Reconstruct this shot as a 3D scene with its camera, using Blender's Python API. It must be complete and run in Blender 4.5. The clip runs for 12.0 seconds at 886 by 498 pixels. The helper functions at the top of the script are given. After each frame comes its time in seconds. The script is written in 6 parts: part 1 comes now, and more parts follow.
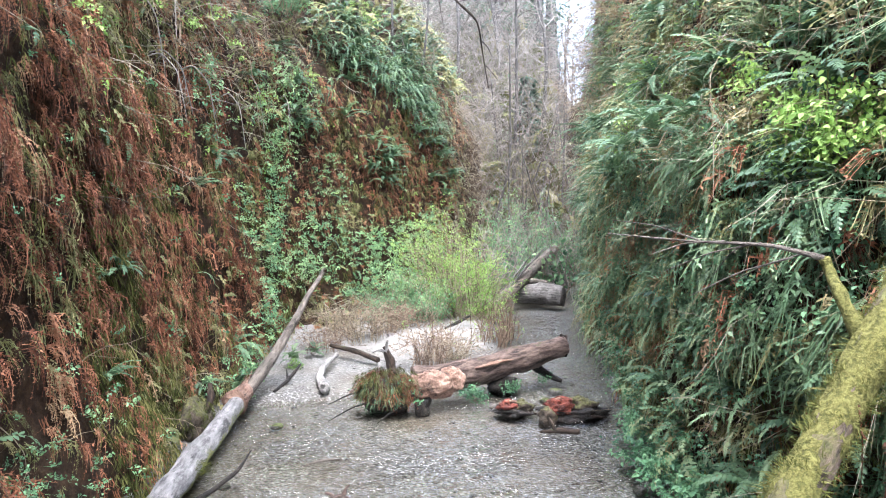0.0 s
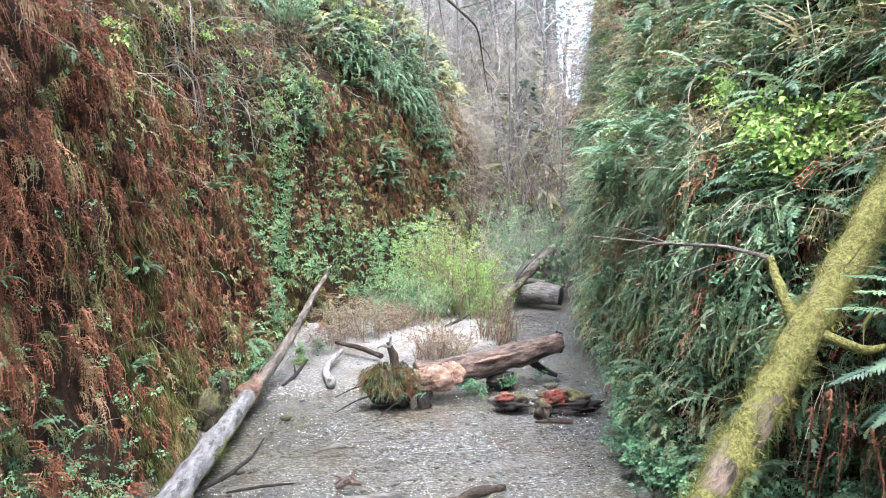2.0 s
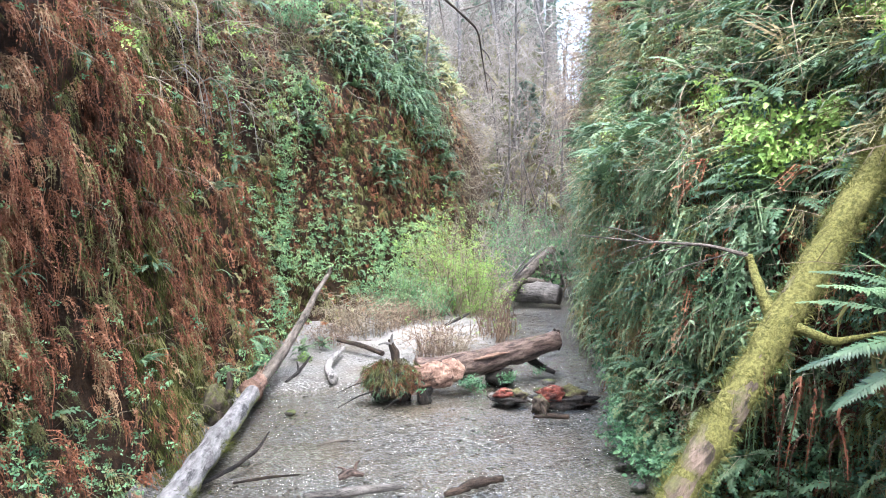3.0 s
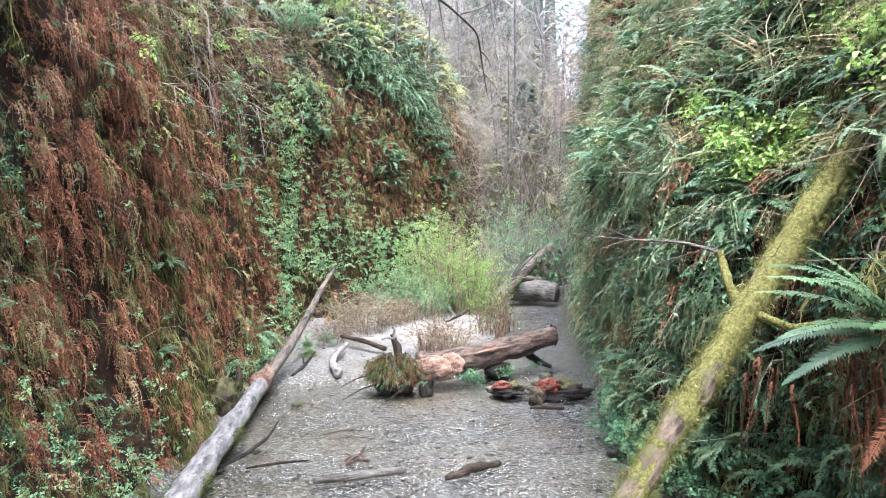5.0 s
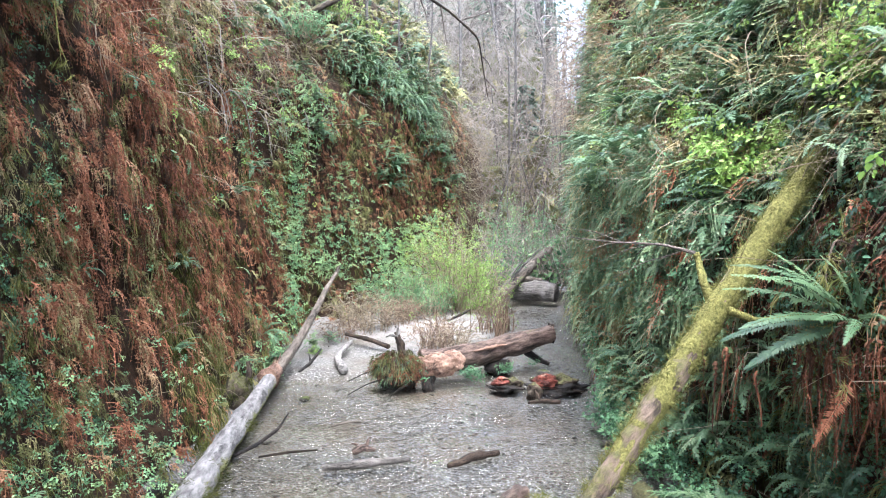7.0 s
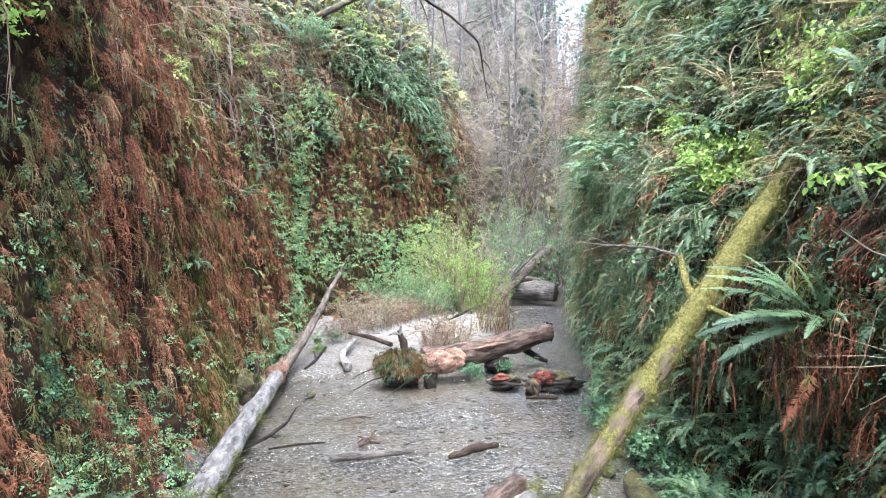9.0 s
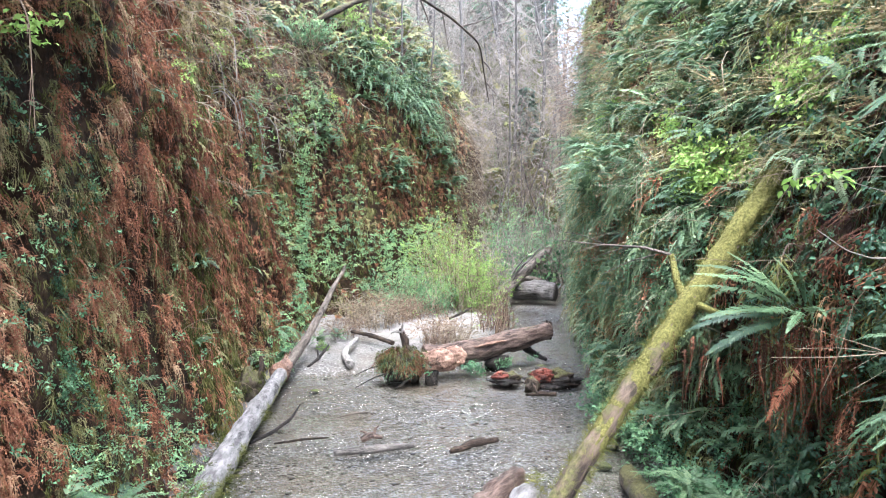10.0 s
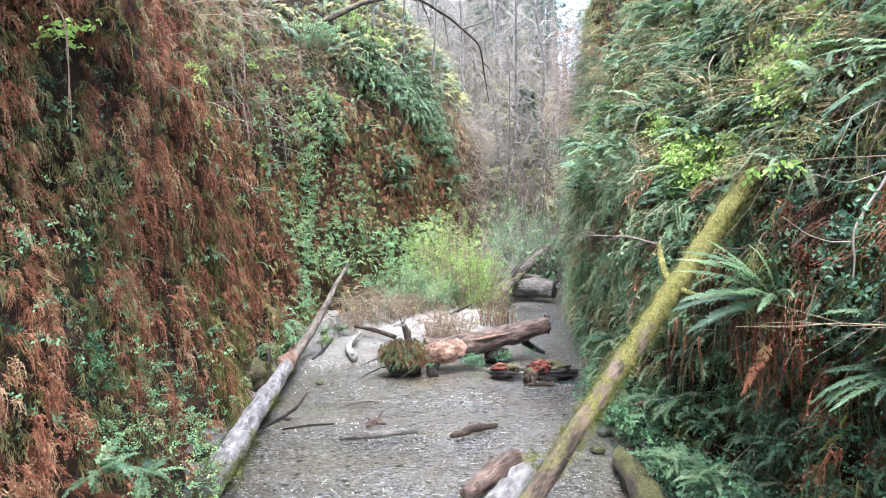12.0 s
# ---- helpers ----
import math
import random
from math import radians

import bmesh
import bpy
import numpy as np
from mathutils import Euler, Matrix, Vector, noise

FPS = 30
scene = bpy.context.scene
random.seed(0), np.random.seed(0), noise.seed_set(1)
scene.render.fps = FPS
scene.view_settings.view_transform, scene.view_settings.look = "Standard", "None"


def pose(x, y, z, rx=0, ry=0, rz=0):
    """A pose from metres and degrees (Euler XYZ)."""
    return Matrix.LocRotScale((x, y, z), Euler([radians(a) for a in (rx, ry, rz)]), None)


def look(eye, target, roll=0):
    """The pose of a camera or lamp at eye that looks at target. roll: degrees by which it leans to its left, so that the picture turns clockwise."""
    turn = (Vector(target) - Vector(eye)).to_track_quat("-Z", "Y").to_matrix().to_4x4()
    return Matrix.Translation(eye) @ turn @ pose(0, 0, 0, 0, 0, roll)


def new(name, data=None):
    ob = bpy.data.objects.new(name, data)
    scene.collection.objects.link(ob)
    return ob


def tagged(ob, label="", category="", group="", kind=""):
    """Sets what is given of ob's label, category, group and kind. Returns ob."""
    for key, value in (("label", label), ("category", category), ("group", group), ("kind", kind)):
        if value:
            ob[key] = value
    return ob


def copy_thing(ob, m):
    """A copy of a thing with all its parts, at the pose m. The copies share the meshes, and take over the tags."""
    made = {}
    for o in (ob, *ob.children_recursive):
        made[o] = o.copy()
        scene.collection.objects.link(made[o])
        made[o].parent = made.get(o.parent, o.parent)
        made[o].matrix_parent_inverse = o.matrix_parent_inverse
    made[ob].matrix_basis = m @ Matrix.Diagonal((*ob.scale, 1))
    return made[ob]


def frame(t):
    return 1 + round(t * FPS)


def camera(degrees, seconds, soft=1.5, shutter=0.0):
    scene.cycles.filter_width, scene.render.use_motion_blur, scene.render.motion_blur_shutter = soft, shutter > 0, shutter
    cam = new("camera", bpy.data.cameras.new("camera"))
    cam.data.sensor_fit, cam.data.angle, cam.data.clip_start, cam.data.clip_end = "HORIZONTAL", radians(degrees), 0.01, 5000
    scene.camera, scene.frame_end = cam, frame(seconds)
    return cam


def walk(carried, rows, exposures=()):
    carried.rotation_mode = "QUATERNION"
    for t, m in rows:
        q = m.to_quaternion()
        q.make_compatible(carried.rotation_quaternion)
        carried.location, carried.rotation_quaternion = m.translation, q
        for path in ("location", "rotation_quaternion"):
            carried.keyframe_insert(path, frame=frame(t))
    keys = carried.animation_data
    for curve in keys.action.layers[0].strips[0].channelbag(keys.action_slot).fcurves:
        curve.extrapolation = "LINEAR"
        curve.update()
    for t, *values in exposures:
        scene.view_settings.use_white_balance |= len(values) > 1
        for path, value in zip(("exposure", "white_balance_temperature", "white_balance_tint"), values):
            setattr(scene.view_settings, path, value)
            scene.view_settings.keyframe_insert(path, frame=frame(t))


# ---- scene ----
cam = camera(72.0, 12.0, soft=1.0)
PATH = [
    (0, (0.102, -0.063, 3.216), (0.046, 1.933, 3.11), -1.9),
    (0.5, (0.099, -0.204, 3.228), (0.043, 1.792, 3.122), -1.9),
    (1, (0.096, -0.341, 3.238), (0.041, 1.655, 3.132), -1.9),
    (1.5, (0.101, -0.473, 3.244), (0.046, 1.523, 3.138), -1.9),
    (2, (0.114, -0.607, 3.245), (0.056, 1.39, 3.141), -1.9),
    (2.5, (0.121, -0.733, 3.246), (0.061, 1.264, 3.143), -1.8),
    (3, (0.122, -0.858, 3.246), (0.063, 1.139, 3.142), -1.8),
    (4.8, (0.127, -1.25, 3.257), (0.065, 0.746, 3.146), -1.9),
    (5, (0.118, -1.303, 3.252), (0.06, 0.693, 3.146), -1.8),
    (5.5, (0.114, -1.428, 3.259), (0.055, 0.568, 3.155), -1.8),
    (6, (0.118, -1.539, 3.264), (0.058, 0.458, 3.16), -1.8),
    (6.5, (0.12, -1.652, 3.275), (0.059, 0.344, 3.17), -1.7),
    (7, (0.114, -1.767, 3.28), (0.053, 0.229, 3.177), -1.7),
    (9, (0.11, -2.165, 3.326), (0.047, -0.168, 3.222), -1.7),
    (9.5, (0.122, -2.275, 3.336), (0.056, -0.278, 3.232), -1.7),
    (10, (0.116, -2.381, 3.332), (0.05, -0.385, 3.228), -1.7),
    (10.5, (0.118, -2.474, 3.319), (0.051, -0.478, 3.215), -1.6),
    (11, (0.116, -2.575, 3.295), (0.049, -0.579, 3.193), -1.6),
    (11.5, (0.116, -2.675, 3.273), (0.048, -0.679, 3.171), -1.6),
    (12, (0.102, -2.787, 3.25), (0.036, -0.791, 3.148), -1.6),
]
walk(cam, [(t, look(eye, target, roll)) for t, eye, target, roll in PATH], exposures=[(0.0, 3.5, 5850, 10), (12.0, 3.5, 5850, 10)])

# ---- light ----
world = bpy.data.worlds.new("overcast_sky")
scene.world = world
world.use_nodes = True
wn = world.node_tree.nodes
sky = wn.new("ShaderNodeTexSky")
sky.sky_type, sky.sun_disc = "NISHITA", False
sky.sun_elevation, sky.sun_rotation = radians(71), radians(169)
sky.air_density, sky.dust_density, sky.ozone_density = 1.0, 4.0, 1.0
pale = wn.new("ShaderNodeHueSaturation")
pale.inputs["Saturation"].default_value = 0.75
world.node_tree.links.new(sky.outputs[0], pale.inputs["Color"])
world.node_tree.links.new(pale.outputs[0], wn["Background"].inputs["Color"])
wn["Background"].inputs["Strength"].default_value = 0.15
sun = new("sun", bpy.data.lights.new("sun", "SUN"))
sun.data.energy, sun.data.angle, sun.data.color = 0.6, radians(60), (1.0, 0.97, 0.92)
sun.matrix_world = look((2, -4, 30), (0, 6, 0))

# ---- materials ----


def nodes_of(name):
    m = bpy.data.materials.new(name)
    m.use_nodes = True
    nt = m.node_tree
    return m, nt, nt.nodes, nt.nodes["Principled BSDF"]


def ramp(nt, fac, stops):
    r = nt.nodes.new("ShaderNodeValToRGB")
    e = r.color_ramp.elements
    while len(e) < len(stops):
        e.new(0.5)
    for el, (p, c) in zip(e, stops):
        el.position, el.color = p, (*c, 1)
    nt.links.new(fac, r.inputs[0])
    return r.outputs[0]


def noise_tex(nt, scale, detail=5.0, rough=0.6, stretch=None):
    n = nt.nodes.new("ShaderNodeTexNoise")
    if stretch == "grain":
        at = nt.nodes.new("ShaderNodeAttribute")
        at.attribute_name = "grain"
        nt.links.new(at.outputs["Vector"], n.inputs["Vector"])
        n.inputs["Scale"].default_value, n.inputs["Detail"].default_value, n.inputs["Roughness"].default_value = scale, detail, rough
        return n.outputs["Fac"]
    n.inputs["Scale"].default_value, n.inputs["Detail"].default_value, n.inputs["Roughness"].default_value = scale, detail, rough
    tc = nt.nodes.new("ShaderNodeTexCoord")
    if stretch:
        mp = nt.nodes.new("ShaderNodeMapping")
        mp.inputs["Scale"].default_value = stretch
        nt.links.new(tc.outputs["Object"], mp.inputs[0])
        nt.links.new(mp.outputs[0], n.inputs["Vector"])
    else:
        nt.links.new(tc.outputs["Object"], n.inputs["Vector"])
    return n.outputs["Fac"]


def mixed(nt, fac, a, b, mode="MIX"):
    m = nt.nodes.new("ShaderNodeMix")
    m.data_type, m.blend_type = "RGBA", mode
    for sock, v in ((m.inputs["Factor"], fac), (m.inputs["A"], a), (m.inputs["B"], b)):
        if isinstance(v, (int, float)):
            sock.default_value = v
        elif isinstance(v, tuple):
            sock.default_value = (*v, 1)
        else:
            nt.links.new(v, sock)
    return m.outputs["Result"]


def bump(nt, b, height, strength, dist=0.02):
    n = nt.nodes.new("ShaderNodeBump")
    n.inputs["Strength"].default_value, n.inputs["Distance"].default_value = strength, dist
    nt.links.new(height, n.inputs["Height"])
    nt.links.new(n.outputs[0], b.inputs["Normal"])


def leafy(name, stops, rough=0.5, thin=0.3, spec=0.4):
    """Leaf tissue: its tone runs from plant to plant, with a finer mottling inside each leaf."""
    m, nt, n, b = nodes_of(name)
    at = n.new("ShaderNodeAttribute")
    at.attribute_name = "tone"
    add = n.new("ShaderNodeMath")
    add.operation = "MULTIPLY_ADD"
    nt.links.new(noise_tex(nt, 9, 3), add.inputs[0])
    add.inputs[1].default_value = 0.5
    info = n.new("ShaderNodeObjectInfo")
    vary = n.new("ShaderNodeMath")
    vary.operation = "MULTIPLY_ADD"
    nt.links.new(info.outputs["Random"], vary.inputs[0])
    vary.inputs[1].default_value = 0.3
    nt.links.new(at.outputs["Fac"], vary.inputs[2])
    sub = n.new("ShaderNodeMath")
    sub.operation = "SUBTRACT"
    nt.links.new(vary.outputs[0], sub.inputs[0])
    sub.inputs[1].default_value = 0.4
    nt.links.new(sub.outputs[0], add.inputs[2])
    col = ramp(nt, add.outputs[0], stops)
    nt.links.new(col, b.inputs["Base Color"])
    b.inputs["Roughness"].default_value = rough
    b.inputs["Specular IOR Level"].default_value = spec
    tr = n.new("ShaderNodeBsdfTranslucent")
    nt.links.new(col, tr.inputs[0])
    mx = n.new("ShaderNodeMixShader")
    mx.inputs[0].default_value = thin
    nt.links.new(b.outputs[0], mx.inputs[1])
    nt.links.new(tr.outputs[0], mx.inputs[2])
    nt.links.new(mx.outputs[0], n["Material Output"].inputs["Surface"])
    return m


def wood(name, dark, light, moss=0.0, rough=0.75, mosscol=((0.03, 0.037, 0.012), (0.09, 0.1, 0.035)), upward=0.22):
    m, nt, n, b = nodes_of(name)
    grain = noise_tex(nt, 13, 8, 0.7, "grain")
    blotch = noise_tex(nt, 2.2, 4)
    col = ramp(nt, grain, [(0.3, tuple(c * 0.5 for c in dark)), (0.42, dark), (0.68, light)])
    col = mixed(nt, ramp(nt, blotch, [(0.4, (0, 0, 0)), (0.68, (0.55, 0.55, 0.55))]), col, tuple(c * 0.45 for c in dark))
    cracks = noise_tex(nt, 6, 7, 0.78, "grain")
    col = mixed(nt, ramp(nt, cracks, [(0.38, (0.9, 0.9, 0.9)), (0.46, (0, 0, 0))]), col, tuple(c * 0.22 for c in dark))
    if moss > 0:
        geo = n.new("ShaderNodeNewGeometry")
        sep = n.new("ShaderNodeSeparateXYZ")
        nt.links.new(geo.outputs["Normal"], sep.inputs[0])
        up = n.new("ShaderNodeMath")
        up.operation = "MULTIPLY_ADD"
        nt.links.new(sep.outputs["Z"], up.inputs[0])
        up.inputs[1].default_value = upward
        nt.links.new(noise_tex(nt, 3.1, 6, 0.7), up.inputs[2])
        lo = 0.85 - moss * 0.6
        mask = ramp(nt, up.outputs[0], [(lo, (0, 0, 0)), (lo + 0.12, (1, 1, 1))])
        mcol = ramp(nt, noise_tex(nt, 28, 4), [(0.35, mosscol[0]), (0.7, mosscol[1])])
        col = mixed(nt, mask, col, mcol)
    nt.links.new(col, b.inputs["Base Color"])
    b.inputs["Roughness"].default_value = rough
    b.inputs["Specular IOR Level"].default_value = 0.25
    add = n.new("ShaderNodeMath")
    add.operation = "ADD"
    nt.links.new(grain, add.inputs[0])
    nt.links.new(cracks, add.inputs[1])
    bump(nt, b, add.outputs[0], 1.0, 0.05)
    return m


def earth(name, stops, scale, rough, bumps=0.8, dist=0.05):
    m, nt, n, b = nodes_of(name)
    f = noise_tex(nt, scale, 9, 0.7)
    nt.links.new(ramp(nt, f, stops), b.inputs["Base Color"])
    b.inputs["Specular IOR Level"].default_value = 0.12
    b.inputs["Roughness"].default_value = rough
    bump(nt, b, f, bumps, dist)
    return m


M_DEAD = leafy("dead_fern", [(0.0, (0.038, 0.017, 0.009)), (0.3, (0.14, 0.056, 0.03)), (0.55, (0.262, 0.11, 0.06)), (0.8, (0.36, 0.185, 0.105)), (1.0, (0.41, 0.28, 0.165))], 0.75, 0.2, 0.2)
M_FERN = leafy("sword_fern_leaf", [(0.0, (0.03, 0.064, 0.032)), (0.35, (0.082, 0.142, 0.068)), (0.65, (0.145, 0.215, 0.105)), (0.9, (0.215, 0.285, 0.155)), (1.0, (0.25, 0.295, 0.145))], 0.5, 0.3, 0.4)
M_OLIVE = leafy("old_fern_leaf", [(0.0, (0.0624, 0.0661, 0.0262)), (0.4, (0.159, 0.165, 0.0624)), (0.7, (0.263, 0.233, 0.112)), (1.0, (0.367, 0.295, 0.162))], 0.6, 0.25, 0.2)
M_LEAF = leafy("ground_cover_leaf", [(0.0, (0.0368, 0.0867, 0.0482)), (0.4, (0.0899, 0.194, 0.0957)), (0.75, (0.17, 0.301, 0.148)), (1.0, (0.275, 0.404, 0.177))], 0.48, 0.35, 0.35)
M_BRIGHT = leafy("spring_leaf", [(0.0, (0.11, 0.185, 0.045)), (0.5, (0.22, 0.36, 0.085)), (1.0, (0.37, 0.5, 0.15))], 0.5, 0.4, 0.25)
M_MOSS = leafy("moss", [(0.0, (0.03, 0.035, 0.01)), (0.4, (0.077, 0.086, 0.023)), (0.75, (0.145, 0.142, 0.048)), (1.0, (0.215, 0.2, 0.08))], 0.9, 0.25, 0.1)
M_STRAW = leafy("dry_stem", [(0.0, (0.0779, 0.0616, 0.0404)), (0.4, (0.184, 0.143, 0.0961)), (0.75, (0.289, 0.242, 0.172)), (1.0, (0.366, 0.33, 0.254))], 0.7, 0.1, 0.2)
M_REDSTEM = leafy("red_brown_stem", [(0.0, (0.0622, 0.0413, 0.0288)), (0.5, (0.158, 0.108, 0.0753)), (1.0, (0.258, 0.202, 0.146))], 0.7, 0.1, 0.2)
# pale bark grey, lightened further to carry the far slope's haze
M_GREYTWIG = leafy("haze_pale_twig", [(0.0, (0.101, 0.0872, 0.0734)), (0.5, (0.203, 0.18, 0.157)), (1.0, (0.312, 0.289, 0.257))], 0.8, 0.05, 0.2)
# needle green greyed and lightened to put distant haze into the colour
M_NEEDLE = leafy("hazy_conifer_needle", [(0.0, (0.051, 0.0867, 0.0612)), (0.5, (0.102, 0.153, 0.112)), (1.0, (0.174, 0.225, 0.174))], 0.6, 0.3, 0.2)
# wet soil, darkened further so that gaps in the cover read as shade
M_CLIFF = earth("shade_dark_wet_soil", [(0.3, (0.008, 0.006, 0.004)), (0.48, (0.03, 0.018, 0.011)), (0.62, (0.06, 0.036, 0.02)), (0.75, (0.04, 0.045, 0.016))], 5.5, 0.85, 1.0, 0.1)
M_PALE = wood("bleached_wood", (0.115, 0.11, 0.108), (0.3, 0.29, 0.285), 0.66, mosscol=((0.06, 0.07, 0.015), (0.17, 0.17, 0.05)), upward=-0.3)
M_WHITE = wood("sun_bleached_stick", (0.16, 0.15, 0.14), (0.42, 0.4, 0.37), 0.0)
M_MOSSROT = wood("moss_grown_rotten_wood", (0.025, 0.018, 0.013), (0.1, 0.076, 0.055), 0.5, mosscol=((0.035, 0.034, 0.013), (0.1, 0.095, 0.035)))
M_BARE = wood("bare_pole_wood", (0.075, 0.062, 0.05), (0.2, 0.172, 0.145), 0.12)
M_RED = wood("red_log_wood", (0.05, 0.032, 0.025), (0.175, 0.128, 0.105), 0.1)
M_RAW = wood("raw_orange_wood", (0.12, 0.068, 0.048), (0.33, 0.22, 0.165), 0.0)
M_REDFACE = wood("red_rotten_wood", (0.06, 0.015, 0.01), (0.2, 0.055, 0.036), 0.0)
M_ROT = wood("rotten_wet_wood", (0.014, 0.009, 0.006), (0.075, 0.05, 0.034), 0.2)
M_DARK = wood("dark_wet_wood", (0.006, 0.005, 0.004), (0.03, 0.022, 0.017), 0.0, rough=0.6)
M_MOSSBARK = wood("moss_grown_bark", (0.075, 0.053, 0.04), (0.2, 0.15, 0.115), 0.42, mosscol=((0.05, 0.052, 0.016), (0.13, 0.125, 0.045)))
M_MOSSCOAT = earth("moss_coat", [(0.28, (0.03, 0.032, 0.011)), (0.45, (0.09, 0.088, 0.027)), (0.6, (0.175, 0.165, 0.055)), (0.78, (0.15, 0.118, 0.06))], 46, 0.95, 1.0, 0.03)
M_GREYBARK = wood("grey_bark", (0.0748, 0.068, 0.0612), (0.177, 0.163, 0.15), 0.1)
M_ROCK = wood("mossy_rock", (0.0476, 0.0442, 0.0408), (0.15, 0.143, 0.136), 0.5)
M_STONE = leafy("river_pebble", [(0.0, (0.0204, 0.019, 0.017)), (0.4, (0.0578, 0.0544, 0.0476)), (0.7, (0.0952, 0.0884, 0.0782)), (0.92, (0.129, 0.119, 0.105)), (1.0, (0.258, 0.245, 0.224))], 0.5, 0.0, 0.4)


def gravel_material():
    m, nt, n, b = nodes_of("stream_gravel")
    v = n.new("ShaderNodeTexVoronoi")
    tc = n.new("ShaderNodeTexCoord")
    nt.links.new(tc.outputs["Object"], v.inputs["Vector"])
    v.inputs["Scale"].default_value = 32
    sep = n.new("ShaderNodeSeparateColor")
    nt.links.new(v.outputs["Color"], sep.inputs[0])
    stones = ramp(nt, sep.outputs[0], [(0.0, (0.028, 0.026, 0.022)), (0.4, (0.058, 0.056, 0.051)), (0.75, (0.1, 0.098, 0.092)), (0.92, (0.155, 0.152, 0.145)), (1.0, (0.26, 0.255, 0.245))])
    col = mixed(nt, ramp(nt, noise_tex(nt, 0.7, 5), [(0.42, (0, 0, 0)), (0.66, (0.6, 0.6, 0.6))]), stones, (0.06, 0.045, 0.025))
    at = n.new("ShaderNodeAttribute")
    at.attribute_name = "dry"
    silt = ramp(nt, noise_tex(nt, 5, 8, 0.75), [(0.3, (0.09, 0.08, 0.07)), (0.5, (0.19, 0.18, 0.168)), (0.75, (0.28, 0.27, 0.257))])
    col = mixed(nt, at.outputs["Fac"], col, silt)
    nt.links.new(col, b.inputs["Base Color"])
    b.inputs["Roughness"].default_value = 0.75
    bump(nt, b, v.outputs["Distance"], 0.6, 0.03)
    return m


def water_material():
    m, nt, n, b = nodes_of("shallow_water")
    n.remove(b)
    tr, gl, fr, mx = n.new("ShaderNodeBsdfTransparent"), n.new("ShaderNodeBsdfGlossy"), n.new("ShaderNodeFresnel"), n.new("ShaderNodeMixShader")
    tr.inputs[0].default_value = (0.93, 0.92, 0.88, 1)
    gl.inputs["Roughness"].default_value = 0.03
    gl.inputs["Color"].default_value = (1, 1, 1, 1)
    fr.inputs[0].default_value = 1.54
    bp = n.new("ShaderNodeBump")
    bp.inputs["Distance"].default_value = 0.1
    calm = ramp(nt, noise_tex(nt, 0.5, 3, 0.6, (0.7, 1.2, 1)), [(0.4, (0.2, 0.2, 0.2)), (0.54, (1, 1, 1))])
    nt.links.new(calm, bp.inputs["Strength"])
    wave = n.new("ShaderNodeMath")
    wave.operation = "MULTIPLY_ADD"
    nt.links.new(noise_tex(nt, 15, 3, 0.6, (0.8, 1.3, 1)), wave.inputs[0])
    wave.inputs[1].default_value = 0.5
    nt.links.new(noise_tex(nt, 5.5, 3, 0.6, (0.9, 1.1, 1)), wave.inputs[2])
    nt.links.new(wave.outputs[0], bp.inputs["Height"])
    nt.links.new(bp.outputs[0], fr.inputs["Normal"])
    nt.links.new(bp.outputs[0], gl.inputs["Normal"])
    nt.links.new(fr.outputs[0], mx.inputs[0])
    nt.links.new(tr.outputs[0], mx.inputs[1])
    nt.links.new(gl.outputs[0], mx.inputs[2])
    nt.links.new(mx.outputs[0], n["Material Output"].inputs["Surface"])
    return m


M_GRAVEL = gravel_material()
M_WATER = water_material()

# ---- tools ----
rng = np.random.default_rng(7)


def lattice(ix, iy, iz):
    h = (ix * 374761393 + iy * 668265263 + iz * 2147483647 * 3) & 0xFFFFFFFF
    h = ((h ^ (h >> 13)) * 1274126177) & 0xFFFFFFFF
    return ((h ^ (h >> 16)) & 0xFFFF) / 65535.0


def vnoise(p):
    """Smooth noise from 0 to 1 at each row of p."""
    p = np.asarray(p, float)
    i = np.floor(p).astype(np.int64)
    f = p - i
    f = f * f * (3 - 2 * f)
    out = 0
    for dx in (0, 1):
        for dy in (0, 1):
            for dz in (0, 1):
                w = (f[:, 0] if dx else 1 - f[:, 0]) * (f[:, 1] if dy else 1 - f[:, 1]) * (f[:, 2] if dz else 1 - f[:, 2])
                out = out + w * lattice(i[:, 0] + dx, i[:, 1] + dy, i[:, 2] + dz)
    return out


def fbm(p, octaves=3):
    p = np.asarray(p, float)
    a, total, out = 1.0, 0.0, 0
    for k in range(octaves):
        out = out + a * vnoise(p * 2 ** k + 17.3 * k)
        total += a
        a *= 0.5
    return out / total


def smooth(x, a, b):
    t = np.clip((np.asarray(x, float) - a) / (b - a), 0, 1)
    return t * t * (3 - 2 * t)


def mesh_of(name, verts, quads, material, attrs=None, shade=True):
    verts, quads = np.asarray(verts, np.float32), np.asarray(quads, np.int32)
    me = bpy.data.meshes.new(name)
    me.vertices.add(len(verts))
    me.vertices.foreach_set("co", verts.ravel())
    me.loops.add(quads.size)
    me.loops.foreach_set("vertex_index", quads.ravel())
    me.polygons.add(len(quads))
    me.polygons.foreach_set("loop_start", np.arange(len(quads), dtype=np.int32) * 4)
    me.update(calc_edges=True)
    if shade:
        me.polygons.foreach_set("use_smooth", np.ones(len(quads), bool))
    for key, val in (attrs or {}).items():
        a = me.attributes.new(key, "FLOAT", "POINT")
        a.data.foreach_set("value", np.asarray(val, np.float32))
    me.materials.append(material)
    return me


def join(pieces):
    """Pieces (verts, quads) as one."""
    vs, qs, n = [], [], 0
    for v, q, *_ in pieces:
        vs.append(np.asarray(v, float))
        qs.append(np.asarray(q, int) + n)
        n += len(v)
    return np.concatenate(vs), np.concatenate(qs)


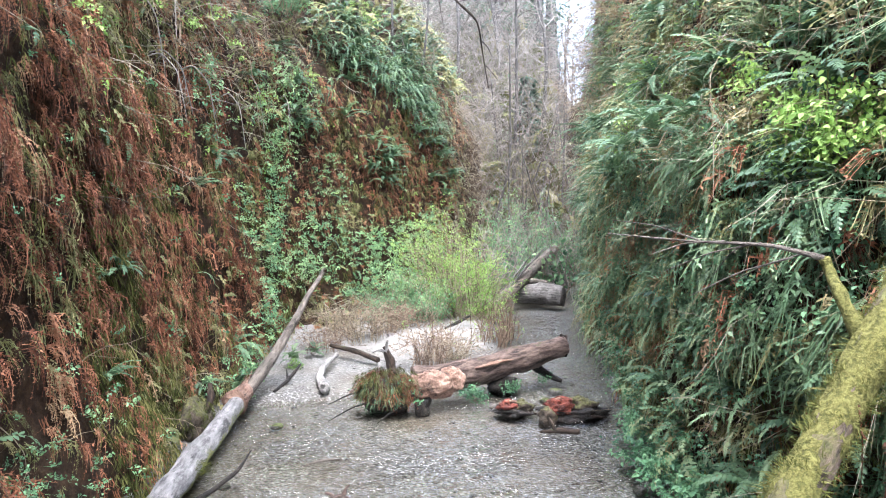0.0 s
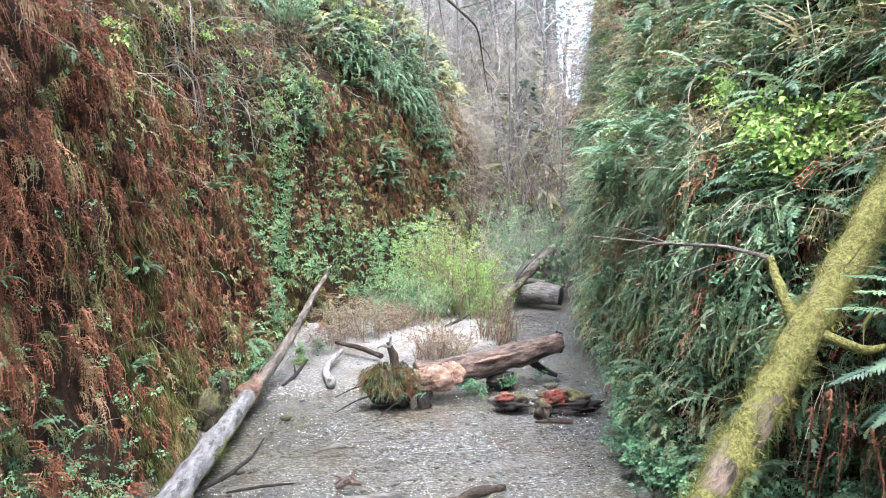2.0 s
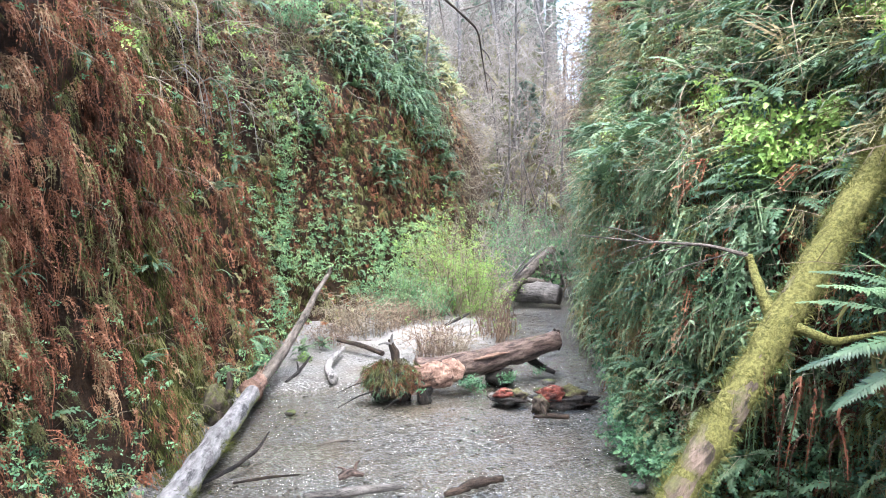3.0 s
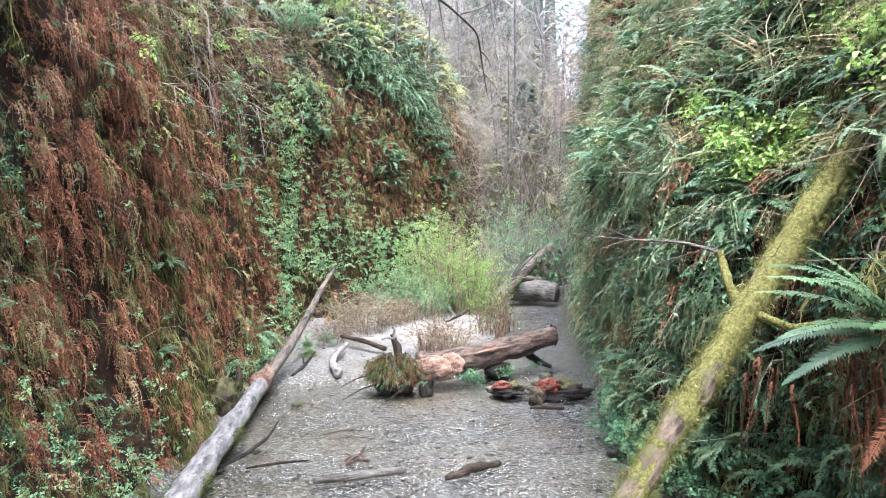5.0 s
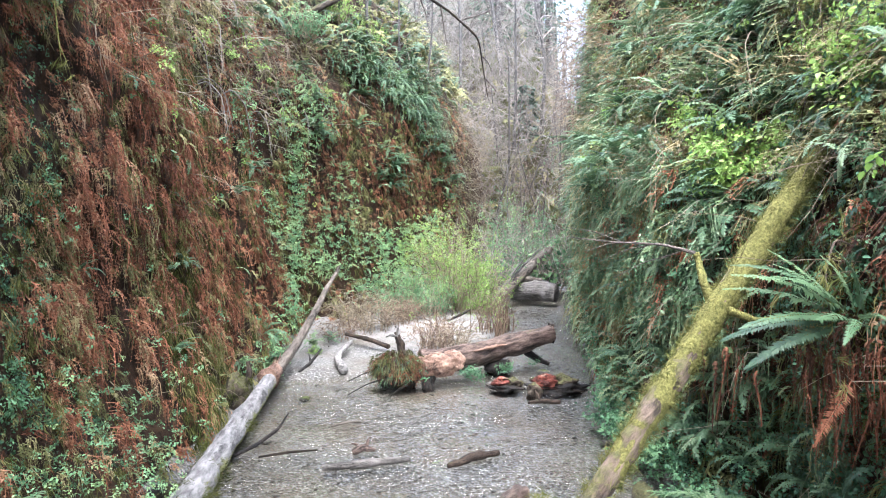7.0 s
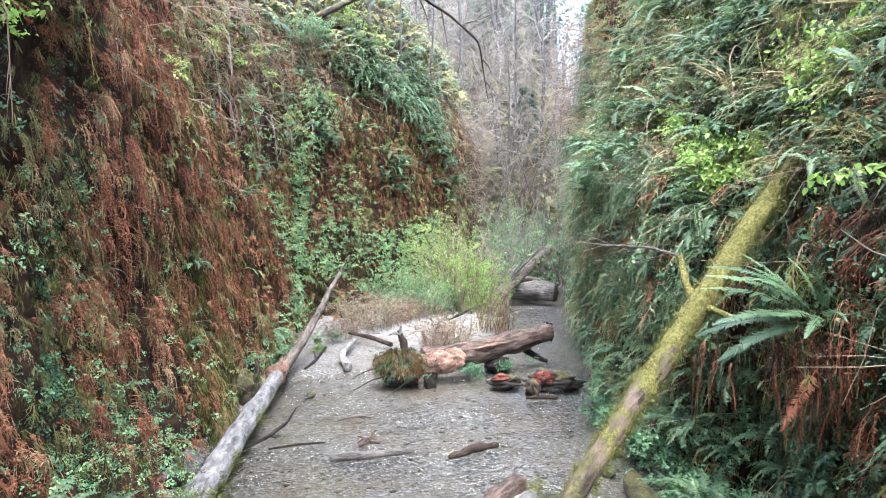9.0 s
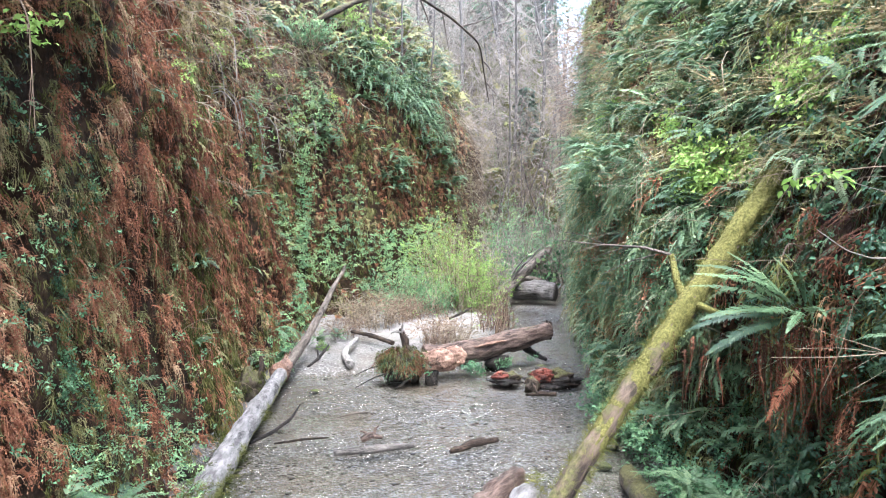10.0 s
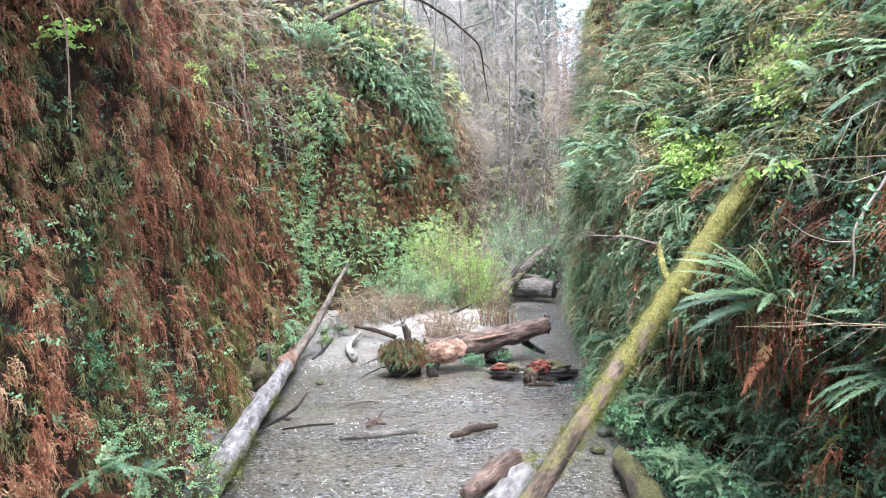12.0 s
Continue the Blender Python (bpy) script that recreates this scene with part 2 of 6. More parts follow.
def tube(pts, radii, sides=8, rough=0.0, seed=0, cap=True):
    """A round limb along pts; rough: unevenness as a share of its radius."""
    pts, radii = np.asarray(pts, float), np.asarray(radii, float)
    d = np.gradient(pts, axis=0)
    d /= np.linalg.norm(d, axis=1)[:, None] + 1e-9
    ref = np.array([0.31, 0.17, 0.93]) if abs(d[0] @ np.array([0.31, 0.17, 0.93])) < 0.9 else np.array([1.0, 0, 0])
    a = np.cross(d, ref)
    a /= np.linalg.norm(a, axis=1)[:, None]
    b = np.cross(d, a)
    th = np.arange(sides) / sides * 2 * np.pi
    ring = a[:, None] * np.cos(th)[None, :, None] + b[:, None] * np.sin(th)[None, :, None]
    r = np.repeat(radii[:, None], sides, 1)
    if rough:
        q = (pts[:, None] + ring * radii[:, None, None] * 0.9).reshape(-1, 3)
        r = r * (1 + rough * (fbm(q * np.array([2.2, 2.2, 2.2]) / max(radii.max(), 0.02) * 0.28 + seed, 3).reshape(r.shape) - 0.5) * 2)
    run = np.concatenate([[0], np.cumsum(np.linalg.norm(np.diff(pts, axis=0), axis=1))])
    if rough and sides >= 8:
        g3 = np.stack([np.broadcast_to(np.cos(th) * 2.6 + seed, r.shape), np.broadcast_to(np.sin(th) * 2.6, r.shape), np.broadcast_to(run[:, None] * 0.9, r.shape)], -1).reshape(-1, 3)
        r = r * (1 + 0.9 * rough * (fbm(g3, 3).reshape(r.shape) - 0.5))
    v = (pts[:, None] + ring * r[..., None]).reshape(-1, 3)
    grain = np.stack([np.broadcast_to(np.cos(th) * radii[:, None], r.shape), np.broadcast_to(np.sin(th) * radii[:, None], r.shape), np.broadcast_to(run[:, None] * 0.3, r.shape)], -1).reshape(-1, 3) + seed
    n = len(pts)
    i = np.arange(n - 1)[:, None] * sides
    j = np.arange(sides)[None]
    k = (j + 1) % sides
    q = np.stack([i + j, i + k, i + sides + k, i + sides + j], -1).reshape(-1, 4)
    if cap and sides % 2 == 0:
        for off, flip in ((0, True), ((n - 1) * sides, False)):
            f = [[off + m, off + m + 1, off + sides - 2 - m, off + sides - 1 - m] for m in range(sides // 2 - 1)]
            q = np.concatenate([q, np.array([x[::-1] if flip else x for x in f])])
    return v, q, grain


def bend(pts, n):
    """A smooth line through a few points, in n steps."""
    pts = np.asarray(pts, float)
    t = np.concatenate([[0], np.cumsum(np.linalg.norm(np.diff(pts, axis=0), axis=1))])
    u = np.linspace(0, t[-1], n)
    lin = np.stack([np.interp(u, t, pts[:, k]) for k in range(pts.shape[1])], 1)
    for _ in range(max(1, n // 12)):
        lin[1:-1] = (lin[:-2] + 2 * lin[1:-1] + lin[2:]) / 4
    return lin


def part(name, piece, material, parent, label="", tone=None, shade=True):
    v, q, *grain = piece
    at = {"tone": np.full(len(v), 0.5) if tone is None else tone}
    me = mesh_of(name, v, q, material, at, shade)
    g = me.attributes.new("grain", "FLOAT_VECTOR", "POINT")
    g.data.foreach_set("vector", np.asarray(grain[0] if grain else np.asarray(v) * 0.5, np.float32).ravel())
    ob = new(name, me)
    ob.parent = parent
    if label:
        tagged(ob, label)
    return ob


def thing(name, label, category, group="", kind="", at=(0, 0, 0)):
    ob = new(name)
    ob.location = at
    ob.empty_display_size = 0.1
    return tagged(ob, label, category, group, kind)


def scatter(name, shapes, pos, out, up, size, material, label, category, tone=None, pick=None):
    """One sheet of plants: shape k of shapes at each pos, its y axis along out and its z axis near up."""
    pos, out, up = (np.asarray(a, float) for a in (pos, out, up))
    n = len(pos)
    y = out / (np.linalg.norm(out, axis=1)[:, None] + 1e-9)
    x = np.cross(y, up)
    x /= np.linalg.norm(x, axis=1)[:, None] + 1e-9
    z = np.cross(x, y)
    size = np.broadcast_to(size, n)
    tone = rng.random(n) if tone is None else tone
    pick = rng.integers(0, len(shapes), n) if pick is None else pick
    vs, qs, ts, base = [], [], [], 0
    for k, (v, q) in enumerate(shapes):
        w = np.where(pick == k)[0]
        if not len(w):
            continue
        m = np.stack([x[w], y[w], z[w]], 1) * size[w][:, None, None]
        vv = np.einsum("vk,nkd->nvd", v, m) + pos[w][:, None]
        vs.append(vv.reshape(-1, 3))
        qs.append((q[None] + (np.arange(len(w)) * len(v))[:, None, None] + base).reshape(-1, 4))
        ts.append(np.repeat(tone[w], len(v)))
        base += len(w) * len(v)
    v, q = np.concatenate(vs), np.concatenate(qs)
    ob = new(name, mesh_of(name, v, q, material, {"tone": np.concatenate(ts)}, False))
    return tagged(ob, label, category, kind="stuff")


# ---- plant shapes, one metre long, along +y ----


def frond(pairs, width, rise, fall, seed, ragged=0.0, fine=0.5):
    """A fern frond: an arching midrib with narrow leaflets on both sides."""
    g = np.random.default_rng(seed)
    n = 8
    ang = np.radians(np.linspace(rise, fall, n))
    side = np.cumsum(g.normal(0, 0.015, n))
    rib = np.cumsum(np.stack([side * 0.3, np.cos(ang), np.sin(ang)], 1), 0) / n
    pieces = []
    w = 0.006
    v = np.concatenate([rib + [w, 0, 0], rib - [w, 0, 0]])
    i = np.arange(n - 1)
    pieces.append((v, np.stack([i, i + 1, n + i + 1, n + i], 1)))
    u = np.linspace(0.1, 0.99, pairs)
    for s in (-1, 1):
        for k in range(pairs):
            if g.random() < ragged * 0.4:
                continue
            f = u[k] * (n - 1)
            j = min(int(f), n - 2)
            p = rib[j] + (rib[j + 1] - rib[j]) * (f - j)
            d = rib[j + 1] - rib[j]
            d /= np.linalg.norm(d)
            nrm = np.cross([1, 0, 0], d)
            ln = width * min(1, 0.45 + u[k] * 3) * (1 - u[k] ** 2.2) ** 0.75 * (1 + g.normal(0, 0.08 + ragged * 0.3)) + 0.008
            axis = np.array([s, 0, 0]) * 0.93 + d * (0.3 + 0.4 * u[k]) + nrm * (g.normal(-0.12, 0.1 + ragged * 0.6))
            axis /= np.linalg.norm(axis)
            hw = fine / pairs * 0.9 * (1 - 0.3 * u[k])
            e = p + axis * ln
            m = p + axis * ln * 0.34
            pieces.append((np.array([p, m - d * hw, e, m + d * hw]) + [[0, 0, 0], nrm * -0.004, nrm * -ln * 0.12, nrm * -0.004], np.array([[0, 1, 2, 3]])))
    return join(pieces)


def sprig(leaves, spread, leaf, seed, flat=0.4, long=1.5):
    """A loose spray of small leaves on a thin stem."""
    g = np.random.default_rng(seed)
    pieces = [(np.array([(-0.003, 0, 0), (0.003, 0, 0), (0.002, spread, -0.03), (-0.002, spread, -0.03)]), np.array([[0, 1, 2, 3]]))]
    for _ in range(leaves):
        c = np.array([g.normal(0, 0.36), 0.15 + g.random() * 0.85, g.normal(0, 0.16)]) * spread
        ax = np.array([c[0] / spread + g.normal(0, 0.4), g.normal(0.35, 0.5), g.normal(-0.2, flat)])
        ax /= np.linalg.norm(ax)
        nn = np.array([g.normal(0, 0.5), g.normal(0.1, 0.5), 1.0])
        sd = np.cross(ax, nn)
        sd /= np.linalg.norm(sd)
        nn = np.cross(sd, ax)
        ln = leaf * (0.6 + 0.7 * g.random())
        w = sd * ln / long / 2
        lift = nn * ln * 0.1
        a, m, e = c + ax * ln * 0.25, c + ax * ln * 0.62, c + ax * ln - nn * ln * 0.15
        pieces.append((np.array([c, a - w * 0.85 + lift, m - w * 0.8 + lift * 0.8, e, m + w * 0.8 + lift * 0.8, a + w * 0.85 + lift]), np.array([[0, 1, 2, 3], [0, 3, 4, 5]])))
    return join(pieces)


def twig(branches, seed, thick=0.009, droop=0.25, wild=0.25):
    """A bare twig with side shoots."""
    g = np.random.default_rng(seed)
    main = np.cumsum(np.concatenate([[[0, 0, 0]], np.stack([g.normal(0, wild, 4), np.ones(4), g.normal(-droop, wild, 4)], 1) / 4]), 0)
    pieces = [tube(main, np.linspace(thick, thick * 0.3, 5), 3, cap=False)]
    for _ in range(branches):
        f = g.integers(1, 4)
        d = np.array([g.normal(0, 0.7), g.random() * 0.8, g.normal(-droop, 0.5)])
        ln = 0.2 + 0.35 * g.random()
        p = main[f]
        pieces.append(tube([p, p + d * ln + [0, 0, -0.04]], [thick * 0.55, thick * 0.2], 3, cap=False))
    return join(pieces)


def strands(count, spread, seed, width=0.02, curl=0.1):
    """A tuft of hanging or standing strips, along +y."""
    g = np.random.default_rng(seed)
    pieces = []
    for _ in range(count):
        b = np.array([g.normal(0, spread), g.normal(0, 0.06), g.normal(0, spread * 0.4)])
        ln = 0.45 + 0.55 * g.random()
        d = np.array([g.normal(0, curl), 1, g.normal(0.1, curl)])
        d2 = np.array([g.normal(0, curl * 2), 1, g.normal(-0.15, curl * 2)])
        th = g.random() * 3.1
        s = np.array([math.cos(th), 0, math.sin(th)]) * width * (0.6 + 0.8 * g.random())
        m = b + d * ln * 0.5
        e = m + d2 * ln * 0.5
        pieces.append((np.array([b - s * 0.5, b + s * 0.5, m + s, m - s, e + s * 0.15, e - s * 0.15]), np.array([[0, 1, 2, 3], [3, 2, 4, 5]])))
    return join(pieces)




def shag(count, seed, nodes, reach=0.45, spread=0.7, leaf=0.1, segs=4):
    """A crown of withered fronds that arch out and hang: y runs down, z out of the wall."""
    g = np.random.default_rng(seed)
    pieces = []
    t = np.linspace(0, 1, segs + 1)
    for _ in range(count):
        a, ln, bow = g.normal(0, spread), g.uniform(0.45, 1.0), reach * g.uniform(0.4, 1.2)
        b = g.normal(0, 0.05, 3)
        path = np.stack([math.sin(a) * bow * ln * t ** 0.8 + 0.03 * np.sin(t * 5 + a * 9), ln * (t ** 1.5 - 0.22 * np.sin(np.pi * t) * g.random()), math.cos(a) * bow * ln * (1 - (1 - t) ** 2) - 0.1 * ln * t ** 3], 1) + b
        th = g.uniform(-0.9, 0.9)
        w = np.array([math.cos(th), 0, math.sin(th)])
        hw = (0.014 * (1 - 0.7 * t) * (0.7 + 0.7 * g.random()))[:, None]
        i = np.arange(segs)
        n = segs + 1
        pieces.append((np.concatenate([path - w * hw, path + w * hw]), np.stack([i, i + 1, n + i + 1, n + i], 1)))
        for u in np.linspace(0.22, 0.97, nodes):
            f = u * segs
            j = min(int(f), segs - 1)
            p = path[j] + (path[j + 1] - path[j]) * (f - j)
            d = path[j + 1] - path[j]
            d = d / (np.linalg.norm(d) + 1e-9)
            for s in (-1, 1):
                if g.random() < 0.15:
                    continue
                ax = w * s * g.uniform(0.35, 0.95) + d * g.uniform(0.4, 0.9) + g.normal(0, 0.25, 3)
                ax /= np.linalg.norm(ax)
                ll = leaf * (1.1 - 0.6 * u) * g.uniform(0.6, 1.3)
                sd = np.cross(ax, g.normal(0, 1, 3))
                sd = sd / (np.linalg.norm(sd) + 1e-9) * ll * 0.21
                pieces.append((np.array([p, p + ax * ll * 0.4 - sd, p + ax * ll, p + ax * ll * 0.4 + sd]), np.array([[0, 1, 2, 3]])))
    return join(pieces)


C_NEAR = [shag(10, s, 5, 0.45, 0.7, 0.115, 3) for s in range(300, 307)]
C_MID = [shag(10, s, 3, 0.5, 0.75, 0.15, 2) for s in range(310, 318)]
C_FAR = [shag(8, s, 2, 0.55, 0.8, 0.2, 2) for s in range(320, 326)]
C_ONE = [shag(1, s, 11, 0.5, 0.5, 0.085) for s in range(330, 338)]
C_LONG = [shag(1, s, 34, 0.14, 0.6, 0.042, 5) for s in range(340, 346)]
F_NEAR = [frond(22, 0.115, 42, -62, s, 0.1, 0.66) for s in range(3)] + [frond(22, 0.105, 20, -45, s, 0.1, 0.66) for s in range(3, 5)]
F_MID = [frond(11, 0.14, 40, -75, s, 0.15, 0.62) for s in range(10, 14)]
F_FAR = [frond(7, 0.15, 25, -85, s, 0.2, 0.75) for s in range(20, 23)]
F_SMALL = [frond(9, 0.2, 35, -50, s, 0.1, 0.75) for s in range(40, 43)]
S_LEAF = [sprig(12, 0.2, 0.052, s) for s in range(6)]
S_BIG = [sprig(10, 0.26, 0.085, s + 9) for s in range(4)]
S_FINE = [sprig(9, 0.5, 0.135, s + 19) for s in range(4)]
T_BARE = [twig(4, s) for s in range(6)]
T_FINE = [twig(4, s + 90, 0.0045, 0.3, 0.3) for s in range(6)]
T_STIFF = [twig(4, s + 50, 0.007, 0.0, 0.12) for s in range(4)]
H_MOSS = [strands(8, 0.2, s, 0.025, 0.28) for s in range(6)]
G_STRAP = [frond(9, 0.05, 30, -85, s + 160, 0.2, 0.5) for s in range(4)]

# ---- canyon walls ----


def curve_of(points):
    p = bend(points, 400)
    for _ in range(60):
        p[1:-1] = (p[:-2] + 2 * p[1:-1] + p[2:]) / 4
    s = np.concatenate([[0], np.cumsum(np.linalg.norm(np.diff(p, axis=0), axis=1))])
    return p, s


LEFT = curve_of([(-2.7, -14), (-2.8, -4), (-3.2, 2.5), (-3.95, 5), (-4.4, 8), (-4.5, 10.5), (-4.6, 13), (-4.4, 15), (-3.6, 16.7), (-2.4, 18.8), (-1.2, 21.4), (0, 24.4), (1.0, 27.4), (1.6, 32), (1.6, 46)])
RIGHT = curve_of([(3.4, -14), (3.2, -3), (2.8, 0.5), (2.85, 1.5), (3.0, 2.4), (3.1, 3.3), (2.9, 4.6), (2.75, 7), (2.85, 9.5), (3.45, 13.8), (4.0, 18.8), (4.6, 22), (6.0, 25), (7.5, 30), (8.0, 46)])


def wall_point(side, s, h, detail=True):
    """The cliff face s metres along its foot and h metres up."""
    c, arc = LEFT if side == "left" else RIGHT
    x, y = np.interp(s, arc, c[:, 0]), np.interp(s, arc, c[:, 1])
    dx, dy = np.interp(s + 0.3, arc, c[:, 0]) - np.interp(s - 0.3, arc, c[:, 0]), np.interp(s + 0.3, arc, c[:, 1]) - np.interp(s - 0.3, arc, c[:, 1])
    ln = np.hypot(dx, dy) + 1e-9
    sg = 1 if side == "left" else -1
    nx, ny = dy / ln * sg, -dx / ln * sg
    if side == "left":
        knee = 8.6 - 1.8 * smooth(y, 8, 19)
        back = 0.05 * h + 0.42 * np.maximum(0, h - knee) + 0.5 * np.maximum(0, h - 12)
        # last term: an assumed overhang at the near end, added to shade the face below
        back = back - 0.25 * np.exp(-((h - 0.2) / 0.5) ** 2) - 0.6 * smooth(h, 4.8, 6.4) * smooth(-y, -6, -2.5)
    else:
        back = 0.04 * np.maximum(0, h - 0.5) + (0.02 + 0.28 * smooth(-y, -9, -4)) * np.maximum(0, h - 3.2) + 0.5 * np.maximum(0, h - 10)
        shelf = smooth(y, 4.4, 6.0) * (1 - smooth(y, 11, 14))
        back = back + shelf * (0.3 * np.maximum(0, h - 4.3) - 0.14 * np.exp(-((h - 3.8) / 0.8) ** 2))
        back = back - 0.12 * np.exp(-((h - 0.1) / 0.4) ** 2) + smooth(-y, -7, -3.5) * (0.3 * np.exp(-((h - 0.9) / 0.8) ** 2) - 0.2 * np.exp(-((h - 2.7) / 0.6) ** 2))
    q = np.stack([x, y, h], 1)
    if detail:
        back = back - 0.75 * (fbm(q * [0.55, 0.55, 0.4] + 5, 3) - 0.5) - 0.3 * (fbm(q * [2.1, 2.1, 1.3] + 9, 2) - 0.5)
    return np.stack([x - nx * back, y - ny * back, h], 1), np.stack([nx, ny, 0.12 + 0 * nx], 1)


def build_wall(side, label):
    arc = (LEFT if side == "left" else RIGHT)[1]
    ss, hh = np.arange(0, arc[-1], 0.24), np.concatenate([np.arange(-0.4, 9, 0.2), np.arange(9, 20, 0.6)])
    a, b = np.meshgrid(ss, hh, indexing="ij")
    v, _ = wall_point(side, a.ravel(), b.ravel())
    n = len(hh)
    i, j = np.meshgrid(np.arange(len(ss) - 1), np.arange(n - 1), indexing="ij")
    q = np.stack([i * n + j, (i + 1) * n + j, (i + 1) * n + j + 1, i * n + j + 1], -1).reshape(-1, 4)
    if side == "right":
        q = q[:, ::-1]
    ob = new("wall_" + side, mesh_of("cliff", v, q, M_CLIFF))
    return tagged(ob, label, "cliff", kind="structure")


build_wall("left", "dark wet earth cliff behind hanging brown ferns, darkened further for shaded gaps")
build_wall("right", "dark wet earth cliff under green sword ferns, darkened further for shaded gaps")

# ---- ground and water ----
EDGE_Y = [10.2, 10.8, 11.2, 12.5, 14.0, 16.0, 17.5, 19.0, 20.2, 22.0]
EDGE_X = [-4.5, -2.0, 0.7, 1.3, 0.9, 1.1, 1.2, 1.3, 1.4, 2.0]


def ground_height(x, y):
    p = np.stack([x, y, 0 * x], 1)
    bar = smooth(np.interp(y, EDGE_Y, EDGE_X) - x + 0.5 * (fbm(p * 1.3, 3) - 0.5), -0.15, 0.55) * smooth(y, 9.9, 11.2)
    z = -0.1 + 0.07 * (fbm(p * 0.9 + 3, 3) - 0.5)
    z = z + bar * (0.2 + 0.12 * smooth(y, 12, 16) + 0.16 * (fbm(p * 0.8 + 40, 3) - 0.5))
    lx = np.interp(y, LEFT[0][:, 1], LEFT[0][:, 0])
    rx = np.interp(y, RIGHT[0][:, 1], RIGHT[0][:, 0])
    z = z + 0.3 * smooth(lx + 0.75 - x, 0, 0.7) + 0.25 * smooth(x - rx + 0.55, 0, 0.6)
    z = z + np.maximum(0, y - 27) * 0.12
    z = z + 0.03 * (fbm(p * 4, 2) - 0.5)
    return z, bar


def ripples(x, y):
    p = np.stack([x, y, 0 * x], 1)
    lively = 0.35 + 0.65 * smooth(fbm(p * [0.35, 0.6, 0] + 17, 2), 0.4, 0.56)
    near = smooth(y, 1.8, 3) * (1 - smooth(y, 19, 20))
    return lively * near * (0.05 * (fbm(p * [3.2, 4.6, 0] + 5, 3) - 0.5))


def build_ground():
    xs = np.concatenate([[-700, -300, -120, -50, -25, -12], np.arange(-6.5, 6.6, 0.14), [12, 25, 50, 120, 300, 700]])
    ys = np.concatenate([[-700, -300, -120, -50, -25], np.arange(-14, 2, 0.4), np.arange(2, 23, 0.14), np.arange(23, 60, 0.8), [70, 90, 120, 200, 350, 700]])
    a, b = np.meshgrid(xs, ys, indexing="ij")
    z, bar = ground_height(a.ravel(), b.ravel())
    n = len(ys)
    i, j = np.meshgrid(np.arange(len(xs) - 1), np.arange(n - 1), indexing="ij")
    q = np.stack([i * n + j, (i + 1) * n + j, (i + 1) * n + j + 1, i * n + j + 1], -1).reshape(-1, 4)
    far = np.stack([a.ravel(), b.ravel(), z], 1)
    dry = bar * smooth(fbm(far * [0.9, 0.9, 0] + 8, 3), 0.3, 0.55) * smooth(z, 0.02, 0.16) * (0.3 + 0.55 * smooth(far[:, 1], 12.0, 15.5))
    ob = new("ground", mesh_of("ground", far, q, M_GRAVEL, {"dry": dry}))
    tagged(ob, "wet stream bed of small grey gravel with pale silt bar", "ground", kind="structure")
    xs = np.concatenate([np.linspace(-9, -4.6, 5), np.arange(-4.4, 4.6, 0.1), np.linspace(4.8, 10, 5)])
    ys = np.concatenate([np.linspace(-14, 2, 20), np.arange(2.1, 20, 0.1), np.linspace(20.2, 27, 10)])
    a, b = np.meshgrid(xs, ys, indexing="ij")
    n = len(ys)
    i, j = np.meshgrid(np.arange(len(xs) - 1), np.arange(n - 1), indexing="ij")
    q = np.stack([i * n + j, (i + 1) * n + j, (i + 1) * n + j + 1, i * n + j + 1], -1).reshape(-1, 4)
    ob = new("water", mesh_of("water", np.stack([a.ravel(), b.ravel(), ripples(a.ravel(), b.ravel())], 1), q, M_WATER))
    tagged(ob, "clear shallow rippling stream over gravel", "water", kind="structure")


build_ground()


def pebble(seed):
    g = np.random.default_rng(seed)
    v = np.array([(x, y, z) for z in (-1, 1) for x, y in ((-1, -1), (1, -1), (1, 1), (-1, 1))], float)
    v = np.concatenate([v * [0.6, 0.6, 0.55], v[:4] * [1, 1, 0] * g.uniform(0.75, 1.1, (4, 1))])
    q = np.array([[3, 2, 1, 0], [4, 5, 6, 7]] + [[i, (i + 1) % 4, 8 + (i + 1) % 4, 8 + i] for i in range(4)] + [[8 + i, 8 + (i + 1) % 4, 4 + (i + 1) % 4, 4 + i] for i in range(4)])
    return v * [1, g.uniform(0.7, 1.3), g.uniform(0.5, 0.8)], q


def build_pebbles():
    n = 3600
    x, y = rng.uniform(-4.3, 3.2, n), 3 + 17 * rng.random(n) ** 1.6
    z, bar = ground_height(x, y)
    keep = (rng.random(n) < 1 - 0.75 * bar)
    x, y, z = x[keep], y[keep], z[keep]
    n = len(x)
    size = 0.012 + 0.035 * rng.random(n) ** 4
    size[rng.random(n) < 0.01] *= 1.8
    th = rng.random(n) * 6.28
    ob = scatter("pebbles", [pebble(i) for i in range(6)], np.stack([x, y, z + size * 0.2], 1), np.stack([np.cos(th), np.sin(th), 0 * th], 1), np.tile([0, 0, 1.0], (n, 1)), size, M_STONE, "small rounded grey and tan pebbles in the stream", "pebbles")
    ob.data.polygons.foreach_set("use_smooth", np.ones(len(ob.data.polygons), bool))


build_pebbles()

# ---- plant cover of the walls ----


def along(side, n, y0, y1, h0, h1):
    c, arc = LEFT if side == "left" else RIGHT
    s = rng.uniform(np.interp(y0, c[:, 1], arc), np.interp(y1, c[:, 1], arc), n)
    h = rng.uniform(h0, h1, n)
    p, nrm = wall_point(side, s, h)
    return p, nrm


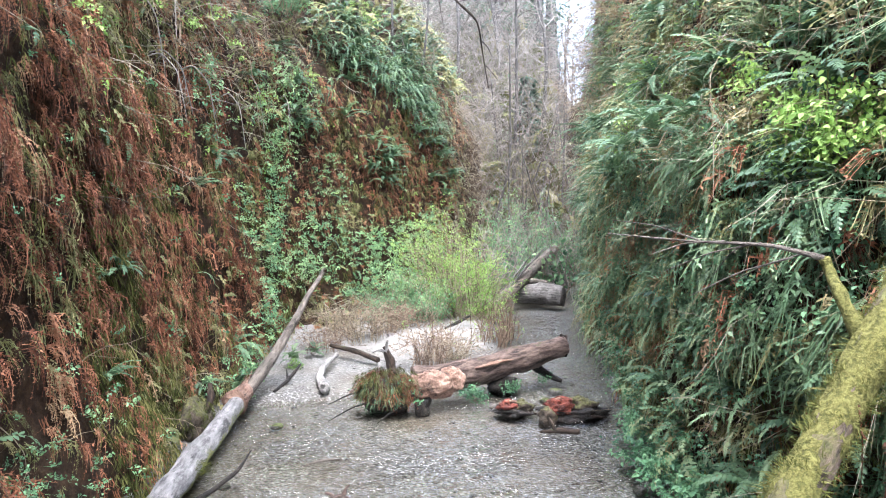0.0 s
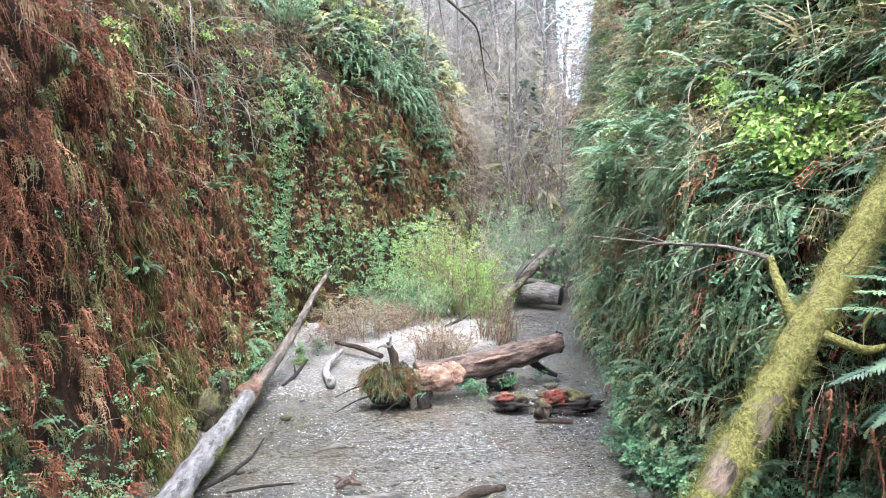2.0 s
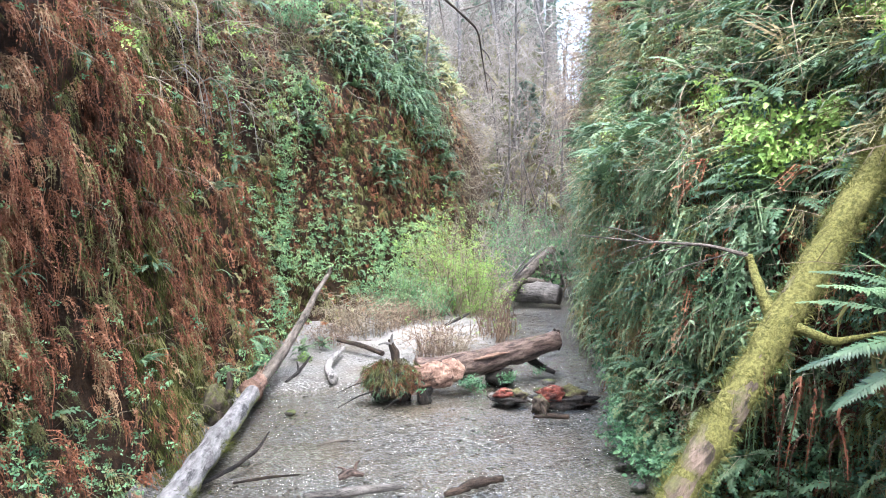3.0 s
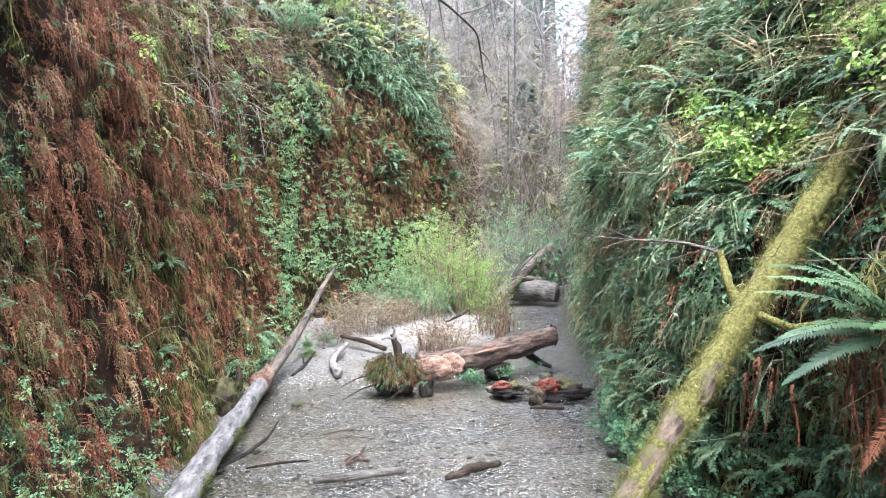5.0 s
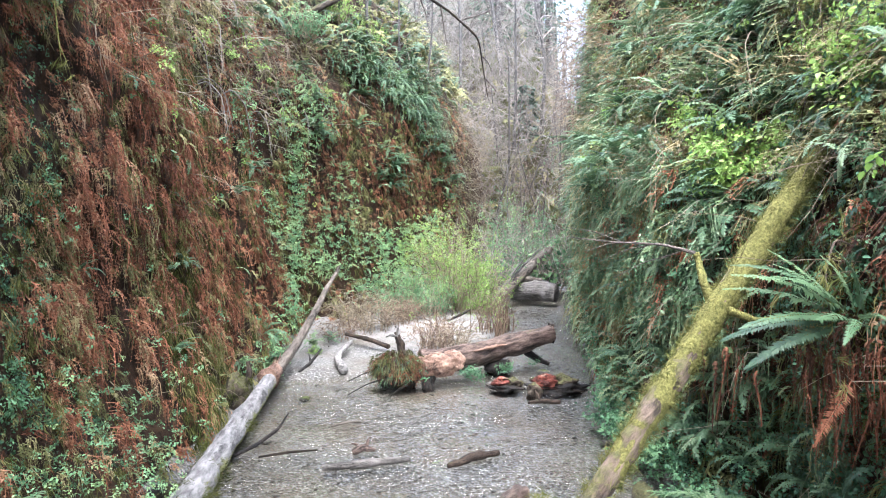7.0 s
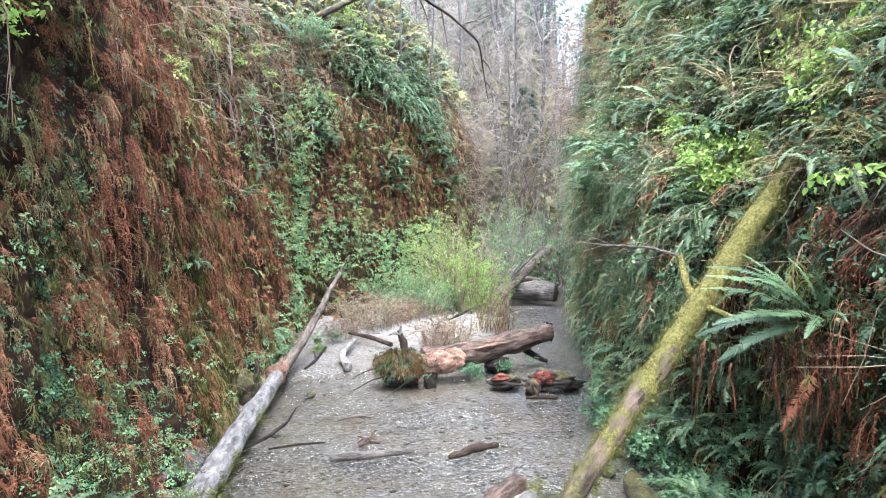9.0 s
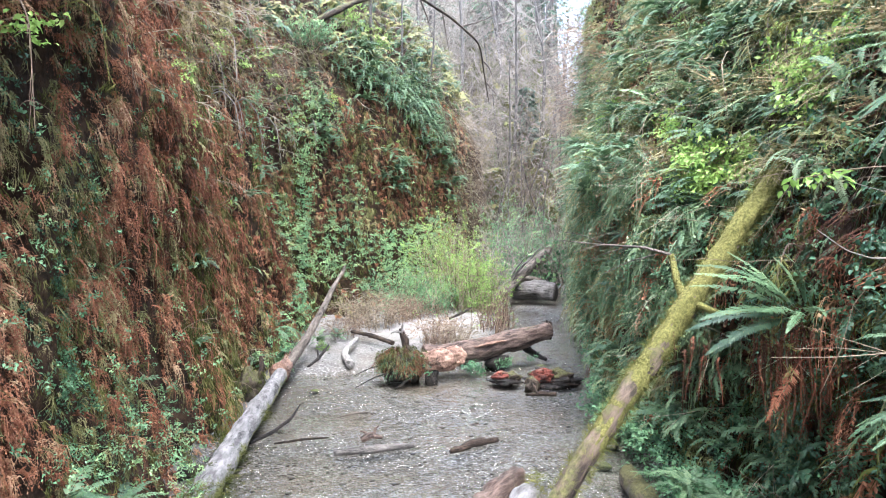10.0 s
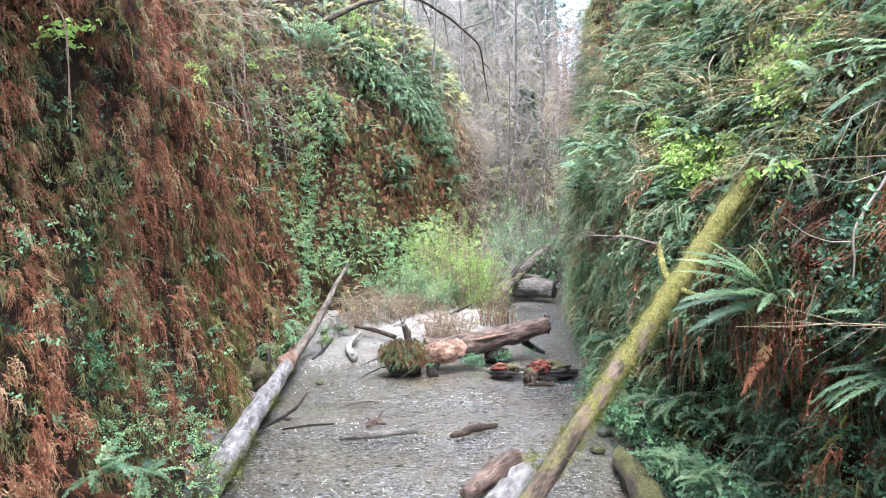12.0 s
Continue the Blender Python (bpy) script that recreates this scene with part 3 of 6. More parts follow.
def patches(p, spots):
    """How much each place lies inside the given ovals (y, z, half length, half height, weight)."""
    w = np.zeros(len(p))
    wob = 0.6 * (fbm(p * 1.1 + 31, 3) - 0.5)
    for y, z, ry, rz, k in spots:
        d = np.hypot((p[:, 1] - y) / ry, (p[:, 2] - z) / rz) + wob
        w = np.maximum(w, k * (1 - smooth(d, 0.7, 1.15)))
    return w


L_LEAF = [(3.9, 0.6, 0.9, 0.7, 1), (2.4, 1.1, 0.6, 0.6, 0.8), (2.9, 2.3, 0.2, 0.8, 0.7), (3.4, 1.6, 0.25, 0.6, 0.8), (2.3, 3.5, 0.25, 0.6, 0.35), (1.5, 3.0, 0.2, 0.5, 0.4), (12.4, 3.2, 0.5, 0.9, 0.6), (14.6, 4.6, 0.5, 1.5, 1), (14.2, 5.9, 0.5, 0.6, 0.7), (4.9, 0.8, 0.9, 0.6, 1), (3.2, 3.7, 0.2, 0.5, 0.5), (14.3, 2.8, 0.8, 1.3, 1),
          (16.2, 2.4, 1.3, 1.3, 1), (18.4, 1.9, 2.0, 1.2, 1), (21, 2.0, 2, 1.5, 0.8), (13.2, 1.2, 1.2, 0.8, 0.7), (11, 5.6, 0.8, 1.0, 0.5), (15.5, 6.4, 1.2, 1.2, 0.6), (17, 4.5, 0.8, 0.7, 0.35), (10.6, 0.5, 1.0, 0.5, 0.7), (6, 1.2, 0.6, 1.0, 0.35)]
L_FERN = [(20.0, 8.5, 1.4, 1.3, 1), (22, 7.6, 1.8, 1.5, 1), (18.6, 8.6, 0.8, 0.9, 0.6), (19.2, 4.9, 0.7, 0.8, 0.9), (23, 5.5, 1.5, 2, 0.6), (16.5, 6.0, 2.0, 1.2, 0.2), (13, 5, 4, 3, 0.05), (9, 2.5, 3, 3, 0.015), (23.5, 8.5, 1.5, 1.5, 0.7)]
L_MOSS = [(7.3, 2.2, 0.35, 1.9, 0.9), (10.4, 2.2, 0.3, 1.6, 0.6), (7.7, 1.7, 0.5, 1.8, 1), (8.4, 0.6, 0.8, 0.9, 0.8), (6.8, 1.0, 0.4, 1.2, 0.7), (9.6, 1.0, 0.5, 1.0, 0.6), (5.6, 4.8, 0.3, 2.0, 0.3), (9.0, 4.2, 0.5, 2.5, 0.5), (3.3, 2.8, 0.4, 1.5, 0.5)]
L_TWIG = [(11, 7.2, 4.0, 1.6, 1), (14.5, 7.8, 2.5, 1.8, 1), (14, 5.8, 1.2, 0.9, 0.7), (16.5, 9.5, 3, 1.6, 0.8), (25, 6.5, 1.8, 4.5, 1), (27.5, 5, 2.5, 5, 1), (7, 6.5, 2.5, 1.5, 0.45)]


# spots where cover is left out and near-black soil stands for shade
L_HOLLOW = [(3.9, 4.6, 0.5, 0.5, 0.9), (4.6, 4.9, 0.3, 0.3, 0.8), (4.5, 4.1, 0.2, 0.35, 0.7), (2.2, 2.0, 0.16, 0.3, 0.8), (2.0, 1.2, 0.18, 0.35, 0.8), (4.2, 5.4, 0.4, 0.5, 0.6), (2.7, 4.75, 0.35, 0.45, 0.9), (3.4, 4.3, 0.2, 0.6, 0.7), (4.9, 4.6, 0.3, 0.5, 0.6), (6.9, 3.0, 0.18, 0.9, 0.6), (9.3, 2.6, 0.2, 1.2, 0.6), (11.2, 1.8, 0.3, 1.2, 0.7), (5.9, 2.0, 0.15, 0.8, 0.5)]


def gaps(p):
    """0 in hollows between the hanging clumps, where dark soil stands for shade; 1 elsewhere."""
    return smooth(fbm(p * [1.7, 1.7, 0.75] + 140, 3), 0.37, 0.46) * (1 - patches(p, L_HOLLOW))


def cover_left():
    # crowns of withered fronds, in tiers down the cliff
    p, n = along("left", 12500, 1.0, 26, 0.1, 8.8)
    stripe = fbm(p * [1.25, 1.25, 0.3] + 80, 3)
    w = 0.3 + 0.75 * smooth(fbm(p * [1.2, 1.2, 0.5] + 2, 3), 0.34, 0.52)
    w = w * (1 - 0.25 * smooth(p[:, 1], 9, 15)) * (1 - 0.4 * smooth(p[:, 2], 5.6, 8.0))
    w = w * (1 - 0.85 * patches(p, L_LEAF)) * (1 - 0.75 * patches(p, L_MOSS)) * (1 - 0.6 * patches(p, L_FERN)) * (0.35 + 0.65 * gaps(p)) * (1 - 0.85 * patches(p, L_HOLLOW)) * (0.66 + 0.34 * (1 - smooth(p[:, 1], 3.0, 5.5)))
    k = rng.random(len(p)) < w
    p, n, stripe = p[k], n[k], stripe[k]
    m = len(p)
    out = np.stack([rng.normal(0, 0.12, m), rng.normal(0, 0.12, m), -np.ones(m)], 1) + n * rng.normal(0.05, 0.1, m)[:, None]
    tone = np.clip(-0.02 + 0.95 * fbm(p * [1.3, 1.3, 0.7] + 60, 3) + rng.normal(0, 0.2, m), 0, 1)
    off, size = rng.uniform(0.02, 0.14, m)[:, None], rng.uniform(0.24, 0.52, m)
    olive = stripe + rng.normal(0, 0.09, m) > 0.6 - 0.08 * smooth(p[:, 2], 3.5, 7) - 0.13 * (1 - smooth(p[:, 1], 2.4, 3.6))
    near, far = p[:, 1] < 6.2, p[:, 1] > 10.5
    for sel, shapes in ((near, C_NEAR), (~near & ~far, C_MID), (far, C_FAR)):
        for tint, mat, nm, label in ((~olive, M_DEAD, "dead_fern_tiers", "dead rust-brown ferns hanging in tiers down the cliff"), (olive, M_OLIVE, "faded_fern_tiers", "faded olive and straw ferns hanging down the cliff")):
            q = sel & tint
            scatter(nm, shapes, (p + n * off)[q], out[q], n[q] + rng.normal(0, 0.15, (q.sum(), 3)), size[q] * (0.5 + 0.38 * smooth(p[q][:, 1], 2.5, 5.5) if shapes is C_NEAR else 1.0), mat, label, "dead ferns", tone[q])
    # close small growth where the cliff stands nearest
    p, n = along("left", 3300, 1.0, 5.0, 0.2, 6.2)
    k = rng.random(len(p)) < (0.9 - 0.5 * smooth(p[:, 1], 3.5, 5.0)) * (1 - 0.8 * patches(p, L_HOLLOW))
    p, n = p[k], n[k]
    m = len(p)
    kind = fbm(p * [1.6, 1.6, 0.9] + 64, 3) + rng.normal(0, 0.07, m)
    for sel, shapes, mat, lo, hi, nm, label, sort in ((kind < 0.44, C_MID, M_DEAD, 0.14, 0.26, "small_dead_ferns", "small dead brown fronds matted on the cliff", "dead ferns"), ((kind >= 0.44) & (kind < 0.54), H_MOSS, M_OLIVE, 0.1, 0.18, "small_faded_thatch", "short olive and straw thatch on the cliff", "old ferns"), ((kind >= 0.54) & (kind < 0.62), H_MOSS, M_MOSS, 0.1, 0.18, "small_moss_tufts", "yellow-green moss tufts on the cliff", "moss"), (kind >= 0.62, S_LEAF, M_LEAF, 0.4, 0.7, "small_creeper", "small green creeper leaves on the cliff", "creeper")):
        q = sel.sum()
        scatter(nm, shapes, p[sel] + n[sel] * rng.uniform(0.0, 0.1, q)[:, None], np.tile([0, 0, -1.0], (q, 1)) + n[sel] * 0.2 + rng.normal(0, 0.25, (q, 3)), n[sel] + rng.normal(0, 0.25, (q, 3)), rng.uniform(lo, hi, q), mat, label, sort, np.clip(rng.normal(0.45, 0.22, q), 0, 1))
    # shaggy thatch under the fronds
    p, n = along("left", 9000, 1.0, 22, 0.1, 9.0)
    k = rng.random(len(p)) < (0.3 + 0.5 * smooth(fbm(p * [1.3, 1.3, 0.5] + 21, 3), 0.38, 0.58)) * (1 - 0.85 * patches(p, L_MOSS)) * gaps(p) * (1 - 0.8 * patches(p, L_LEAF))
    p, n = p[k], n[k]
    m = len(p)
    straw = rng.random(m) < 0.35 + 0.5 * smooth(fbm(p * [1.0, 1.0, 0.4] + 55, 3), 0.45, 0.6)
    size = rng.uniform(0.13, 0.28, m) * (0.45 + 0.55 * smooth(p[:, 1], 3, 8))
    for sel, mat, nm, label in ((straw, M_OLIVE, "faded_thatch", "olive and straw thatch of old stalks on the cliff"), (~straw, M_DEAD, "dead_fern_thatch", "shaggy rust-brown thatch of dead fern stalks")):
        q = sel.sum()
        scatter(nm, H_MOSS, p[sel] + n[sel] * rng.uniform(0.03, 0.18, q)[:, None], np.tile([0, 0, -1.0], (q, 1)) + n[sel] * 0.15 + rng.normal(0, 0.2, (q, 3)), n[sel], size[sel], mat, label, "old ferns", np.clip(rng.normal(0.4, 0.22, q), 0, 1))
    # older olive fronds among them
    p, n = along("left", 3400, 1.0, 27, 0.1, 10)
    w = 0.2 + 0.8 * smooth(fbm(p * [1.1, 1.1, 0.6] + 80, 3), 0.4, 0.62)
    w = np.maximum(w * 0.6, patches(p, L_TWIG) * 0.8) * smooth(p[:, 1], 6, 8)
    k = rng.random(len(p)) < w
    p, n = p[k], n[k]
    m = len(p)
    out = np.stack([rng.normal(0, 0.3, m), rng.normal(0, 0.3, m), rng.normal(-0.7, 0.4, m)], 1) + n * 0.6
    scatter("faded_fern_cover", F_FAR, p + n * 0.15, out, n + [0, 0, 0.6] + rng.normal(0, 0.3, (m, 3)), rng.uniform(0.2, 0.45, m), M_OLIVE, "faded olive fern fronds on the cliff", "ferns", rng.uniform(0.0, 0.6, m))
    # small leaves
    p, n = along("left", 17000, 1.0, 25, 0.1, 8)
    w = np.maximum(patches(p, L_LEAF), 0.012 + 0.05 * (1 - smooth(p[:, 1], 4, 6.5)) * smooth(fbm(p * [1.5, 1.5, 0.7] + 77, 3), 0.46, 0.56))
    k = rng.random(len(p)) < w * (0.35 + 0.65 * smooth(fbm(p * 2.5 + 7, 2), 0.3, 0.55))
    p, n = p[k], n[k]
    m = len(p)
    out = n * 0.8 + rng.normal(0, 0.5, (m, 3)) + [0, 0, -0.35]
    scatter("creeper_leaves", S_LEAF, p + n * rng.uniform(0.15, 0.42, m)[:, None], out, n * 0.5 + [0, 0, 1.0] + rng.normal(0, 0.2, (m, 3)), rng.uniform(0.6, 1.05, m) * (0.6 + 0.4 * smooth(p[:, 1], 4, 8)), M_LEAF, "fresh green creeper leaves in patches on the cliff", "creeper", np.clip(0.2 + 0.2 * smooth(p[:, 1], 9, 14) + 0.65 * fbm(p * 1.2 + 90, 2) + rng.normal(0, 0.18, m), 0, 1))
    # moss curtains
    p, n = along("left", 14000, 1.0, 24, 0.0, 7)
    w = np.maximum(patches(p, L_MOSS), 0.3 * smooth(p[:, 1], 4, 8) * smooth(fbm(p * [1.5, 1.5, 0.5] + 33, 3), 0.44, 0.58))
    k = rng.random(len(p)) < w
    p, n = p[k], n[k]
    m = len(p)
    scatter("hanging_moss", H_MOSS, p + n * rng.uniform(0.06, 0.22, m)[:, None], np.tile([0, 0, -1.0], (m, 1)) + n * 0.15 + rng.normal(0, 0.06, (m, 3)), n, rng.uniform(0.16, 0.36, m) * (0.5 + 0.5 * smooth(p[:, 1], 3, 8)), M_MOSS, "dark green moss hanging in strips on the cliff", "moss")
    # living ferns
    p, n = along("left", 7000, 1.0, 27, 0.4, 10.5)
    k = rng.random(len(p)) < np.maximum(patches(p, L_FERN) * 0.3, 0.016) * smooth(p[:, 1], 3.5, 7)
    p, n = p[k], n[k]
    m = len(p)
    out = n * 0.8 + rng.normal(0, 0.45, (m, 3)) + [0, 0, -0.25]
    scatter("hanging_fern_cover", F_MID, p + n * 0.12, out, n * 0.4 + [0, 0, 1.0], rng.uniform(0.3, 0.65, m), M_FERN, "blue-green sword ferns drooping from the cliff", "ferns", np.clip(rng.normal(0.5, 0.2, m), 0, 1))
    # dry twigs and stems
    p, n = along("left", 4600, 4.5, 30, 0.5, 12)
    k = rng.random(len(p)) < np.maximum(patches(p, L_TWIG), 0.06)
    p, n = p[k], n[k]
    m = len(p)
    out = n * 0.7 + rng.normal(0, 0.6, (m, 3)) + [0, 0, -0.2]
    scatter("dry_stems_on_cliff", T_BARE, p + n * 0.1, out, np.tile([0, 0, 1.0], (m, 1)), rng.uniform(0.4, 1.0, m), M_STRAW, "tangled straw-coloured dry stems over the cliff edge", "dry stems")
    # long drooping fern straps at the rim
    p, n = along("left", 2600, 14, 25, 6.5, 10.5)
    k = rng.random(len(p)) < patches(p, L_FERN) * 0.6
    p, n = p[k], n[k]
    m = len(p)
    scatter("drooping_fern_straps", G_STRAP, p + n * 0.2, n * 0.8 + rng.normal(0, 0.4, (m, 3)) + [0, 0, -0.2], n * 0.5 + [0, 0, 1.0], rng.uniform(0.6, 1.1, m), M_FERN, "long blue-green fern fronds drooping from the cliff rim", "ferns", rng.uniform(0.3, 0.9, m))
    # growth on the slope above the rim
    p, n = along("left", 2600, 10, 32, 8.5, 16)
    m = len(p)
    up = n * 0.4 + rng.normal(0, 0.5, (m, 3)) + [0, 0, 0.5]
    g = rng.random(m)
    for sel, shapes, mat, nm, label in ((g < 0.4, T_FINE, M_REDSTEM, "rim_dry_stems", "straw-coloured dry stems on the slope above the cliff"), ((g >= 0.4) & (g < 0.75), F_FAR, M_OLIVE, "rim_old_ferns", "faded ferns on the slope above the cliff"), (g >= 0.75, F_MID, M_FERN, "rim_ferns", "green ferns on the slope above the cliff")):
        q = sel.sum()
        scatter(nm, shapes, p[sel] + n[sel] * 0.1, up[sel], np.tile([0.2, -0.5, 1.0], (q, 1)), rng.uniform(0.6, 1.3, q), mat, label, "undergrowth", rng.uniform(0.0, 0.55, q))
    # spring shoots
    p, n = along("left", 230, 7.0, 24, 3.5, 10)
    m = len(p)
    scatter("spring_shoots_on_cliff", S_LEAF, p + n * 0.16, n + rng.normal(0, 0.4, (m, 3)), np.tile([0, 0, 1.0], (m, 1)), rng.uniform(0.5, 1.0, m), M_BRIGHT, "yellow-green spring shoots scattered on the cliff", "shoots")


R_FERN = [(14, 4.2, 2.0, 1.2, 1), (11, 4.2, 2.5, 2, 0.9), (4, 6, 4, 2.5, 0.8), (3, 4, 5, 4, 0.7), (8, 3.5, 5, 3.5, 0.8), (13, 3, 4, 3.5, 0.8), (5.5, 0.8, 3, 0.8, 0.8), (17, 3, 3, 3, 0.6)]
R_LEAF = [(2.5, 5.2, 2.0, 1.0, 0.6), (5.0, 5.5, 2.0, 0.8, 0.6), (9.5, 3.0, 2.0, 1.2, 0.35), (7.5, 3.9, 1.4, 0.5, 1), (5.9, 3.95, 0.8, 0.4, 0.9), (8.6, 3.3, 1.5, 0.6, 0.7), (5.7, 4.9, 0.8, 0.5, 0.7), (10.5, 4.6, 1.5, 1.2, 0.5), (4.0, 0.7, 1.6, 0.7, 1), (4.3, 3.7, 1.2, 0.6, 1), (6.0, 2.7, 1.5, 0.8, 0.5), (2.2, 1.0, 1.2, 0.6, 0.8), (1.2, 2.2, 0.8, 1.5, 0.5), (7.5, 0.6, 1.5, 0.6, 0.7), (3, 4.6, 1.5, 0.7, 0.5), (11, 1.0, 2.5, 0.9, 0.5)]
R_DEAD = [(9.0, 3.3, 1.6, 0.9, 0.8), (7.0, 3.1, 1.0, 0.7, 0.55), (12.0, 4.2, 1.5, 1.0, 0.6), (9.5, 2.6, 3.0, 2.2, 0.45), (13.5, 3.2, 3.5, 3, 0.5), (2.0, 1.8, 0.6, 0.7, 1), (1.0, 1.6, 0.5, 0.8, 0.9), (8, 2.3, 0.6, 1.2, 0.6), (10.5, 2.0, 0.7, 1.4, 0.6), (7.0, 4.4, 1.2, 0.8, 0.5), (14, 5, 1.5, 2, 0.6), (16, 3.5, 1.5, 2, 0.5)]
# ovals of the bank's hollow, where lowered leaf tones stand for shade
R_SHADE = [(2.4, 2.1, 1.1, 0.9, 1), (0.9, 2.4, 1.3, 1.6, 1), (2.8, 3.0, 0.9, 0.5, 0.85)]
R_MOSS = [(12.0, 2.0, 3.0, 2.0, 0.4), (7.0, 1.1, 2.5, 1.1, 0.55), (10.0, 1.0, 2.0, 1.0, 0.55), (3.4, 4.3, 0.6, 0.6, 1), (3.0, 4.9, 0.8, 0.5, 0.9), (4.4, 4.7, 0.7, 0.5, 0.8), (8.5, 2.2, 0.8, 1.2, 0.6), (13, 2.0, 1.5, 1.2, 0.6), (6.2, 2.2, 0.6, 0.6, 0.6)]
R_TWIG = [(6.5, 5.6, 1.2, 0.5, 0.9), (8.5, 4.6, 1.0, 0.7, 0.9), (5.2, 4.4, 0.8, 0.5, 0.9), (6, 4.4, 1.6, 0.6, 1), (3.5, 4.2, 1.5, 0.9, 0.7), (12, 6.8, 3, 1.5, 1), (17, 6, 2, 3, 1), (9, 5.8, 2, 1, 0.6), (5.5, 2.7, 2.0, 0.5, 0.6)]


def cover_right():
    p, n = along("right", 13000, 0.0, 20, 0.1, 8.5)
    k = rng.random(len(p)) < (0.45 + 0.55 * smooth(p[:, 1], 1.6, 3.2)) * np.maximum(patches(p, R_FERN), 0.25) * (1 - 0.75 * patches(p, R_SHADE)) * (0.4 + 0.6 * smooth(fbm(p * 1.4 + 3, 2), 0.3, 0.5)) * 0.22
    p, n = p[k], n[k]
    near = p[:, 1] < 6.5
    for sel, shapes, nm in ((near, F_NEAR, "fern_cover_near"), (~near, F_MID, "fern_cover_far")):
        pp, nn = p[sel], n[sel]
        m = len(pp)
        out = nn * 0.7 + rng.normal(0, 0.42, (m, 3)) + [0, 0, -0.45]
        # tone drops in the hollow to imitate its shade and rises farther along
        scatter("sword_fern_cover", shapes, pp + nn * rng.uniform(0.05, 0.2, m)[:, None], out, nn * 0.5 + [0, 0, 1.0], rng.uniform(0.26, 0.55, m) * (1 + 0.35 * smooth(pp[:, 1], 4, 9)), M_FERN, "dense blue-green sword ferns covering the bank", "ferns", np.clip(0.22 + 0.75 * fbm(pp * 1.3 + 20, 2) + rng.normal(0, 0.15, m) - 0.4 * patches(pp, R_SHADE) + 0.2 * smooth(pp[:, 1], 3.5, 6), 0, 1))
    p, n = along("right", 12000, 0.0, 20, 0.1, 8)
    k = rng.random(len(p)) < np.maximum(patches(p, R_LEAF) * 0.9, 0.08) * (1 - 0.2 * patches(p, R_SHADE)) * (0.4 + 0.6 * smooth(p[:, 1], 1.6, 3.2))
    p, n = p[k], n[k]
    m = len(p)
    # creeper tone drops in the hollow as painted shade, and at the near end
    scatter("bank_creeper_leaves", S_LEAF, p + n * rng.uniform(0.08, 0.35, m)[:, None], n * 0.8 + rng.normal(0, 0.5, (m, 3)) + [0, 0, -0.2], n * 0.5 + [0, 0, 1.0] + rng.normal(0, 0.2, (m, 3)), rng.uniform(0.5, 1.0, m), M_LEAF, "green creeper and herb leaves on the bank", "creeper", np.clip(0.1 + 0.7 * fbm(p * 1.2 + 70, 2) + rng.normal(0, 0.18, m) - 0.4 * patches(p, R_SHADE) - 0.15 * (1 - smooth(p[:, 1], 3, 5)), 0, 1))
    p, n = along("right", 2100, 0.0, 20, 0.2, 8.5)
    k = rng.random(len(p)) < np.maximum(np.maximum(patches(p, R_DEAD), 0.2), 0.4 * patches(p, R_SHADE)) * (0.3 + 0.7 * smooth(p[:, 1], 1.4, 2.2))
    p, n = p[k], n[k]
    m = len(p)
    out = np.stack([rng.normal(0, 0.25, m), rng.normal(0, 0.25, m), -np.ones(m)], 1) + n * 0.25
    size, tone = rng.uniform(0.25, 0.55, m), np.clip(rng.normal(0.4, 0.22, m), 0, 1)
    near = p[:, 1] < 6
    for sel, shapes in ((near, C_NEAR), (~near, C_FAR)):
        scatter("bank_dead_ferns", shapes, (p + n * 0.08)[sel], out[sel], n[sel] + rng.normal(0, 0.2, (sel.sum(), 3)), size[sel], M_DEAD, "rust-brown dead fern fronds between the green ones", "dead ferns", tone[sel])
    p, n = along("right", 1900, 0.0, 18, 0.2, 6.5)
    k = rng.random(len(p)) < (1 - 0.85 * patches(p, R_SHADE)) * (0.4 + 0.5 * smooth(fbm(p * 1.2 + 44, 2), 0.42, 0.6))
    p, n = p[k], n[k]
    m = len(p)
    green = fbm(p * [1.1, 1.1, 0.6] + 92, 3) + rng.normal(0, 0.1, m) > 0.54
    near = p[:, 1] < 6
    for sel, shapes in ((near, C_NEAR), (~near, C_MID)):
        for tint, mat, nm, label in ((green, M_FERN, "bank_hanging_ferns", "dark green ferns drooping down the bank"), (~green, M_OLIVE, "bank_faded_ferns", "faded olive ferns drooping down the bank")):
            q = sel & tint
            scatter(nm, shapes, (p + n * 0.08)[q], np.tile([0, 0, -1.0], (q.sum(), 1)) + rng.normal(0, 0.2, (q.sum(), 3)), n[q] + rng.normal(0, 0.2, (q.sum(), 3)), rng.uniform(0.35, 0.7, q.sum()), mat, label, "ferns", np.clip(rng.normal(0.5, 0.2, q.sum()) + 0.2 * smooth(p[q][:, 1], 4, 7), 0, 1))
    p, n = along("right", 5200, 0.0, 24, 0.5, 9)
    k = rng.random(len(p)) < np.maximum(patches(p, R_TWIG) * 0.7, 0.12)
    p, n = p[k], n[k]
    m = len(p)
    out = n * 0.8 + rng.normal(0, 0.5, (m, 3)) + [0, 0, -0.3]
    scatter("bank_dry_stems", T_FINE, p + n * 0.1, out, np.tile([0, 0, 1.0], (m, 1)), rng.uniform(0.5, 1.1, m), M_STRAW, "straw-coloured and mossy dry stems hanging over the bank", "dry stems")
    p, n = along("right", 450, 14, 22, 6.5, 10)
    m = len(p)
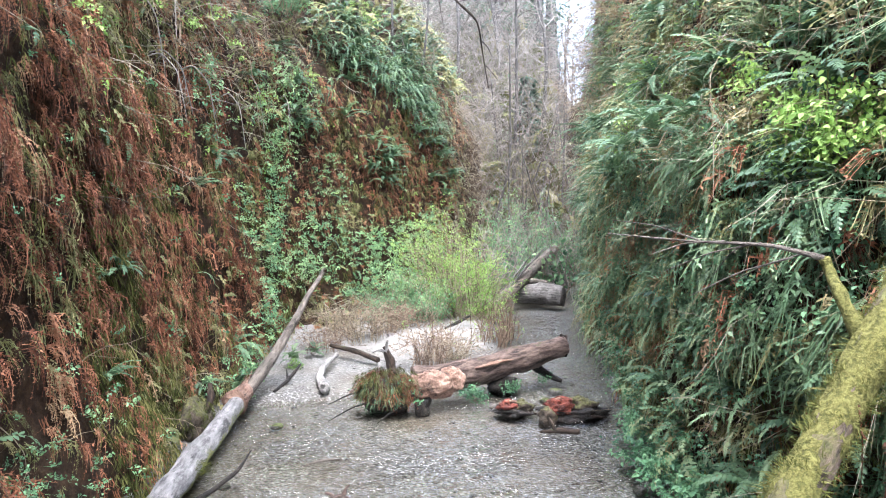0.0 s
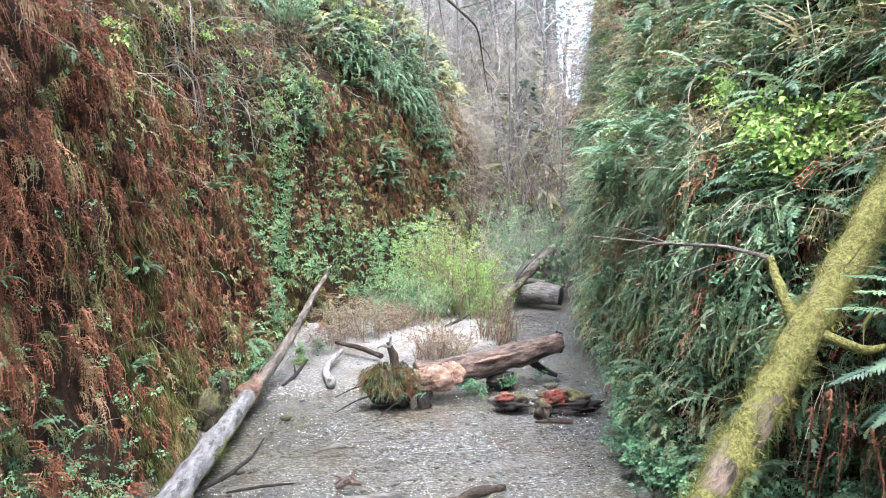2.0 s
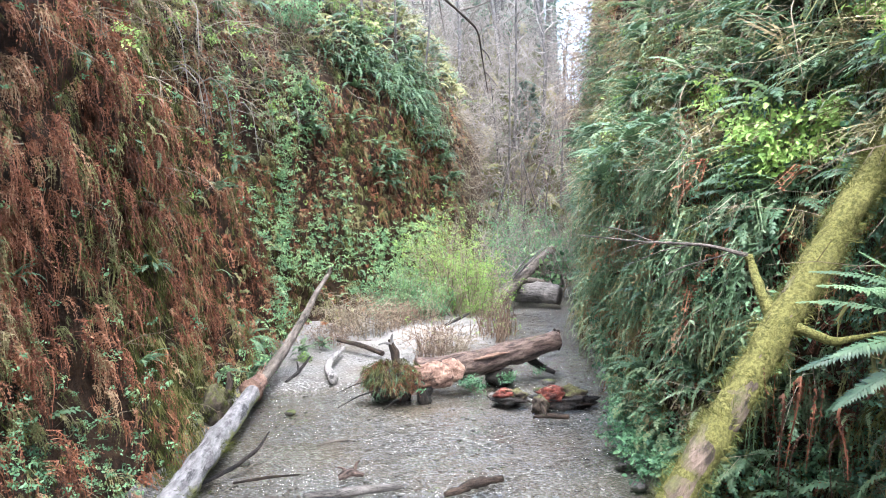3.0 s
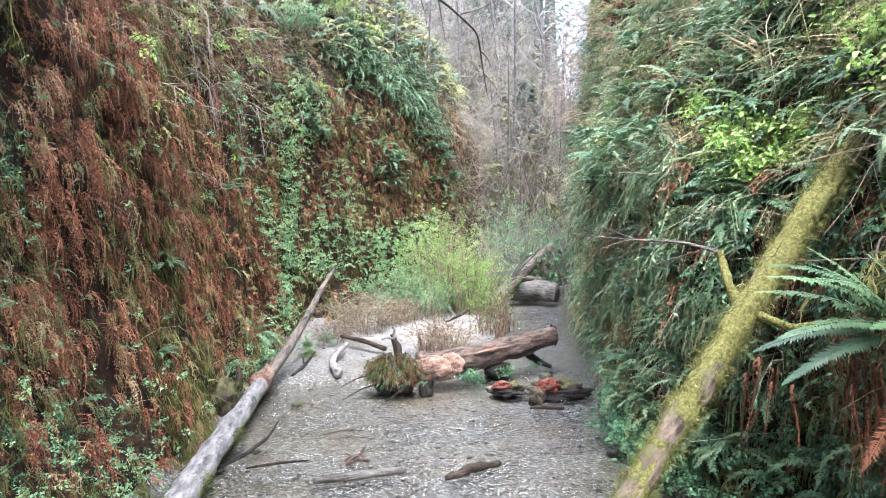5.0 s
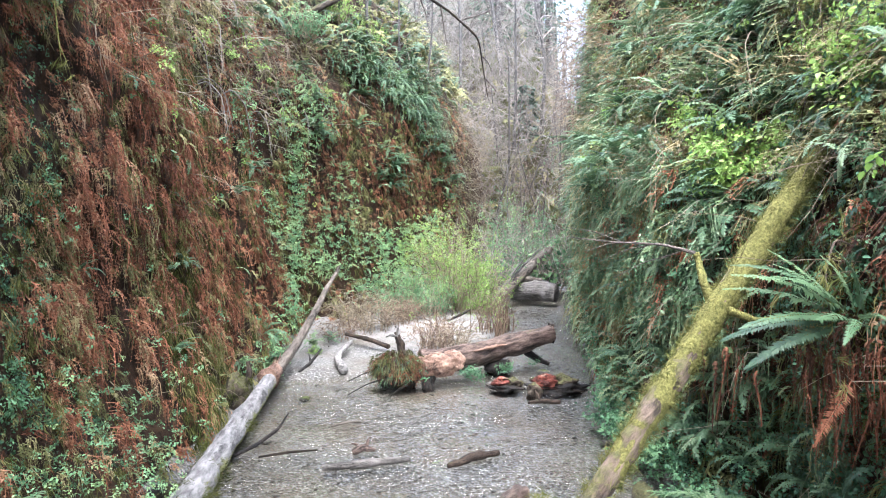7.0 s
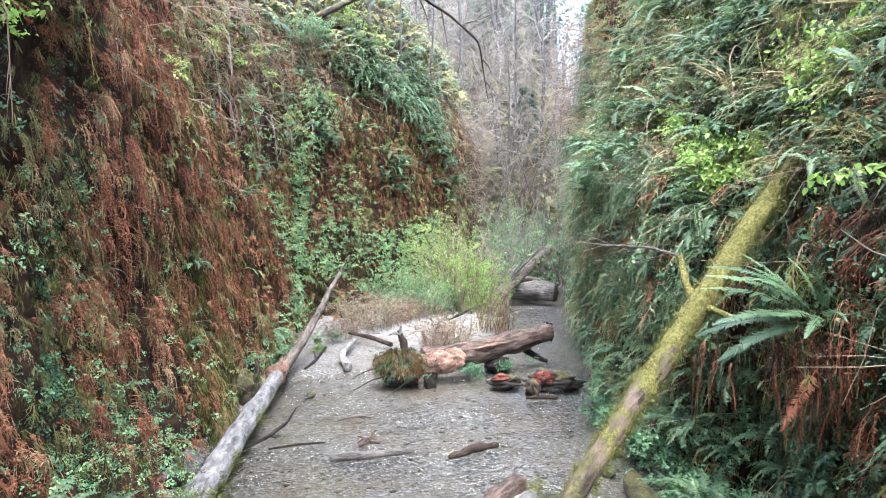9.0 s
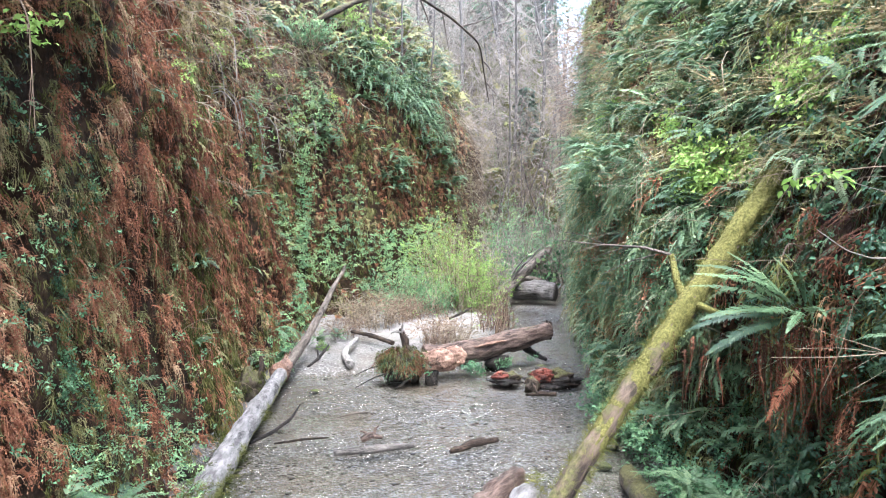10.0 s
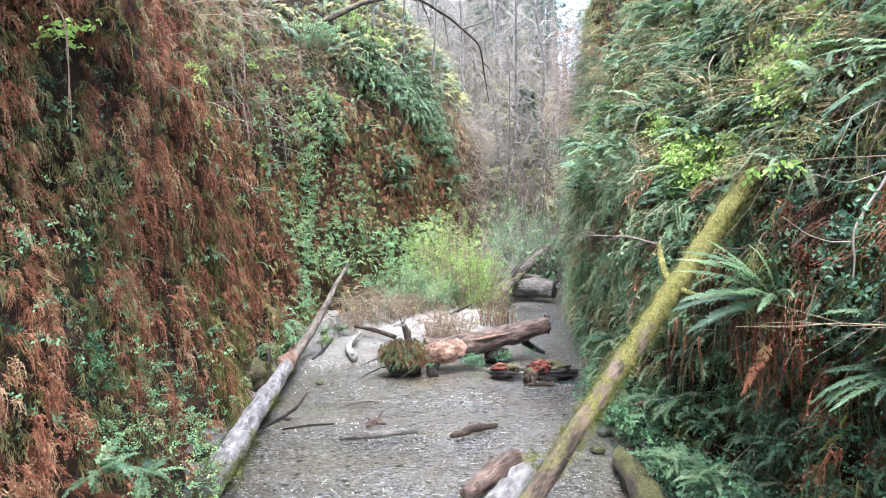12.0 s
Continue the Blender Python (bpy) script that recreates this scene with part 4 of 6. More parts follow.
    scatter("rim_red_twigs", T_BARE, p + n * 0.1, n * 0.6 + rng.normal(0, 0.6, (m, 3)) + [0, 0, 0.1], np.tile([0, 0, 1.0], (m, 1)), rng.uniform(0.6, 1.3, m), M_REDSTEM, "pinkish-brown bare twigs on the bank's top", "twigs")
    p, n = along("right", 2700, 4.2, 16, 3.6, 9)
    g = rng.random(len(p))
    for sel, shapes, mat, lo, hi, nm, label in ((g < 0.08, C_MID, M_OLIVE, 0.35, 0.7, "upper_bank_old_ferns", "faded straw and olive ferns on the upper bank"), ((g >= 0.08) & (g < 0.2), C_MID, M_FERN, 0.35, 0.7, "upper_bank_ferns", "light green ferns on the upper bank"), ((g >= 0.2) & (g < 0.36), S_LEAF, M_LEAF, 0.6, 1.0, "upper_bank_creeper", "fresh green creeper on the upper bank"), ((g >= 0.4) & (g < 0.55), T_FINE, M_STRAW, 0.5, 1.1, "upper_bank_stems", "fine tangled straw stems on the upper bank"), ((g >= 0.55) & (g < 0.82), S_LEAF, M_BRIGHT, 0.5, 0.9, "upper_bank_shoots", "fresh yellow-green shoots on the upper bank"), (g >= 0.82, H_MOSS, M_MOSS, 0.14, 0.3, "upper_bank_moss", "yellow-green moss hanging on the upper bank")):
        q = sel.sum()
        scatter(nm, shapes, p[sel] + n[sel] * rng.uniform(0.1, 0.3, q)[:, None], n[sel] * 0.6 + rng.normal(0, 0.5, (q, 3)) + [0, 0, -0.4], n[sel] * 0.5 + [0, 0, 1.0], rng.uniform(lo, hi, q), mat, label, "undergrowth", rng.uniform(0.3, 1.0, q))
    p, n = along("right", 4200, 0.0, 15, 0.0, 6)
    k = rng.random(len(p)) < np.maximum(patches(p, R_MOSS), 0.35 * smooth(fbm(p * [1.5, 1.5, 0.6] + 12, 2), 0.4, 0.6))
    p, n = p[k], n[k]
    m = len(p)
    scatter("bank_moss", H_MOSS, p + n * 0.12, np.tile([0, 0, -1.0], (m, 1)) + n * 0.2 + rng.normal(0, 0.1, (m, 3)), n, rng.uniform(0.14, 0.3, m), M_MOSS, "green moss hanging on the bank", "moss")

    # faded growth that hangs from the bank's brow
    p, n = along("right", 520, 4.0, 10.5, 1.9, 3.9)
    g = rng.random(len(p))
    for sel, shapes, mat, lo, hi, nm, label, kind in ((g < 0.1, C_MID, M_OLIVE, 0.35, 0.6, "brow_faded_ferns", "pale olive withered ferns below the bank's brow", "ferns"), ((g >= 0.1) & (g < 0.2), T_FINE, M_STRAW, 0.4, 0.9, "brow_straw_stems", "fine straw stems below the bank's brow", "dry stems"), ((g >= 0.2) & (g < 0.26), C_MID, M_DEAD, 0.3, 0.5, "brow_dead_ferns", "rust-brown dead ferns below the bank's brow", "dead ferns"), ((g >= 0.26) & (g < 0.55), C_MID, M_FERN, 0.35, 0.65, "brow_ferns", "grey-green ferns drooping below the bank's brow", "ferns"), (g >= 0.55, S_LEAF, M_LEAF, 0.6, 1.0, "brow_creeper", "fresh green creeper below the bank's brow", "creeper")):
        q = sel.sum()
        scatter(nm, shapes, p[sel] + n[sel] * rng.uniform(0.2, 0.4, q)[:, None], np.tile([0, 0, -1.0], (q, 1)) + n[sel] * 0.15 + rng.normal(0, 0.3, (q, 3)), n[sel] + rng.normal(0, 0.2, (q, 3)), rng.uniform(lo, hi, q), mat, label, kind, rng.uniform(0.3, 0.9, q))

    p, n = along("right", 1100, 1.8, 4.6, 3.6, 6.6)
    g = rng.random(len(p))
    for sel, shapes, mat, lo, hi, nm, label, kind in ((g < 0.14, C_NEAR, M_OLIVE, 0.3, 0.55, "near_old_ferns", "faded olive ferns on the upper bank", "ferns"), ((g >= 0.3) & (g < 0.5), T_FINE, M_STRAW, 0.3, 0.7, "near_straw_stems", "fine straw stems hanging over the upper bank", "dry stems"), ((g >= 0.5) & (g < 0.75), S_LEAF, M_LEAF, 0.4, 0.8, "near_creeper", "green creeper leaves on the upper bank", "creeper"), ((g >= 0.75) & (g < 0.9), F_NEAR, M_FERN, 0.3, 0.6, "near_ferns", "blue-green ferns on the upper bank", "ferns"), (g >= 0.9, S_LEAF, M_BRIGHT, 0.4, 0.7, "near_shoots", "fresh yellow-green shoots on the upper bank", "shoots")):
        q = sel.sum()
        scatter(nm, shapes, p[sel] + n[sel] * rng.uniform(0.08, 0.3, q)[:, None], n[sel] * 0.6 + rng.normal(0, 0.5, (q, 3)) + [0, 0, -0.4], n[sel] * 0.5 + [0, 0, 1.0], rng.uniform(lo, hi, q), mat, label, kind, rng.uniform(0.25, 0.9, q))
    # growth in the hollow, tones held under 0.4 to paint its shade
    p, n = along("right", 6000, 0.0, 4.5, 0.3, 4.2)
    k = rng.random(len(p)) < np.maximum(patches(p, R_SHADE) * 0.55, 0.25)
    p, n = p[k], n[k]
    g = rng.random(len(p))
    for sel, shapes, mat, lo, hi, nm, label, kind in ((g < 0.5, S_LEAF, M_LEAF, 0.5, 0.95, "hollow_creeper", "creeper leaves toned dark for the hollow's shade", "creeper"), ((g >= 0.5) & (g < 0.72), H_MOSS, M_MOSS, 0.14, 0.3, "hollow_moss", "moss toned dark for the shade in the bank's hollow", "moss"), ((g >= 0.72) & (g < 0.8), C_NEAR, M_DEAD, 0.2, 0.4, "hollow_dead_ferns", "dead brown fronds toned dark for the hollow's shade", "dead ferns"), (g >= 0.8, F_MID, M_FERN, 0.2, 0.4, "hollow_ferns", "small ferns toned dark for the hollow's shade", "ferns")):
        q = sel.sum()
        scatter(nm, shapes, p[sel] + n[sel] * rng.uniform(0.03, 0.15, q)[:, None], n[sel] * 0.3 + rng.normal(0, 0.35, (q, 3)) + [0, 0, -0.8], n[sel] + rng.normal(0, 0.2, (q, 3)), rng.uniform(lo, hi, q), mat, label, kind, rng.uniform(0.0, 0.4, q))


cover_left()
cover_right()

# ---- logs and driftwood ----


def log_between(pts, radii, steps=40, sides=14, rough=0.16, seed=0):
    line = bend(pts, steps)
    t = np.linspace(0, 1, len(radii))
    return tube(line, np.interp(np.linspace(0, 1, steps), t, radii), sides, rough, seed)


def lump(center, r, seed, rings=10, sides=14, rough=0.45):
    """A rounded irregular block."""
    rings, sides = rings * 2, sides * 2
    c, r = np.asarray(center, float), np.asarray(r, float)
    th = np.linspace(-1.45, 1.45, rings)
    g = []
    for a in th:
        for k in range(sides):
            b = k / sides * 2 * np.pi
            g.append((math.cos(a) * math.cos(b), math.cos(a) * math.sin(b), math.sin(a)))
    g = np.array(g)
    d = 1 + rough * (fbm(g * 1.7 + seed, 4) - 0.5) * 2.4
    v = c + g * d[:, None] * r
    q = []
    for i in range(rings - 1):
        for k in range(sides):
            q.append([i * sides + k, i * sides + (k + 1) % sides, (i + 1) * sides + (k + 1) % sides, (i + 1) * sides + k])
    for off in (0, (rings - 1) * sides):
        for m in range(sides // 2 - 1):
            q.append([off + m, off + m + 1, off + sides - 2 - m, off + sides - 1 - m])
    return v, np.array(q)


def tuft(shapes, center, n, size, spread, seed, lift=0.2):
    """Leaves or fronds springing from one point on all sides, as one piece."""
    g = np.random.default_rng(seed)
    pieces, tones = [], []
    for _ in range(n):
        v, q = shapes[g.integers(0, len(shapes))]
        a = g.random() * 6.283
        y = np.array([math.cos(a), math.sin(a), lift + g.normal(0, 0.25)])
        y /= np.linalg.norm(y)
        x = np.cross(y, [0, 0, 1.0])
        x /= np.linalg.norm(x)
        z = np.cross(x, y)
        m = np.stack([x, y, z]) * size * (0.6 + 0.6 * g.random())
        pieces.append((v @ m + np.asarray(center) + g.normal(0, 1, 3) * spread, q))
        tones.append(np.full(len(v), 0.65 * g.random()))
    return join(pieces), np.concatenate(tones)


def skirt(shapes, center, radii, n, size, seed):
    """Fronds rooted over the top of a block and hanging down its flanks, as one piece."""
    g = np.random.default_rng(seed)
    pieces, tones = [], []
    for _ in range(n):
        v, q = shapes[g.integers(0, len(shapes))]
        a, h = g.random() * 6.283, g.uniform(-0.6, 1.0)
        o = np.array([math.cos(a) * math.sqrt(1 - h * h), math.sin(a) * math.sqrt(1 - h * h), h])
        y = o * [0.5, 0.5, 0] + [0, 0, -0.8] + g.normal(0, 0.25, 3)
        y /= np.linalg.norm(y)
        x = np.cross(y, o + [0.01, 0, 0.2])
        x /= np.linalg.norm(x) + 1e-9
        m = np.stack([x, y, np.cross(x, y)]) * size * (0.6 + 0.6 * g.random())
        pieces.append((v @ m + np.asarray(center) + o * radii, q))
        tones.append(np.full(len(v), 0.45 * g.random()))
    return join(pieces), np.concatenate(tones)


def fallen_log_beside_cliff():
    t = thing("fallen_log", "long bleached grey log with moss lying along the cliff foot", "log")
    part("trunk", log_between([(-2.98, 4.12, 0.14), (-3.19, 5.8, 0.17), (-3.5, 8.4, 0.22), (-3.68, 10.2, 0.28)], [0.17, 0.172, 0.16, 0.135], 120, 26, 0.24, 3), M_PALE, t)
    part("broken_end", log_between([(-3.62, 9.6, 0.3), (-3.68, 10.15, 0.33), (-3.71, 10.45, 0.36)], [0.2, 0.17, 0.06], 12, 10, 0.5, 5), M_RAW, t, "splintered pink-brown broken end")
    p, tone = tuft(H_MOSS, (-2.99, 4.2, 0.27), 110, 0.11, 0.09, 4, 0.5)
    tagged(part("moss", p, M_MOSS, t, "yellow-green moss cushion on the log's end", tone), kind="stuff")
    for k in range(9):
        a = k / 9 * 6.283
        b = np.array([-3.69 + 0.11 * math.cos(a), 10.25, 0.33 + 0.11 * math.sin(a)])
        part("splinter", log_between([b, b + [0.01, 0.16, 0.05 + 0.02 * math.sin(a * 2)], b + [0.02 * math.cos(3 * a), 0.3 + 0.1 * math.sin(5 * a), 0.1 + 0.05 * math.sin(a)]], [0.03, 0.022, 0.006], 8, 6, 0.4, k), M_RAW, t)
    for k, (x, y, z) in enumerate([(-2.84, 4.5, 0.16), (-2.9, 5.0, 0.14), (-3.0, 5.7, 0.16), (-3.2, 4.9, 0.26), (-3.36, 6.0, 0.28), (-3.18, 7.2, 0.2)]):
        p, tone = tuft(H_MOSS, (x, y, z), 60, 0.09, 0.07, 140 + k, 0.2)
        tagged(part("moss", p, M_MOSS, t, "yellow-green moss on the log's flank", tone), kind="stuff")
    t = thing("leaning_pole", "thin bare grey tree pole leaning up from the fallen log", "pole")
    part("shaft", log_between([(-3.66, 10.1, 0.28), (-3.5, 11.2, 0.66), (-3.38, 12.4, 1.15), (-3.3, 13.4, 1.6), (-3.17, 14.3, 1.98)], [0.115, 0.098, 0.082, 0.064, 0.04], 60, 10, 0.2, 8), M_BARE, t)
    part("snag", log_between([(-3.2, 14.1, 1.88), (-3.16, 14.2, 2.04), (-3.1, 14.22, 2.1)], [0.05, 0.04, 0.02], 8, 6, 0.2), M_BARE, t, "broken side stub at the tip")


def fallen_log_midstream():
    t = thing("fallen_log", "thick red-brown barkless log lying across the gravel bar", "log")
    part("trunk", log_between([(-0.75, 10.35, 0.34), (0.3, 10.75, 0.42), (1.2, 11.2, 0.54), (2.02, 11.6, 0.66)], [0.27, 0.245, 0.225, 0.2], 140, 40, 0.34, 11), M_RED, t)
    part("burl", lump((-0.5, 10.17, 0.36), (0.4, 0.24, 0.24), 5, 22, 28, 0.34), M_RAW, t, "orange-pink burl where the bark is torn off")
    part("burl", lump((-0.12, 10.36, 0.4), (0.24, 0.18, 0.2), 9, 18, 22, 0.4), M_RAW, t)
    part("root_foot", log_between([(-0.6, 10.15, 0.2), (-0.62, 10.02, 0.05), (-0.6, 9.95, -0.12)], [0.14, 0.12, 0.12], 16, 14, 0.7, 4), M_DARK, t, "dark wet root reaching into the water")
    part("torn_strip", log_between([(0.3, 10.5, 0.55), (0.75, 10.72, 0.6), (1.0, 10.85, 0.6)], [0.02, 0.04, 0.015], 14, 8, 0.6, 7), M_RAW, t, "strip of torn orange wood")
    part("broken_end", lump((2.0, 11.58, 0.66), (0.09, 0.13, 0.19), 15, 10, 12, 0.7), M_ROT, t, "dark jagged broken end")
    part("branch_stub", log_between([(1.45, 11.4, 0.35), (1.7, 11.5, 0.12), (1.95, 11.4, 0.03)], [0.1, 0.07, 0.04], 12, 8, 0.3, 4), M_DARK, t)
    part("root_foot", lump((0.8, 10.95, 0.1), (0.3, 0.16, 0.2), 77, 8, 10, 0.6), M_DARK, t)
    r = thing("root_wad", "mossy upturned root wad with ferns at the log's butt", "root wad")
    part("core", lump((-1.36, 10.07, 0.26), (0.28, 0.22, 0.3), 21, 10, 14, 0.5), M_DARK, r)
    part("core", lump((-1.0, 10.07, 0.24), (0.24, 0.2, 0.3), 25, 10, 12, 0.5), M_DARK, r)
    stub = part("stub", log_between([(-1.1, 10.15, 0.55), (-1.16, 10.2, 0.8), (-1.24, 10.2, 1.04)], [0.1, 0.075, 0.05], 18, 12, 0.7, 3), M_ROT, r, "upright broken root stub")
    part("stub_fork", log_between([(-1.22, 10.2, 0.96), (-1.34, 10.18, 1.0), (-1.44, 10.16, 0.95)], [0.045, 0.035, 0.015], 8, 6, 0.4, 3), M_WHITE, stub)
    part("stub_fork", log_between([(-1.2, 10.2, 0.95), (-1.2, 10.18, 1.08), (-1.17, 10.16, 1.16)], [0.05, 0.035, 0.012], 8, 6, 0.4, 5), M_WHITE, stub)
    p, tone = skirt(C_MID, (-1.22, 10.04, 0.4), (0.4, 0.28, 0.26), 95, 0.3, 36)
    tagged(part("root_fringe", p, M_DEAD, r, "brown fibres hanging round the root wad", tone * 0.8), kind="stuff")
    p, tone = skirt(H_MOSS, (-1.2, 10.04, 0.4), (0.46, 0.3, 0.28), 220, 0.2, 31)
    tagged(part("root_fringe", p, M_OLIVE, r, "olive withered ferns hanging round the root wad", tone * 0.35), kind="stuff")
    p, tone = skirt(G_STRAP, (-1.3, 9.96, 0.34), (0.42, 0.32, 0.24), 130, 0.28, 33)
    tagged(part("fern_fringe", p, M_FERN, r, "green ferns under the root wad", tone), kind="stuff")
    p, tone = skirt(S_LEAF, (-0.86, 9.94, 0.34), (0.2, 0.26, 0.22), 26, 0.7, 34)
    tagged(part("herb_fringe", p, M_LEAF, r, "small green herbs on the root wad", tone), kind="stuff")
    p, tone = skirt(H_MOSS, (-1.2, 10.05, 0.52), (0.52, 0.34, 0.2), 130, 0.12, 35)
    tagged(part("moss", p, M_MOSS, r, "yellow-green moss cap", tone), kind="stuff")
    for k, (a, b) in enumerate([((-1.5, 9.8, 0.2), (-2.1, 9.5, 0.0)), ((-1.0, 9.7, 0.1), (-1.3, 9.4, -0.02)), ((-1.6, 10.1, 0.3), (-2.2, 10.0, 0.12))]):
        mid = (np.array(a) + np.array(b)) / 2 + [0.05, 0, 0.06]
        part("root", log_between([a, mid, b], [0.018, 0.012, 0.006], 14, 6, 0.3, k), M_DARK, r)
    for k, (x, y, s) in enumerate([(0.2, 10.35, 0.3), (0.32, 10.3, 0.26), (0.95, 10.75, 0.24), (1.6, 11.35, 0.22)]):
        t = thing("herb_clump", "small fresh green herb growing beside the log", "herb", "herbs by the log")
        p, tone = tuft(S_LEAF, (x, y, 0.1), 22, s * 3, 0.05, 60 + k, 0.5)
        tagged(part("foliage", p, M_LEAF, t, "", tone), kind="stuff")


def driftwood(name, label, pts, radii, mat, rough=0.2, seed=0, sides=10, category="driftwood"):
    t = thing(name, label, category)
    part("stem", log_between(pts, radii, 24, sides, rough, seed), mat, t)
    return t


fallen_log_beside_cliff()
fallen_log_midstream()
driftwood("floating_stick", "smooth grey stick lying in the shallow water", [(-1.8, 6.05, 0.04), (-1.2, 6.15, 0.05), (-0.66, 6.27, 0.05)], [0.045, 0.058, 0.035], M_GREYBARK, 0.2, 2)
driftwood("floating_stick", "broken brown stick lying in the shallow water", [(-0.15, 6.05, 0.03), (0.2, 6.25, 0.06), (0.54, 6.42, 0.05)], [0.03, 0.06, 0.035], M_ROT, 0.6, 3)
driftwood("curved_branch", "dark wet curved branch propped on the stream bed", [(-3.2, 6.5, 0.02), (-2.95, 6.9, 0.05), (-2.75, 7.3, 0.14), (-2.68, 7.6, 0.28)], [0.022, 0.032, 0.026, 0.01], M_DARK, 0.3, 4)
driftwood("thin_stick", "thin brown stick lying in the water", [(-2.8, 6.5, 0.02), (-2.4, 6.62, 0.035), (-2.02, 6.72, 0.02)], [0.014, 0.02, 0.01], M_ROT, 0.2, 5)
driftwood("thin_stick", "thin grey stick in the gravel riffle", [(-2.05, 7.75, 0.0), (-1.8, 7.86, 0.03), (-1.56, 7.93, 0.0)], [0.012, 0.02, 0.01], M_BARE, 0.2, 6)
t = driftwood("root_scrap", "small red-brown root scrap standing in the water", [(-1.5, 6.6, 0.02), (-1.35, 6.65, 0.07), (-1.18, 6.62, 0.04)], [0.04, 0.06, 0.02], M_RED, 0.5, 7)
part("prong", log_between([(-1.32, 6.65, 0.06), (-1.28, 6.68, 0.17), (-1.24, 6.7, 0.2)], [0.035, 0.025, 0.01], 8, 6, 0.3, 2), M_RED, t)
part("prong", log_between([(-1.4, 6.63, 0.05), (-1.45, 6.66, 0.12), (-1.52, 6.66, 0.13)], [0.03, 0.02, 0.01], 8, 6, 0.3, 3), M_RED, t)
driftwood("white_stick", "bleached white driftwood stick on the silt bar", [(-2.66, 13.0, 0.3), (-2.74, 12.0, 0.27), (-2.68, 11.4, 0.25), (-2.42, 10.75, 0.17)], [0.05, 0.06, 0.075, 0.1], M_WHITE, 0.2, 8)
t = driftwood("dark_snag", "dark wet broken branch leaning on the silt bar", [(-3.4, 10.9, 0.1), (-3.25, 11.3, 0.2), (-3.1, 11.7, 0.42)], [0.03, 0.04, 0.02], M_DARK, 0.4, 9)
part("prong", log_between([(-3.25, 11.3, 0.2), (-3.3, 11.45, 0.3), (-3.36, 11.6, 0.34)], [0.03, 0.022, 0.01], 8, 6, 0.3, 2), M_DARK, t)
driftwood("driftwood_log", "brown driftwood log half buried behind the root wad", [(-2.9, 13.6, 0.38), (-2.3, 13.2, 0.33), (-1.7, 12.6, 0.25)], [0.05, 0.06, 0.06], M_ROT, 0.35, 10)
driftwood("dark_stick", "short dark stick on the far silt bar", [(-0.35, 15.6, 0.32), (0.05, 16.2, 0.4), (0.3, 16.6, 0.46)], [0.03, 0.05, 0.03], M_DARK, 0.2, 11)
t = driftwood("forked_stick", "small forked brown stick in the stream", [(1.2, 8.8, 0.0), (1.45, 8.72, 0.05), (1.74, 8.6, 0.06)], [0.02, 0.045, 0.04], M_ROT, 0.3, 12)
part("prong", log_between([(1.4, 8.72, 0.05), (1.36, 8.8, 0.14), (1.34, 8.86, 0.2)], [0.03, 0.025, 0.01], 8, 6, 0.3, 3), M_ROT, t)


def wood_chunk(pos, size, seed, label):
    """A rotten log piece: a dark soaked body, a torn red face along its top, a mossy flank and loose splinters."""
    t = thing("wood_chunk", label, "rotten wood", "rotten chunks in the stream")
    x, y = pos
    w, d, h = size
    part("body", lump((x, y, h * 0.2), (w * 1.05, d, h * 0.4), seed, 12, 16, 0.75), M_DARK, t, "dark soaked wood")
    part("mossy_back", lump((x + w * 0.4, y + d * 0.1, h * 0.42), (w * 0.6, d * 0.7, h * 0.4), seed + 11, 12, 14, 0.8), M_MOSSROT, t, "rotten wood with a thin moss cover")
    part("torn_face", lump((x - w * 0.4, y - d * 0.25, h * 0.6), (w * 0.5, d * 0.55, h * 0.36), seed + 3, 14, 18, 0.8), M_REDFACE, t, "raw red torn wood")
    part("slab", log_between([(x - w * 0.85, y - d * 0.3, h * 0.78), (x - w * 0.4, y - d * 0.3, h * 0.98), (x + w * 0.1, y - d * 0.1, h * 0.86)], [0.015, h * 0.07, 0.015], 14, 10, 0.6, seed + 5), M_RAW, t, "pale torn strip")
    for k in range(3):
        part("splinter", log_between([(x - w * 0.2, y - d * 0.5, 0.1), (x + w * (0.3 + 0.15 * k), y - d * (0.75 - 0.1 * k), 0.07), (x + w * (0.9 + 0.2 * k), y - d * 0.7, 0.03)], [0.014, 0.02, 0.006], 10, 6, 0.5, seed + k), M_ROT, t)


wood_chunk((0.9, 9.65), (0.3, 0.2, 0.24), 40, "mossy rotten wood chunk with raw red top")
wood_chunk((1.75, 9.45), (0.42, 0.25, 0.33), 44, "large rotten wood chunk with bright red-orange face")
t = thing("stone", "rounded mossy stone beside the rotten wood", "stone", "stones in the stream")
part("body", lump((1.36, 9.2, 0.06), (0.15, 0.14, 0.17), 51, 10, 14, 0.4), M_MOSSROT, t)
driftwood("wet_log", "wet red-brown log end in the shallow water", [(0.05, 4.0, 0.1), (0.4, 4.5, 0.14), (0.7, 4.95, 0.12)], [0.1, 0.16, 0.12], M_RED, 0.7, 13, 20)
t = driftwood("splintered_stump", "splintered pale stump piece with yellow moss", [(0.35, 3.6, 0.1), (0.65, 4.2, 0.16), (1.0, 4.8, 0.18)], [0.16, 0.15, 0.06], M_PALE, 0.5, 14, 12)
p, tone = tuft(H_MOSS, (0.9, 4.5, 0.25), 24, 0.14, 0.08, 71, 0.4)
tagged(part("moss", p, M_MOSS, t, "yellow-green moss", tone), kind="stuff")
